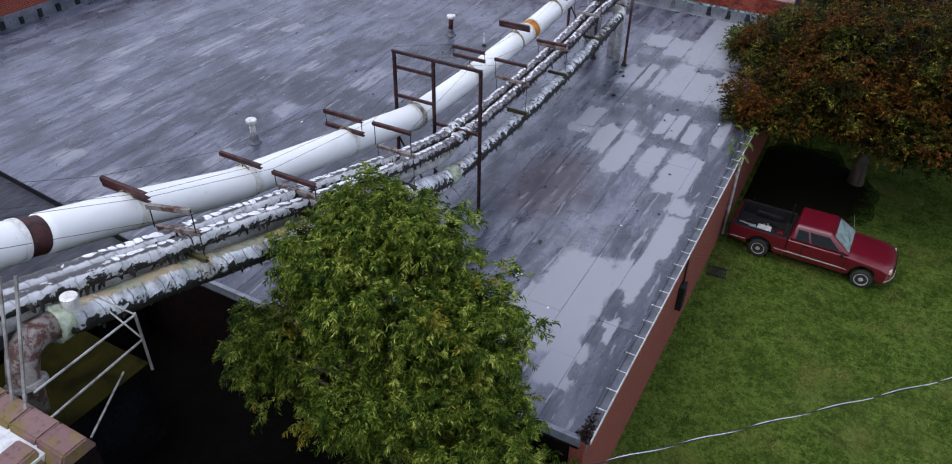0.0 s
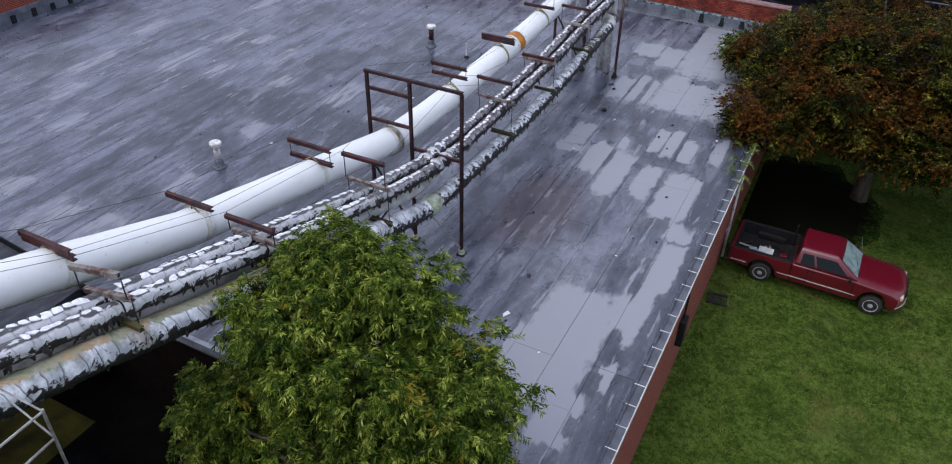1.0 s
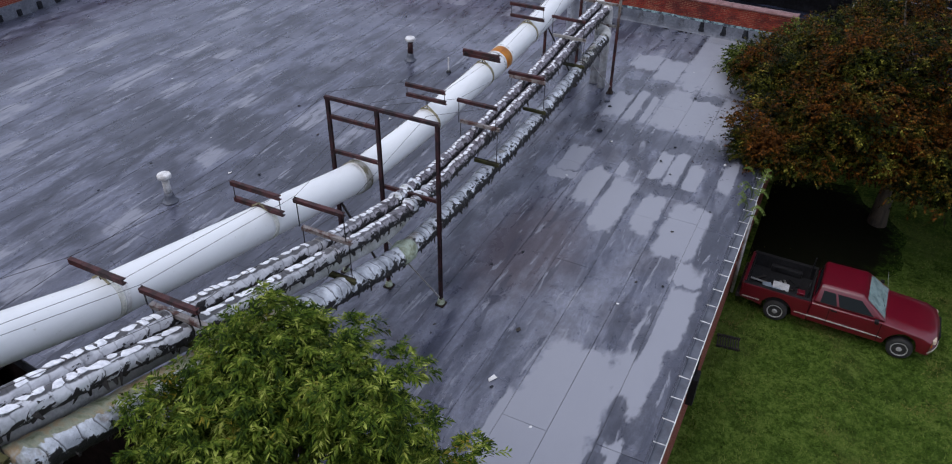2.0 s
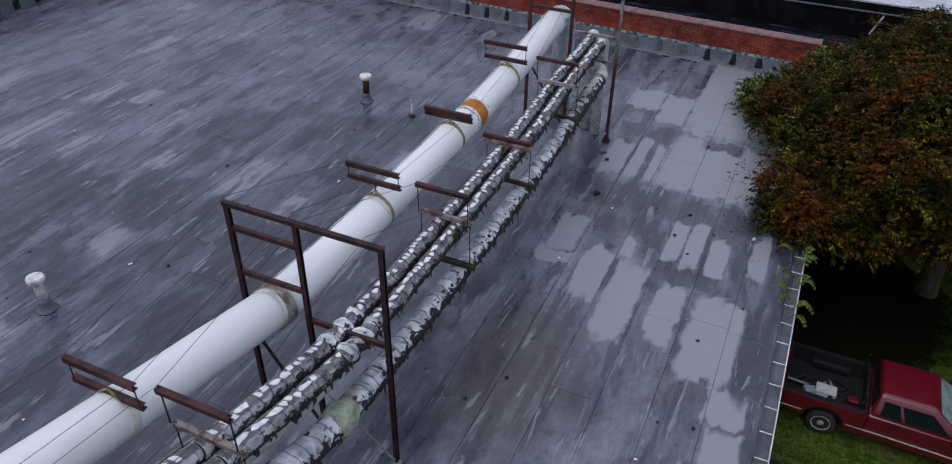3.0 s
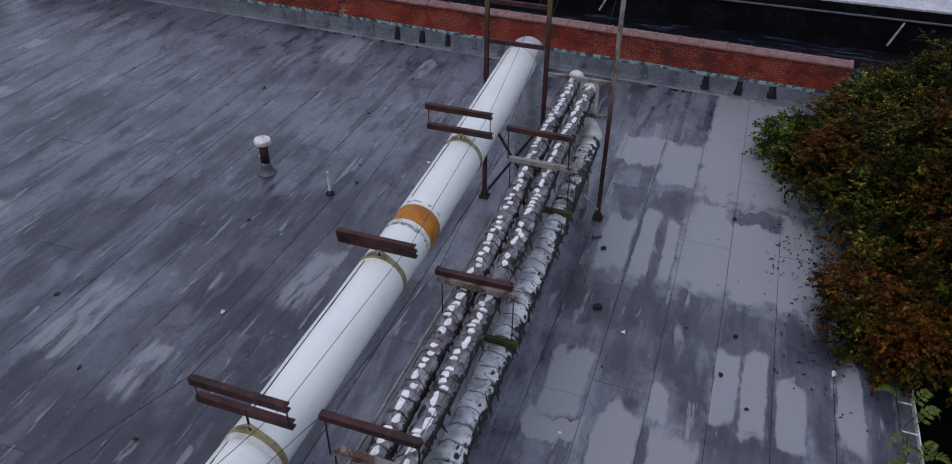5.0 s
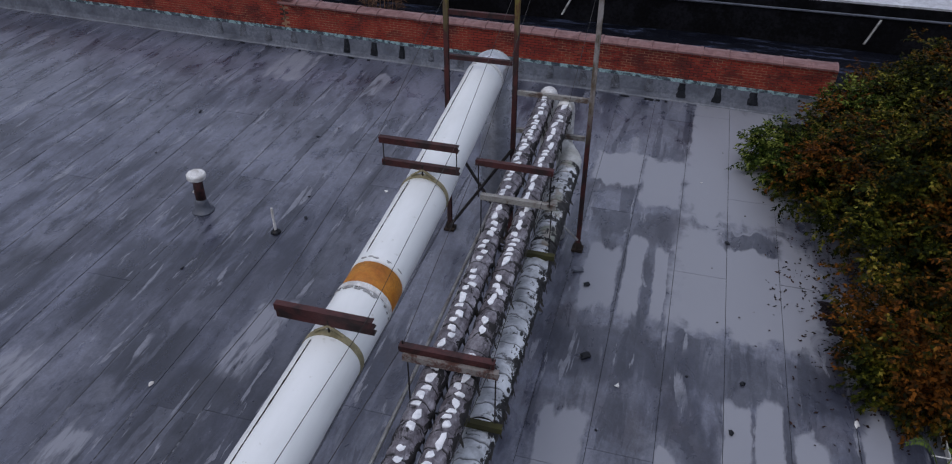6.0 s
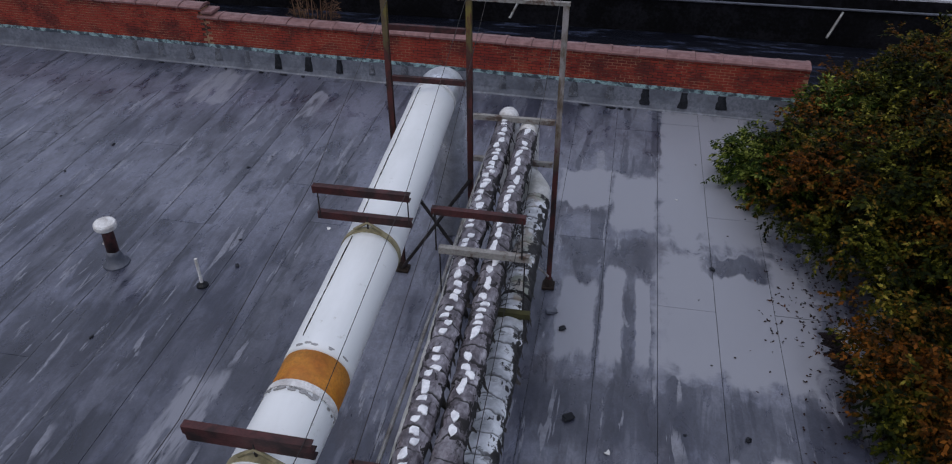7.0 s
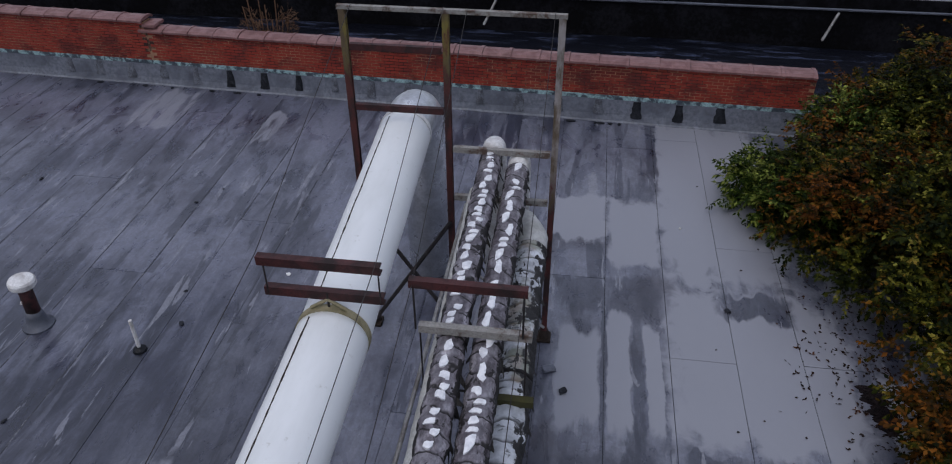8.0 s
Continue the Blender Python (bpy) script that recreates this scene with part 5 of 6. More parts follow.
def trapeze(y, z_up, z_mid, z_low, lean=0.0):
    """Channel beams on rods: an upper beam, a middle one over the steam pipes and a low one."""
    t = thing("trapeze_hanger", "flaking rusty beams on rods holding the steam pipes", "pipe hanger", group="trapeze hangers")
    for name, z, mat, x0, x1, yo in (("upper_beam", z_up, RUST_WHITE if lean else RUST, -6.47, -5.47, 0.0), ("middle_beam", z_mid, RUST_PALE if y > 13 else RUST_WHITE, -6.42, -5.42, 0.05 if z_up - z_mid > 0.2 else -0.05), ("low_beam", z_low, MOSSY, -6.02, -5.38, 0.0)):
        bm = channel(x0, x1, 0.075, 0.075)
        if lean and name != "low_beam":
            bm.transform(Matrix.Translation((5.97, 0, 0)))
            bm.transform(pose(-5.97, 0, 0, 0, lean, 0))
        bm.transform(pose(0, y - 0.035 + yo, z - 0.075, random.uniform(-4, 4), random.uniform(-0.5, 0.5) if not lean else 0.0, 0))
        part(name, bm, mat, t)
    for xx in (-6.44, -5.50):
        up = -math.tan(radians(lean)) * (xx + 5.97)
        part("rod", bar((xx, y + 0.01, z_mid - 0.02 + up), (xx, y + 0.01, z_up - 0.01 + up), 0.010), DARK_STEEL, t)
        part("rod", bar((xx + 0.03, y + 0.04, z_low - 0.03), (xx + 0.03, y + 0.04, z_mid - 0.01 + up), 0.009), DARK_STEEL, t)
    part("low_rail", bar((-6.44, y + 0.04, z_low - 0.03), (-5.40, y + 0.04, z_low - 0.03), 0.012), DARK_STEEL, t)


for y, zu, zm, zl, lean in ((-3.30, 5.38, 4.96, 4.62, -13.0), (-0.58, 4.47, 4.14, 3.75, 0.0), (2.60, 4.03, 3.44, 2.66, 0.0), (8.42, 3.31, 2.74, 1.92, 0.0), (11.25, 2.95, 2.80, 1.95, 0.0), (14.12, 3.40, 2.90, 2.15, 0.0)):
    trapeze(y, zu, zm, zl, lean)

# suspension cables over the hangers, and loose wires
def sag(points, r, name, label, mat=DARK_STEEL):
    bm = tube(points, r, 6)
    ob = part(name, bm, mat, smooth=True)
    return tagged(ob, label, "cable")


for x in (-7.72, -6.70):
    sag(through_points([(x, -9.0, 7.9), (x, -3.10, 5.28), (x, -0.62, 4.51), (x, 2.50, 4.04), (x, 5.36, 4.48), (x, 8.26, 3.52), (x, 11.06, 3.34), (x, 14.00, 3.67), (x, 17.22, 4.66)], 1),
        0.0036, "suspension_cable", "thin dark steel cable carrying the duct hangers")
for x in (-6.44, -5.50):
    sag(through_points([(x, -9.0, 7.8), (x, -3.30, 5.39), (x, -0.58, 4.48), (x, 2.60, 4.04), (x, 5.36, 4.48), (x, 8.42, 3.32), (x, 11.25, 2.88), (x, 14.12, 3.41), (x, 17.22, 4.66)], 1),
        0.0036, "suspension_cable", "thin dark steel cable carrying the pipe trapezes")
sag(through_points([(-6.62, -8.0, 5.7), (-6.60, -3.0, 4.45), (-6.58, 2.0, 3.0), (-6.55, 5.4, 2.2), (-6.50, 11.0, 2.05), (-6.45, 17.0, 2.3)]), 0.022, "conduit", "thin grey conduit along the pipes", GALV)
SERVICE = [Vector((-3.78, -7.34, 3.03)), Vector((1.81, -1.91, 3.08)), Vector((8.97, 5.07, 3.22)), Vector((16.1, 12.05, 3.55)), Vector((30.0, 25.6, 4.6))]
service = sag(through_points(SERVICE, 12), 0.010, "service_cable", "dark overhead service cable with a pale wire wound round it")
wound = []
for i in range(1500):
    f = i / 1500 * 21.0
    c = SERVICE[0].lerp(SERVICE[1], f / 7.79) if f < 7.79 else SERVICE[1].lerp(SERVICE[2], min(1.0, (f - 7.79) / 10.0)) if f < 17.79 else SERVICE[2].lerp(SERVICE[3], (f - 17.79) / 9.97)
    a = 2 * math.pi * f / 1.15
    wound.append(c + Vector((-0.70 * math.cos(a), 0.71 * math.cos(a), math.sin(a))) * 0.013)
part("messenger_wire", tube(wound, 0.007, 5), SILVER, service, "pale wire wound round the cable")

# guard frame at the annex wall
guard = thing("guard_frame", "pale angle-iron frame on the wall under the pipes", "frame")
for name, a, b, r in (("leg", (-4.70, -5.11, 5.22), (-4.70, -5.12, 4.2), 0.019), ("top_rail", (-4.70, -5.11, 5.19), (-4.62, -6.62, 5.22), 0.017), ("low_rail", (-4.70, -5.12, 4.76), (-4.50, -6.62, 4.86), 0.017),
                      ("tie", (-4.70, -5.12, 4.78), (-5.3, -5.12, 5.05), 0.013), ("tie", (-5.5, -5.12, 5.2), (-4.70, -5.11, 5.19), 0.013), ("strut", (-3.82, -6.60, 4.90), (-5.0, -5.35, 4.2), 0.013),
                      ("post", (-4.95, -6.75, 4.95), (-5.2, -6.2, 6.4), 0.022), ("post", (-4.72, -6.75, 4.95), (-5.05, -6.1, 6.4), 0.022)):
    part(name, bar(a, b, r), GALV, guard)
lean = thing("alley_shed", "dark lean-to shed with a mossy sheet roof in the alley", "shed")
part("roof_sheet", box((-12.48, -5.4, -0.82), (-9.65, -2.2, -0.77), bevel=0.01), MOSS_SHADED, lean, "mossy olive roof sheet, darkened for the alley's shade")
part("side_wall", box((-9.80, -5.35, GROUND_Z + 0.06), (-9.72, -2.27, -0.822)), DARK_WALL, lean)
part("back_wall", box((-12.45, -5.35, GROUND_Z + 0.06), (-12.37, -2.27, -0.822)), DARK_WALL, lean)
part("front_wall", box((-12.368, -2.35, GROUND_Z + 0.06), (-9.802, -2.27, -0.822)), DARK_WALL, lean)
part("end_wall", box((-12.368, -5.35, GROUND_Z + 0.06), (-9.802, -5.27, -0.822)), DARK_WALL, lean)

# ---- roof vents ----
def roof_vent(x, y, s, rusty, tilt):
    t = thing("roof_vent", "rust-streaked roof vent with a white cap" if rusty else "white roof vent pipe with a mushroom cap", "roof vent", (x, y, 0.0), group="roof vents")
    part("flange", lathe([(0.19 * s, 0.0), (0.18 * s, 0.02), (0.13 * s, 0.05), (0.11 * s, 0.16 * s), (0.088 * s, 0.24 * s)]), FLASH, t, smooth=True)
    for name, prof, mat in (("stack", [(0.085 * s, 0.16 * s), (0.08 * s, 0.66 * s)], RUST if rusty else WHITE_METAL),
                            ("cap", [(0.07 * s, 0.625 * s), (0.148 * s, 0.63 * s), (0.156 * s, 0.645 * s), (0.156 * s, 0.70 * s), (0.140 * s, 0.725 * s), (0.045 * s, 0.745 * s)], WHITE_METAL)):
        bm = lathe(prof)
        bm.transform(pose(0, 0, 0, 0, tilt, 0))
        part(name, bm, mat, t, smooth=name == "stack")
    if rusty:
        bm = tube([(0.088 * s * math.cos(a), 0.088 * s * math.sin(a), 0.36 * s) for a in (1.9 + i * 0.22 for i in range(9))], 0.016, 6)
        part("paint_scab", bm, WHITE_METAL, t, "scab of old white paint")


roof_vent(-13.44, 5.72, 1.12, False, 0)
roof_vent(-12.63, 16.50, 1.16, True, 2)
sp = thing("vent_pipe", "thin white vent pipe leaning on the roof", "vent pipe", (-10.92, 16.21, 0))
part("pipe", tube([(0, 0, 0.03), (-0.02, 0.03, 0.52)], 0.026, 10), WHITE_METAL, sp)
part("boot", lathe([(0.10, 0.0), (0.09, 0.03), (0.04, 0.07)], 14), TAR, sp)


# ---- the pickup truck ----
def side_panel(profile, y0, y1, bm=None, bulge=0.0):
    """Extrudes a side outline of (x, z) pairs from y0 to y1."""
    bm = bm or bmesh.new()
    a = [bm.verts.new((x, y0, z)) for x, z in profile]
    b = [bm.verts.new((x, y1, z)) for x, z in profile]
    n = len(profile)
    bm.faces.new(a)
    bm.faces.new(b[::-1])
    for i in range(n):
        bm.faces.new((a[i], b[i], b[(i + 1) % n], a[(i + 1) % n]))
    bmesh.ops.recalc_face_normals(bm, faces=bm.faces)
    return bm


def arch(cx, r, z0, n=10):
    """Wheel arch, from front to rear."""
    out = []
    for i in range(n + 1):
        a = math.pi * i / n
        out.append((cx + r * math.cos(a), z0 + r * math.sin(a)))
    return out


def soften(bm, width, seg=2):
    edges = [e for e in bm.edges if len(e.link_faces) == 2 and e.calc_face_angle(0) > 0.6]
    bmesh.ops.bevel(bm, geom=edges, offset=width, segments=seg, profile=0.6, affect="EDGES", clamp_overlap=True)
    return bm


def quad_panel(corners, thick, bm=None):
    """A thin slab on four corners, thickened along its normal."""
    bm = bm or bmesh.new()
    c = [Vector(p) for p in corners]
    n = (c[1] - c[0]).cross(c[3] - c[0]).normalized() * thick
    lo = [bm.verts.new(p) for p in c]
    hi = [bm.verts.new(p + n) for p in c]
    bm.faces.new(lo[::-1])
    bm.faces.new(hi)
    for i in range(4):
        bm.faces.new((lo[i], lo[(i + 1) % 4], hi[(i + 1) % 4], hi[i]))
    bmesh.ops.recalc_face_normals(bm, faces=bm.faces)
    return bm


truck = thing("pickup_truck", "dark red extended-cab pickup truck with a loaded bed, on the lawn", "pickup truck", (2.74, 13.0, GROUND_Z + 0.02), -1.0)
W = 0.83
FX, RX, WR = 1.70, -1.42, 0.315
front_outline = [(-0.62, 0.36)] + [(1.24, 0.34)] + arch(FX, 0.41, 0.40)[::-1] + [(2.16, 0.40), (2.44, 0.42), (2.50, 0.52), (2.50, 0.78), (2.42, 0.86), (2.20, 0.915), (1.70, 0.955), (1.22, 0.99), (1.12, 1.0), (-0.62, 0.98)]
def shaped(bm):
    """Rounds an extruded body: crowned top, sides leaning in, bowed nose."""
    across = [e for e in bm.edges if abs(e.verts[0].co.y - e.verts[1].co.y) > 1.0]
    bmesh.ops.subdivide_edges(bm, edges=across, cuts=9, use_grid_fill=True)
    for v in bm.verts:
        f = abs(v.co.y) / W
        if v.co.z > 0.85:
            v.co.z += 0.035 * (1 - f ** 4) - 0.045 * max(0.0, f - 0.8) / 0.2
        if v.co.x > 2.0:
            v.co.x -= (v.co.x - 1.9) * 0.32 * f ** 3
        lean_in = max(0.0, v.co.z - 0.72) * 0.20 + max(0.0, 0.55 - v.co.z) * 0.12
        v.co.y *= 1 - lean_in
    return bm


body = part("body", soften(shaped(side_panel(front_outline, -W, W)), 0.03, 3), RED_PAINT, truck, smooth=True)
bed_outline = [(-2.38, 0.50), (-1.86, 0.42)] + arch(RX, 0.41, 0.40)[::-1] + [(-0.98, 0.38), (-0.64, 0.36), (-0.64, 0.98), (-2.38, 0.98)]
for s in (-1, 1):
    part("bed_side", soften(side_panel(bed_outline, s * W, s * (W - 0.09)), 0.025), RED_PAINT, truck)
# added black strips stand in for the shade along the bed rails
for s in (-1, 1):
    y0, y1 = sorted((s * (W - 0.012), s * (W - 0.128)))
    part("rail_cap", box((-2.37, y0, 0.981), (-0.65, y1, 1.0), bevel=0.005), BLACK_PLASTIC, truck, "black strip added for the shade on the bed rail")
part("tailgate", box((-2.42, -W + 0.04, 0.52), (-2.34, W - 0.04, 0.97), bevel=0.02), RED_PAINT, truck)
bed = box((-2.34, -W + 0.09, 0.55), (-0.64, W - 0.09, 0.60))
box((-0.70, -W + 0.09, 0.60), (-0.64, W - 0.09, 0.985), bed)
box((-2.33, -W + 0.092, 0.60), (-0.70, -W + 0.125, 0.985), bed)
box((-2.33, W - 0.125, 0.60), (-0.70, W - 0.092, 0.985), bed)
box((-2.335, -W + 0.125, 0.60), (-2.30, W - 0.125, 0.97), bed)
part("bed_liner", bed, BLACK_PLASTIC, truck, "black bed liner")
for s in (-1, 1):
    part("wheel_housing", box((-1.85, s * (W - 0.09) - (0.16 if s > 0 else 0), 0.60), (-1.0, s * (W - 0.09) + (0.16 if s < 0 else 0), 0.80), bevel=0.05), BLACK_PLASTIC, truck)
# cab: roof, pillars and glass
cab = bmesh.new()
RW = 0.62
base = [(-0.60, -W + 0.05, 0.975), (1.20, -W + 0.05, 0.995), (1.20, W - 0.05, 0.995), (-0.60, W - 0.05, 0.975)]
crown_ring = [(-0.52, -RW, 1.41), (0.58, -RW, 1.43), (0.58, RW, 1.43), (-0.52, RW, 1.41)]
lo = [cab.verts.new(c) for c in base]
hi = [cab.verts.new(c) for c in crown_ring]
cap = [cab.verts.new((x * 0.92 - 0.01, y * 0.88, z + 0.055)) for x, y, z in crown_ring]
for a, b in ((lo, hi), (hi, cap)):
    for i in range(4):
        cab.faces.new((a[i], a[(i + 1) % 4], b[(i + 1) % 4], b[i]))
cab.faces.new(cap)
cab.faces.new(lo[::-1])
bmesh.ops.recalc_face_normals(cab, faces=cab.faces)
part("cab", soften(cab, 0.06, 4), RED_PAINT, truck, smooth=True)


def between(a, b, f):
    return tuple(Vector(a) * (1 - f) + Vector(b) * f)


def pane(c0, c1, c2, c3, u0, u1, v0, v1, name, lift=0.006, mat=GLASS):
    """A pane on part of the face c0 c1 (bottom) c3 c2 (top)."""
    def at(u, v):
        return between(between(c0, c1, u), between(c3, c2, u), v)
    p = [Vector(at(u0, v0)), Vector(at(u1, v0)), Vector(at(u1, v1)), Vector(at(u0, v1))]
    n = (p[1] - p[0]).cross(p[3] - p[0]).normalized()
    if n.dot((p[0] + p[2]) / 2 - Vector((0.3, 0, 1.1))) < 0:
        n = -n
    p = [q + n * lift for q in p]
    bm = quad_panel([tuple(q) for q in p], 0.004)
    o = part(name, bm, mat, truck)
    return o


pane(base[0], base[1], crown_ring[1], crown_ring[0], 0.10, 0.34, 0.12, 0.84, "rear_window")
pane(base[0], base[1], crown_ring[1], crown_ring[0], 0.38, 0.86, 0.12, 0.84, "side_window")
pane(base[3], base[2], crown_ring[2], crown_ring[3], 0.10, 0.34, 0.12, 0.84, "rear_window")
pane(base[3], base[2], crown_ring[2], crown_ring[3], 0.38, 0.86, 0.12, 0.84, "side_window")
# pale teal puts the reflected sky into the windscreen's base colour
SCREEN = worn("windscreen_sky_glass", (0.22, 0.30, 0.30), (0.12, 0.17, 0.17), 5.0, 0.12)
pane(base[1], base[2], crown_ring[2], crown_ring[1], 0.06, 0.94, 0.10, 0.92, "windscreen", mat=SCREEN)
pane(base[3], base[0], crown_ring[0], crown_ring[3], 0.10, 0.90, 0.15, 0.85, "back_window")
for s in (-1, 1):
    part("side_trim", box((-2.34, s * W - 0.008, 0.55), (-1.88, s * W + 0.008, 0.58)), CHROME_TRIM, truck, "pale trim strip")
    part("side_trim", box((-0.96, s * (W - 0.006) - 0.008, 0.52), (1.24, s * (W - 0.006) + 0.008, 0.55)), CHROME_TRIM, truck, "pale trim strip")
    part("mirror", box((0.92, s * (W + 0.08) - 0.06, 0.99), (1.02, s * (W + 0.08) + 0.06, 1.09), bevel=0.02), BLACK_PLASTIC, truck)
    part("door_handle", box((-0.12, s * W - 0.012, 0.90), (0.04, s * W + 0.012, 0.93)), BLACK_PLASTIC, truck)
    part("door_gap", box((-0.16, s * W - 0.003, 0.42), (-0.145, s * W + 0.003, 0.97)), BLACK_PLASTIC, truck)
    part("door_gap", box((1.10, s * W - 0.003, 0.42), (1.115, s * W + 0.003, 0.96)), BLACK_PLASTIC, truck)
    part("headlight", box((2.28, s * 0.56 - 0.14, 0.70), (2.43, s * 0.56 + 0.14, 0.82), bevel=0.02), LENS, truck, "clouded headlight")
    part("indicator", box((2.18, s * 0.70 - 0.06, 0.62), (2.36, s * 0.70 + 0.06, 0.70), bevel=0.01), ORANGE_LENS, truck, "orange indicator")
def bowed(bm):
    for v in bm.verts:
        v.co.x -= 0.26 * (abs(v.co.y) / W) ** 3
    return bm


def long_box(lo, hi, n, bevel):
    """A box cut into n lengths across Y, so that it can be bowed."""
    bm = box(lo, hi, bevel=bevel)
    bmesh.ops.subdivide_edges(bm, edges=[e for e in bm.edges if abs(e.verts[0].co.y - e.verts[1].co.y) > 0.8], cuts=n, use_grid_fill=True)
    return bm


part("front_bumper", bowed(long_box((2.34, -W + 0.02, 0.36), (2.55, W - 0.02, 0.56), 9, 0.05)), RED_PAINT, truck, smooth=True)
part("bumper_strip", bowed(long_box((2.40, -W + 0.02, 0.455), (2.565, W - 0.02, 0.50), 9, 0.01)), CHROME_TRIM, truck, "pale bumper strip")
part("grille", box((2.46, -0.42, 0.66), (2.512, 0.42, 0.80)), BLACK_PLASTIC, truck)
part("rear_bumper", box((-2.52, -W + 0.04, 0.42), (-2.38, W - 0.04, 0.56), bevel=0.03), DARK_STEEL, truck)
part("antenna", tube([(1.15, 0.66, 0.95), (0.95, 0.40, 1.75)], 0.005, 5), GALV, truck)
part("roll_bar", tube([(-0.80, -0.70, 0.62), (-0.78, -0.68, 1.38), (-0.78, -0.60, 1.43)], 0.02, 6), BLACK_PLASTIC, truck)
part("roll_bar", tube([(-0.80, 0.70, 0.62), (-0.78, 0.68, 1.38), (-0.78, 0.60, 1.43)], 0.02, 6), BLACK_PLASTIC, truck)
part("wiper", tube([(1.17, -0.5, 1.02), (1.02, 0.05, 1.13)], 0.01, 5), BLACK_PLASTIC, truck)
for s, wx in ((-1, FX), (-1, RX), (1, FX), (1, RX)):
    prof = [(0.20, -0.10), (0.285, -0.105), (0.308, -0.08), (0.315, -0.03), (0.315, 0.03), (0.308, 0.08), (0.285, 0.105), (0.20, 0.10)]
    bm = lathe(prof, 28)
    bm.transform(pose(wx, s * (W - 0.13), WR, 90 * -s, 0, 0))
    wheel = part("wheel", bm, RUBBER, truck, "worn black tyre on a grey wheel", smooth=True)
    rim = lathe([(0.205, 0.06), (0.205, 0.112), (0.185, 0.108), (0.17, 0.085), (0.07, 0.10), (0.05, 0.115)], 24)
    rim.transform(pose(wx, s * (W - 0.13), WR, 90 * -s, 0, 0))
    part("rim", rim, ALLOY, wheel, "grey alloy rim")
    for k in range(5):
        a = 2 * math.pi * k / 5
        hole = box((-0.028, -0.02, 0.0), (0.028, 0.05, 0.012), bevel=0.006)
        hole.transform(pose(wx, s * (W - 0.13), WR, 90 * -s, 0, 0) @ pose(0.125 * math.cos(a), 0.125 * math.sin(a), 0.088, 0, 0, math.degrees(a) - 90))
        part("spoke_hole", hole, BLACK_PLASTIC, wheel)
# load in the bed
rnd = random.Random(11)
LOAD_WHITE = worn("pale_plastic", (0.55, 0.56, 0.57), (0.40, 0.41, 0.42), 6.0, 0.5)
LOAD_BLUE = worn("faded_blue_plastic", (0.25, 0.30, 0.36), (0.18, 0.22, 0.28), 6.0, 0.5)
base_m = truck.matrix_world.copy()
for i, (x, y, sx_, sy_, sz_, mat, lab) in enumerate(((-2.25, -0.55, 0.10, 0.12, 0.14, LOAD_WHITE, "small pale plastic canister in the truck bed"), (-2.02, -0.58, 0.14, 0.10, 0.12, LOAD_WHITE, "pale plastic jug in the truck bed"),
                                                    (-1.80, -0.35, 0.12, 0.10, 0.20, LOAD_BLUE, "faded blue plastic tub in the truck bed"), (-1.62, -0.45, 0.20, 0.14, 0.16, LOAD_BLUE, "faded plastic crate in the truck bed"),
                                                    (-1.45, -0.10, 0.22, 0.16, 0.10, LOAD_WHITE, "pale plastic box in the truck bed"), (-0.92, -0.35, 0.10, 0.10, 0.28, RED_PAINT, "red metal can in the truck bed"))):
    bm = box((-sx_, -sy_, 0), (sx_, sy_, sz_), bevel=0.025)
    ob = part("container", bm, mat)
    ob.matrix_world = base_m @ pose(x, y, 0.602, 0, 0, rnd.uniform(-25, 25))
    tagged(ob, lab, "container", group="things in the truck bed")
for i in range(14):
    x, y = rnd.uniform(-2.05, -1.0), rnd.uniform(-0.25, 0.45)
    l = rnd.uniform(0.10, 0.24)
    ob = part("scrap_board", box((-l, -0.03, 0), (l, 0.03, 0.025), bevel=0.004), (BLACK_PLASTIC, DARK_STEEL, BLACK_PLASTIC, GALV)[i % 4])
    ob.matrix_world = base_m @ pose(x, y, 0.6135 + 0.026 * (i % 3), 0, 0, rnd.uniform(-70, 70))
    tagged(ob, "dark scrap board lying in the truck bed", "board", group="things in the truck bed")
liner_sheet = part("tarpaulin", quad_panel([(-0.55, -0.4, 0), (0.5, -0.42, 0), (0.55, 0.4, 0), (-0.5, 0.38, 0)], 0.012), BLACK_PLASTIC)
liner_sheet.matrix_world = base_m @ pose(-1.45, 0.1, 0.6005, 0, 0, 6)
tagged(liner_sheet, "black plastic sheet spread in the truck bed", "tarpaulin", group="things in the truck bed")


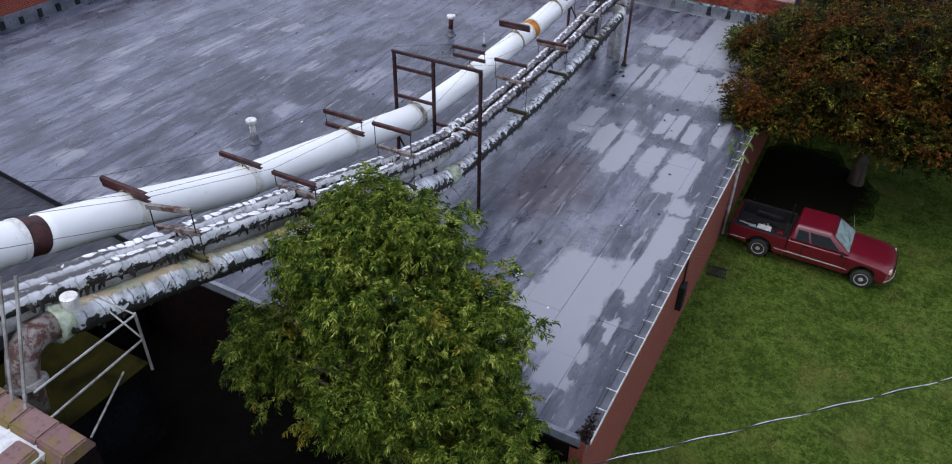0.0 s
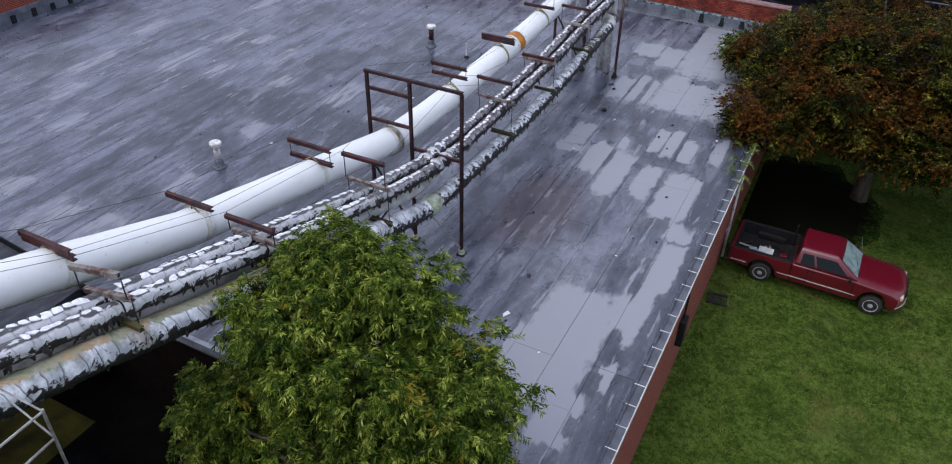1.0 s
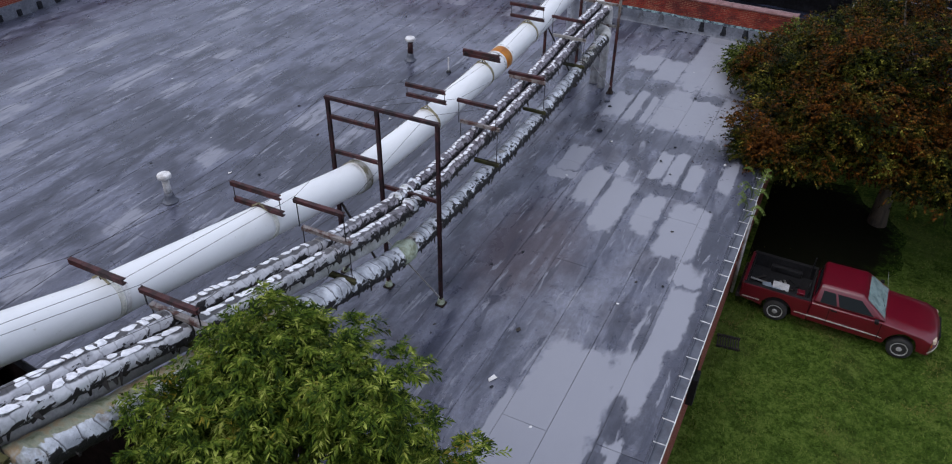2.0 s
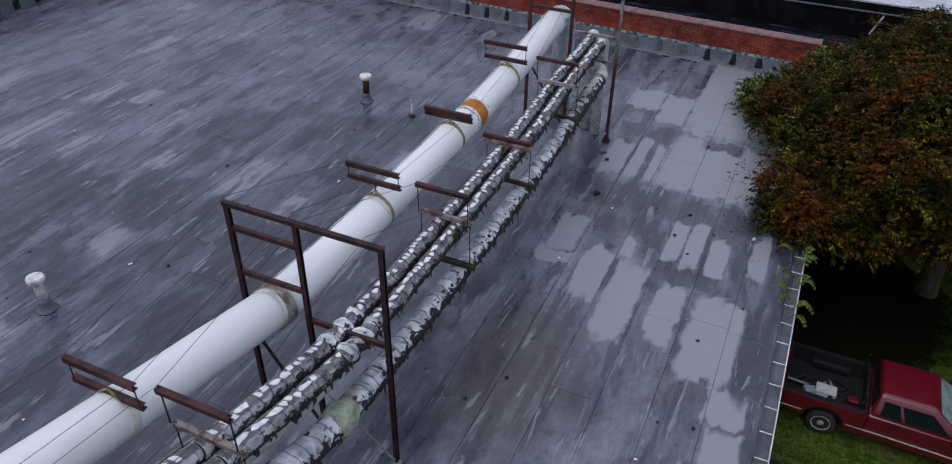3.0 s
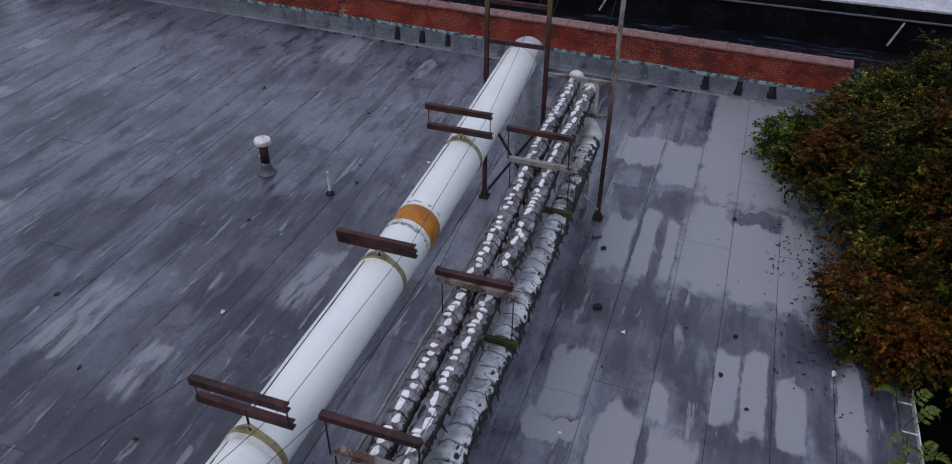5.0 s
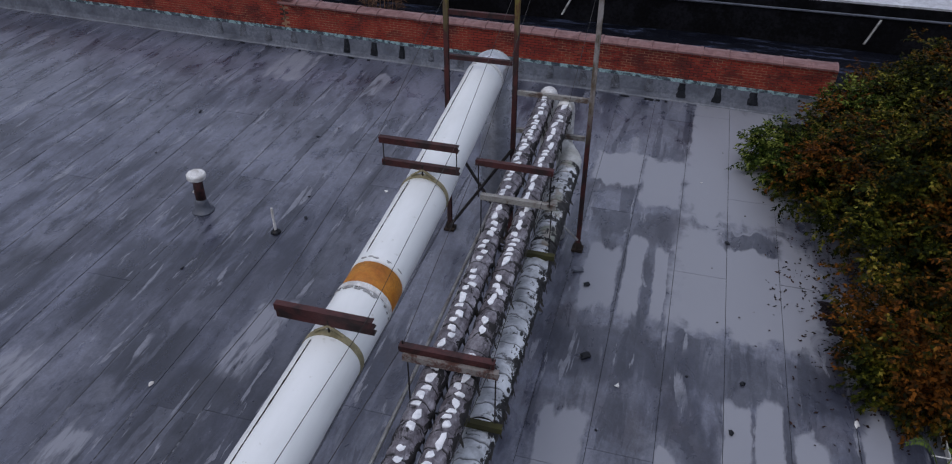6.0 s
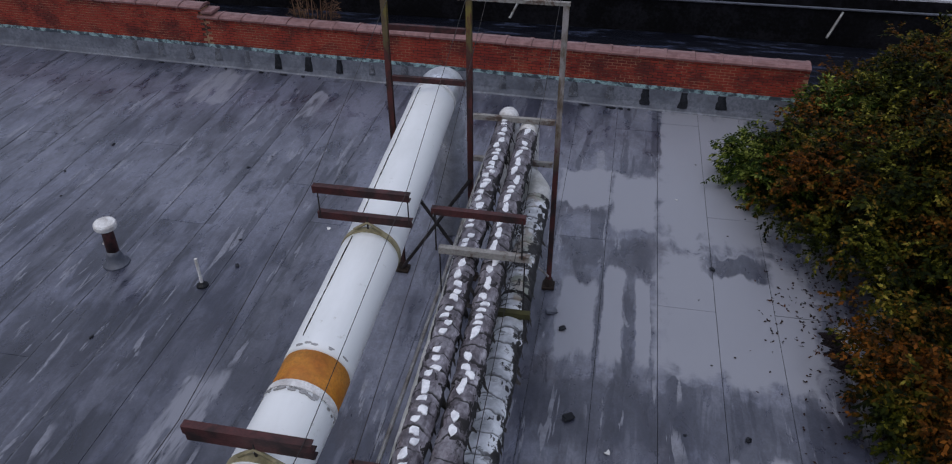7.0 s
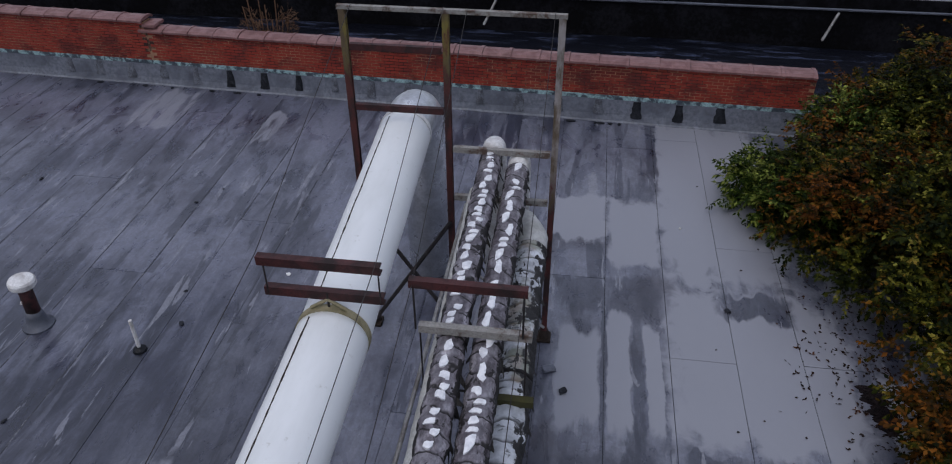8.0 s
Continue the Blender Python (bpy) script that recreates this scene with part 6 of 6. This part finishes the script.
# ---- trees and plants ----
def leaves(centres, spread, count, size, width, droop, seed, outward=0.6, hub=None, dome=0.0):
    """Many small folded leaves scattered about the clump centres. Returns vertices and faces."""
    rng = np.random.default_rng(seed)
    idx = rng.integers(0, len(centres), count)
    c = np.array(centres)[idx]
    sp = np.array(spread)[idx][:, None] if np.ndim(spread) else spread
    off = rng.normal(0, 1, (count, 3))
    off /= np.linalg.norm(off, axis=1)[:, None] + 1e-6
    if dome:
        off[:, 2] = np.where(rng.random(count) < 0.88, np.abs(off[:, 2]), off[:, 2]) * dome
        off *= (1.0 - 0.45 * rng.random((count, 1)) ** 2) * sp
    else:
        off *= (rng.random((count, 1)) ** 0.45) * sp
    p = c + off
    hubv = np.array(hub) if hub is not None else c.mean(0)
    out = p - hubv
    out /= np.linalg.norm(out, axis=1)[:, None] + 1e-6
    d = rng.normal(0, 1, (count, 3)) * 0.65 + out * outward + np.array([0, 0, -droop])
    d /= np.linalg.norm(d, axis=1)[:, None]
    up = rng.normal(0, 0.5, (count, 3)) + np.array([0, 0, 1.0]) + out * 0.5
    s = np.cross(d, up)
    s /= np.linalg.norm(s, axis=1)[:, None] + 1e-6
    n = np.cross(s, d)
    L = size * rng.uniform(0.6, 1.3, (count, 1))
    w = width * rng.uniform(0.7, 1.2, (count, 1))
    a = p
    m1 = p + d * L * 0.45 + s * w - n * w * 0.35
    m2 = p + d * L * 0.45 - s * w - n * w * 0.35
    e = p + d * L - np.array([0, 0, 1.0]) * L * 0.18 * droop
    V = np.stack([a, m1, e, m2], 1).reshape(-1, 3)
    base = np.arange(count)[:, None] * 4
    Fc = np.concatenate([base + np.array([0, 1, 2]), base + np.array([0, 2, 3])], 0)
    return V, Fc


def sprays(centres, hub, shoots, length, per, size, width, droop, lift, seed):
    """Leafy shoots: from each clump centre some shoots grow outwards and sag, with leaves in pairs."""
    rng = np.random.default_rng(seed)
    C = np.repeat(np.array(centres), shoots, 0)
    n = len(C)
    out = C - np.repeat(np.array(hub), shoots, 0)
    out /= np.linalg.norm(out, axis=1)[:, None] + 1e-6
    d = out * 0.75 + rng.normal(0, 0.55, (n, 3)) + np.array([0, 0, lift])
    d /= np.linalg.norm(d, axis=1)[:, None]
    L = length * rng.uniform(0.5, 1.35, (n, 1))
    C = C + rng.normal(0, 0.10 * length, (n, 3))
    s = (np.linspace(0.03, 1.0, per) ** 0.6)[None, :, None]
    down = np.array([0, 0, -1.0])
    p = C[:, None] + d[:, None] * L[:, None] * s + down * droop * L[:, None] * s ** 2
    tan = d[:, None] + down * 2 * droop * s
    tan /= np.linalg.norm(tan, axis=2)[:, :, None]
    side = np.cross(tan, np.array([0, 0, 1.0]))
    side /= np.linalg.norm(side, axis=2)[:, :, None] + 1e-6
    sign = np.where(np.arange(per) % 2, 1.0, -1.0)[None, :, None]
    dirs = tan * 0.75 + side * sign * 0.75 + rng.normal(0, 0.30, p.shape) + down * 0.22
    dirs /= np.linalg.norm(dirs, axis=2)[:, :, None]
    p, dirs = p.reshape(-1, 3), dirs.reshape(-1, 3)
    m = len(p)
    up = np.array([0, 0, 1.0]) + rng.normal(0, 0.45, (m, 3))
    w = np.cross(dirs, up)
    w /= np.linalg.norm(w, axis=1)[:, None] + 1e-6
    nn = np.cross(w, dirs)
    l = size * rng.uniform(0.6, 1.25, (m, 1))
    b = width * rng.uniform(0.7, 1.2, (m, 1))
    V = np.stack([p, p + dirs * l * 0.45 + w * b - nn * b * 0.3, p + dirs * l + down * l * 0.15, p + dirs * l * 0.45 - w * b - nn * b * 0.3], 1).reshape(-1, 3)
    base = np.arange(m)[:, None] * 4
    return V, np.concatenate([base + np.array([0, 1, 2]), base + np.array([0, 2, 3])], 0)


def mesh_np(name, V, Fc, mat, parent=None):
    me = bpy.data.meshes.new(name)
    me.vertices.add(len(V))
    me.vertices.foreach_set("co", V.astype(np.float32).ravel())
    me.loops.add(Fc.size)
    me.loops.foreach_set("vertex_index", Fc.astype(np.int32).ravel())
    me.polygons.add(len(Fc))
    me.polygons.foreach_set("loop_start", np.arange(0, Fc.size, Fc.shape[1], dtype=np.int32))
    me.update(calc_edges=True)
    me.validate()
    me.materials.append(mat)
    ob = new(name, me)
    if parent:
        ob.parent = parent
    return ob


def in_lobes(lobes, n, seed, shell=0.55, gap=-0.22):
    """Clump centres in the outer part of a group of ellipsoids."""
    rnd = random.Random(seed)
    vol = [(l[3] * l[4] * l[5]) ** 0.6 for l in lobes]
    out = []
    while len(out) < n:
        l = rnd.choices(lobes, vol)[0]
        v = Vector((rnd.gauss(0, 1), rnd.gauss(0, 1), rnd.gauss(0, 1))).normalized() * (shell + (1 - shell) * rnd.random())
        p = Vector((l[0] + v.x * l[3], l[1] + v.y * l[4], l[2] + v.z * l[5]))
        if noise.noise(p * 0.9 + Vector((seed, 0, 0))) > gap:
            out.append(p)
    return out


def tree(name, label, foot, fork, lobes, clumps, gap, shoots, length, per, size, width, droop, lift, mat, seed, trunk_r, shell, lump=0.0, each=1):
    t = thing(name, label, "tree", foot)
    rnd = random.Random(seed)
    f0 = Vector(foot)
    fork = Vector(fork)
    pts = [Vector((0, 0, -0.15))] + [(fork - f0) * k + Vector((rnd.uniform(-0.06, 0.06), rnd.uniform(-0.06, 0.06), 0)) for k in (0.3, 0.65, 1.0)]
    part("trunk", tube(pts, [trunk_r * 1.25, trunk_r, trunk_r * 0.85, trunk_r * 0.7], 12, wobble=lambda p, i, k: 0.12 * trunk_r * noise.noise(p * 5)), BARK, t, smooth=True)
    centres = in_lobes(lobes, clumps, seed, shell, gap)
    limbs = rnd.sample(centres, min(len(centres), 46))
    for c in limbs:
        a, b = fork - f0, c - f0
        m1 = a.lerp(b, 0.35) + Vector((rnd.uniform(-0.2, 0.2), rnd.uniform(-0.2, 0.2), 0.25 + 0.1 * (b - a).length))
        m2 = a.lerp(b, 0.75) + Vector((0, 0, 0.15))
        start = a - (a - pts[2]) * rnd.random() * 0.6
        part("limb", tube(through_points([tuple(start), tuple(m1), tuple(m2), tuple(b)], 4), [trunk_r * 0.42 * (1 - i / 13.5) for i in range(13)], 6), BARK, t, smooth=True)
    hub = (sum((c for c in centres), Vector()) / len(centres)) - Vector((0, 0, 0.8))
    bases, hubs = [], []
    for c in centres:
        big = lump * rnd.uniform(0.65, 1.25)
        for _ in range(each):
            v = Vector((rnd.gauss(0, 1), rnd.gauss(0, 1), abs(rnd.gauss(0, 0.8)) - 0.25)).normalized() * big
            bases.append(tuple(c + Vector((v.x, v.y, v.z * 0.7)) - f0))
            hubs.append(tuple(c.lerp(hub, 0.0 if lump else 1.0) - Vector((0, 0, 0.25 * lump)) - f0))
    V, Fc = sprays(bases, hubs, shoots, length, per, size, width, droop, lift, seed)
    mesh_np("crown", V, Fc, mat, t)
    return t


WILLOW_LOBES = [(-3.3, -1.25, 3.5, 1.55, 1.25, 1.35), (-4.0, -0.7, 4.1, 0.75, 0.7, 0.75), (-2.75, -0.55, 4.1, 0.80, 0.65, 0.7), (-2.1, -1.2, 3.0, 1.0, 0.95, 1.35), (-1.6, -1.7, 1.7, 1.0, 0.95, 1.2),
                (-5.15, -2.1, 1.85, 1.0, 0.85, 0.95), (-4.2, -1.5, 3.5, 0.85, 0.8, 0.9), (-3.35, -2.35, 1.85, 1.35, 0.95, 1.15), (-6.15, -2.35, 1.7, 0.6, 0.5, 0.4)]
tree("alley_tree", "leafy green alley tree with narrow drooping leaves", (-2.9, -2.4, GROUND_Z + 0.05), (-2.9, -2.3, 0.9), WILLOW_LOBES, 345, -0.10, 7, 0.33, 19, 0.098, 0.0125, 0.45, 0.40, WILLOW, 5, 0.14, 0.55, 0.36, 6)
UNDER_LOBES = [(-1.9, -2.6, 0.3, 1.5, 1.2, 1.2), (-1.1, -2.2, -0.6, 1.0, 1.0, 1.0), (-2.9, -3.0, -0.6, 1.1, 0.9, 1.0), (-1.1, -0.75, -0.75, 0.8, 0.45, 0.5), (-0.45, -0.55, -1.0, 0.5, 0.35, 0.4)]
tree("understorey_tree", "sparse young tree with yellowing leaves in the alley", (-2.0, -2.9, GROUND_Z + 0.05), (-2.0, -2.7, -1.2), UNDER_LOBES, 84, -0.1, 5, 0.34, 14, 0.12, 0.012, 0.40, 0.30, WILLOW, 6, 0.07, 0.5, 0.40, 4)
MAPLE_LOBES = [(3.9, 18.6, 1.0, 4.0, 3.6, 2.3), (0.9, 19.4, 1.1, 1.5, 1.6, 1.3), (2.0, 16.4, 1.0, 1.7, 1.4, 1.1), (5.4, 16.0, 1.1, 2.1, 1.7, 1.3), (8.2, 18.5, 1.2, 2.8, 3.0, 2.3), (3.6, 21.5, 1.3, 3.4, 2.2, 2.2), (0.4, 17.6, 0.7, 1.0, 1.1, 0.8), (-0.2, 18.8, 0.8, 0.7, 0.9, 0.5), (-0.15, 17.4, 0.7, 0.6, 0.9, 0.5),
               (-0.15, 16.3, 0.65, 0.6, 0.8, 0.4), (-0.05, 15.5, 0.5, 0.6, 0.6, 0.35), (0.0, 15.2, 0.25, 0.45, 0.4, 0.22), (-0.4, 16.0, 0.35, 0.5, 0.5, 0.3), (0.6, 14.8, 0.2, 0.7, 0.5, 0.4), (-0.3, 20.8, 0.75, 1.1, 0.9, 0.6), (-0.5, 19.9, 0.6, 0.9, 0.8, 0.55), (0.7, 22.2, 1.0, 0.9, 0.9, 0.7), (0.45, 23.2, 0.95, 0.7, 0.6, 0.6), (1.7, 22.9, 1.5, 1.0, 0.8, 0.8), (1.5, 15.0, 0.3, 0.8, 0.5, 0.4), (3.2, 15.2, 0.2, 1.2, 0.6, 0.5)]
tree("autumn_tree", "broad tree turning from green to rust-orange beside the building", (3.6, 18.6, GROUND_Z + 0.0), (3.6, 18.6, -1.2), MAPLE_LOBES, 600, -0.10, 6, 0.40, 14, 0.078, 0.026, 0.30, 0.25, AUTUMN, 8, 0.26, 0.7, 0.62, 12)
HEDGE_LOBES = [(-1.95, 20.9, 0.35, 0.6, 0.5, 0.28), (-1.5, 20.7, 0.45, 0.9, 0.7, 0.40), (-1.4, 21.4, 0.4, 0.6, 0.6, 0.35), (-0.85, 20.9, 0.62, 0.7, 0.6, 0.4), (-0.1, 22.3, 0.9, 0.6, 0.6, 0.4)]
tree("leaning_tree", "fresh green tree leaning over the roof edge", (0.9, 21.6, GROUND_Z), (0.5, 21.2, -0.6), HEDGE_LOBES, 58, -0.2, 7, 0.46, 16, 0.10, 0.022, 0.25, 0.2, HEDGE, 13, 0.12, 0.5, 0.32, 5)

# plants on the eave and on the parapet
fern = thing("eave_plant", "pale green fern-like plant rooted in the gutter", "plant", (-0.05, 13.2, -0.04))
vs, fs = [], []
for i in range(13):
    y = -1.35 + 0.17 * i + random.uniform(-0.05, 0.05)
    a = random.choice((math.pi, 0.0)) + random.uniform(-1.1, 1.1)
    l, up_ = random.uniform(0.35, 0.6), random.uniform(0.25, 0.5)
    rib = [(math.cos(a) * l * f, y + math.sin(a) * l * f, -0.04 + up_ * math.sin(f * 2.3)) for f in (j / 9 for j in range(10))]
    part("stem", tube(rib, [0.009 * (1 - j / 11) for j in range(10)], 5), FERN, fern)
    for j in range(3, 10):
        p0 = Vector(rib[j])
        tan = (Vector(rib[j]) - Vector(rib[j - 1])).normalized()
        sd = tan.cross(Vector((0, 0, 1))).normalized()
        for sgn in (-1, 1):
            for h_ in (0.0, 0.5):
                q = p0 - tan * h_ * 0.05
                dd = (sd * sgn + tan * 0.45 - Vector((0, 0, 0.25))).normalized() * 0.15 * (1.15 - j / 11)
                n0 = len(vs)
                vs += [tuple(q), tuple(q + dd * 0.5 + tan * 0.016), tuple(q + dd), tuple(q + dd * 0.5 - tan * 0.016)]
                fs.append((n0, n0 + 1, n0 + 2, n0 + 3))
tagged(arrays("foliage", vs, fs, FERN, fern), kind="stuff")
weed = thing("dry_weed", "dry brown weed growing behind the parapet coping", "plant", (-12.2, par_y(-12.2) + 0.55, 0.22))
V, Fc = leaves([(random.uniform(-0.5, 0.6), random.uniform(-0.1, 0.1), 0.9 + random.uniform(0.0, 0.5)) for _ in range(20)], 0.22, 340, 0.17, 0.009, -0.3, 22)
mesh_np("foliage", V, Fc, DRY, weed)
for i in range(9):
    x = -0.5 + 0.13 * i
    part("stalk", tube([(x * 0.4, 0, 0.0), (x * 0.8, 0, 0.8), (x, 0.03, 1.5 + 0.3 * math.sin(i * 2.3))], 0.012, 5), DRY, weed)

# a drift of rotting leaves along the eave under the tree
bm = bmesh.new()
bmesh.ops.create_grid(bm, x_segments=28, y_segments=90, size=1.0)
for v in bm.verts:
    u, w = v.co.x, v.co.y
    wide = 0.15 + 0.12 * noise.noise((0.0, w * 4.0, 2.0)) + 0.07 * noise.noise((u * 2, w * 14.0, 5.0))
    h = max(0.0, 1.0 - abs(u) ** 3) * max(0.0, 1.0 - abs(w) ** 4)
    v.co = Vector((-1.12 + u * wide - 0.05 * w, 16.5 + w * 0.42, -0.006 + h * (0.030 + 0.035 * noise.noise((u * 5, w * 16, 1.0)))))
drift = part("leaf_drift", bm, LITTER_ROOF)
tagged(drift, "dark drift of rotting leaves along the eave", "leaf litter")

heap_rng = np.random.default_rng(12)
heap_at = np.stack([heap_rng.normal(-0.06, 0.07, 260), np.abs(heap_rng.normal(0.05, 0.28, 260)), heap_rng.uniform(-0.02, 0.07, 260)], 1)
V, Fc = leaves([tuple(q) for q in heap_at], 0.02, 260, 0.075, 0.024, 0.2, 33, outward=0.1)
tagged(mesh_np("leaf_heap", V, Fc, FALLEN), "dark red-brown leaves caught at the end of the gutter", "fallen leaves", kind="stuff")

# fallen leaves and grit on the roof
rng = np.random.default_rng(4)
n = 1150
x = -0.55 - np.abs(rng.normal(0, 0.62, n))
y = 17.0 + rng.normal(0, 1.4, n)
x = np.concatenate([x, rng.normal(-0.42, 0.14, 220)])
y = np.concatenate([y, rng.normal(15.1, 0.55, 220)])
ok = (y < 22.4) & (x > -3.4) & (x < -0.14)
pts = np.stack([x[ok], y[ok], np.full(ok.sum(), 0.018)], 1)
V, Fc = leaves([tuple(p) for p in pts], 0.004, int(ok.sum()), 0.06, 0.017, 0.0, 31, outward=0.0)
V[:, 2] = 0.006 + np.abs(V[:, 2] - 0.018) * 0.25
tagged(mesh_np("fallen_leaves", V, Fc, FALLEN), "dark fallen leaves scattered on the roof by the tree", "fallen leaves", kind="stuff")
chip_rnd = random.Random(17)
for i in range(54):
    if i < 30:
        cx, cy = chip_rnd.uniform(-5.2, -0.6), chip_rnd.uniform(2.0, 22.0)
    else:
        cx, cy = chip_rnd.uniform(-19.0, -8.2), chip_rnd.uniform(2.0, 22.0)
    s = chip_rnd.uniform(0.018, 0.05)
    bm = bmesh.new()
    bmesh.ops.create_icosphere(bm, subdivisions=1, radius=1.0)
    for v in bm.verts:
        v.co = Vector((v.co.x * s * chip_rnd.uniform(0.3, 1.5), v.co.y * s * chip_rnd.uniform(0.3, 1.9), v.co.z * s * 0.35))
    mat = (TAR, FELT, WHITE_METAL, TAR)[i % 4]
    ob = part("debris_chip", bm, mat)
    ob.location = (cx, cy, s * 0.30)
    tagged(ob, "small pale chip of debris on the roof" if mat is WHITE_METAL else "small dark lump of debris on the roof", "debris", group="debris on the roof")
for cx, cy, s in ((-4.85, 14.55, 0.075), (-5.30, 16.60, 0.085), (-5.1, 16.25, 0.055)):
    bm = box((-s, -s * 0.7, 0), (s, s * 0.7, s * 0.8), bevel=0.02)
    for v in bm.verts:
        v.co += Vector((0.02 * noise.noise(v.co * 30), 0.02 * noise.noise(v.co * 33), 0.0))
    ob = part("rubble_block", bm, TAR if s < 0.08 else FLASH)
    ob.matrix_world = pose(cx, cy, 0.004, 0, 0, 30 * cx)
    tagged(ob, "broken grey block lying on the roof", "rubble", group="rubble on the roof")
wrapper = part("wrapper", quad_panel([(-0.10, -0.03, 0), (0.10, -0.045, 0), (0.08, 0.04, 0.03), (-0.07, 0.03, 0.02)], 0.01), WHITE_METAL)
wrapper.matrix_world = pose(-3.35, 3.9, 0.006, 0, 0, 65)
tagged(wrapper, "crumpled white wrapper lying on the roof", "litter")

# grass tufts on the lawn
rng = np.random.default_rng(9)
n = 200000
gx = rng.uniform(0.15, 17.0, n)
gy = rng.uniform(-6.0, 20.0, n)
keep = ((gx - 1.7) / 2.9) ** 2 + ((gy - 17.3) / 3.5) ** 2 > 1 + 0.3 * rng.normal(0, 1, n)
gx, gy = gx[keep], gy[keep]
n = len(gx)
gz = np.array([GROUND_Z] * n)
ang = rng.uniform(0, 2 * np.pi, n)
tuft = np.sin(gx * 5.1 + 2 * np.sin(gy * 1.7)) * np.sin(gy * 4.3 + 2 * np.sin(gx * 1.3))
h = rng.uniform(0.03, 0.09, n) * (1 + 0.5 * tuft) * (1 + 0.7 * (gx < 0.5))
w = rng.uniform(0.006, 0.015, n)
lean = rng.normal(0, 0.065, (n, 2))
a = np.stack([gx - np.cos(ang) * w, gy - np.sin(ang) * w, gz - 0.02], 1)
b = np.stack([gx + np.cos(ang) * w, gy + np.sin(ang) * w, gz - 0.02], 1)
c = np.stack([gx + lean[:, 0], gy + lean[:, 1], gz + h], 1)
V = np.stack([a, b, c], 1).reshape(-1, 3)
tagged(mesh_np("grass", V, np.arange(n * 3).reshape(-1, 3), BLADES), "short blades of green lawn grass", "grass", kind="stuff")

# ---- roofing sheets, laid last ----
def clip(poly, keep):
    """Clips a polygon by the half plane where keep(point) is not negative."""
    out = []
    for i, p in enumerate(poly):
        q = poly[(i + 1) % len(poly)]
        a, b = keep(p), keep(q)
        if a >= 0:
            out.append(p)
        if (a >= 0) != (b >= 0):
            f = a / (a - b)
            out.append((p[0] + f * (q[0] - p[0]), p[1] + f * (q[1] - p[1])))
    return out


def sheet_piece(poly, top, mat, bead, w, bead_on):
    bm = bmesh.new()
    cx = sum(p[0] for p in poly) / len(poly)
    lo = [bm.verts.new((x, y, -0.0145)) for x, y in poly]
    hi = [bm.verts.new((x, y, top)) for x, y in poly]
    bm.faces.new(hi)
    n = len(poly)
    for i in range(n):
        bm.faces.new((lo[i], lo[(i + 1) % n], hi[(i + 1) % n], hi[i]))
    bmesh.ops.recalc_face_normals(bm, faces=bm.faces)
    part("roofing_sheet", bm, mat, deck)
    # the lap along the sheet's western edge, a thin bead that has picked up dirt
    long = max(range(n), key=lambda i: (poly[i][1] - poly[(i + 1) % n][1]) if poly[i][1] > poly[(i + 1) % n][1] and poly[i][0] < cx + 0.3 else 0.0)
    (xa, ya), (xb, yb) = poly[long], poly[(long + 1) % n]
    if ya - yb > 0.8 and bead_on:
        bm = bmesh.new()
        m = max(2, int((ya - yb) / 0.25))
        ring = []
        for i in range(m + 1):
            f = i / m
            x, y = xa + f * (xb - xa), ya + f * (yb - ya)
            j = 0.010 * noise.noise((x * 3, y * 3, 1.0))
            g = w * (0.7 + 0.6 * noise.noise((x * 5, y * 2, 4.0)))
            ring.append((bm.verts.new((x - 0.006 + j, y, top + 0.0005)), bm.verts.new((x + 0.006 + j, y, top + 0.005)), bm.verts.new((x + 0.008 + g + j, y, top + 0.0005))))
        for p, q in zip(ring, ring[1:]):
            bm.faces.new((p[0], q[0], q[1], p[1]))
            bm.faces.new((p[1], q[1], q[2], p[2]))
        bmesh.ops.recalc_face_normals(bm, faces=bm.faces)
        part("lap_seam", bm, bead, deck)


def lay(x_from, x_to, limits, seed, mat, w, g, bead, bead_w, bead_share):
    rnd = random.Random(seed)
    x = x_from
    while x < x_to:
        y = -3.0 - rnd.uniform(0, 4)
        while y < 33:
            l = rnd.choice((6.2, 7.5, 9.0, 10.0))
            poly = [(x + g, y + g), (x + w - g, y + g), (x + w - g, y + l - g), (x + g, y + l - g)]
            poly = [(u - 8.0, v) for u, v in poly]
            for keep in limits:
                poly = clip(poly, keep) if len(poly) > 2 else poly
            if len(poly) > 2:
                sheet_piece(poly, -0.002 + rnd.uniform(-0.003, 0.003), mat, bead, bead_w, rnd.random() < bead_share)
            y += l
        x += w


FAR = lambda p: par_y(p[0]) - 0.12 - p[1]
lay(-0.115, 8.6, [lambda p: -0.125 - p[0], lambda p: p[1] - 0.02, FAR, lambda p: p[0] + 8.0], 1, ROOF_EAST, 0.885, 0.0042, SEAM, 0.006, 0.0)
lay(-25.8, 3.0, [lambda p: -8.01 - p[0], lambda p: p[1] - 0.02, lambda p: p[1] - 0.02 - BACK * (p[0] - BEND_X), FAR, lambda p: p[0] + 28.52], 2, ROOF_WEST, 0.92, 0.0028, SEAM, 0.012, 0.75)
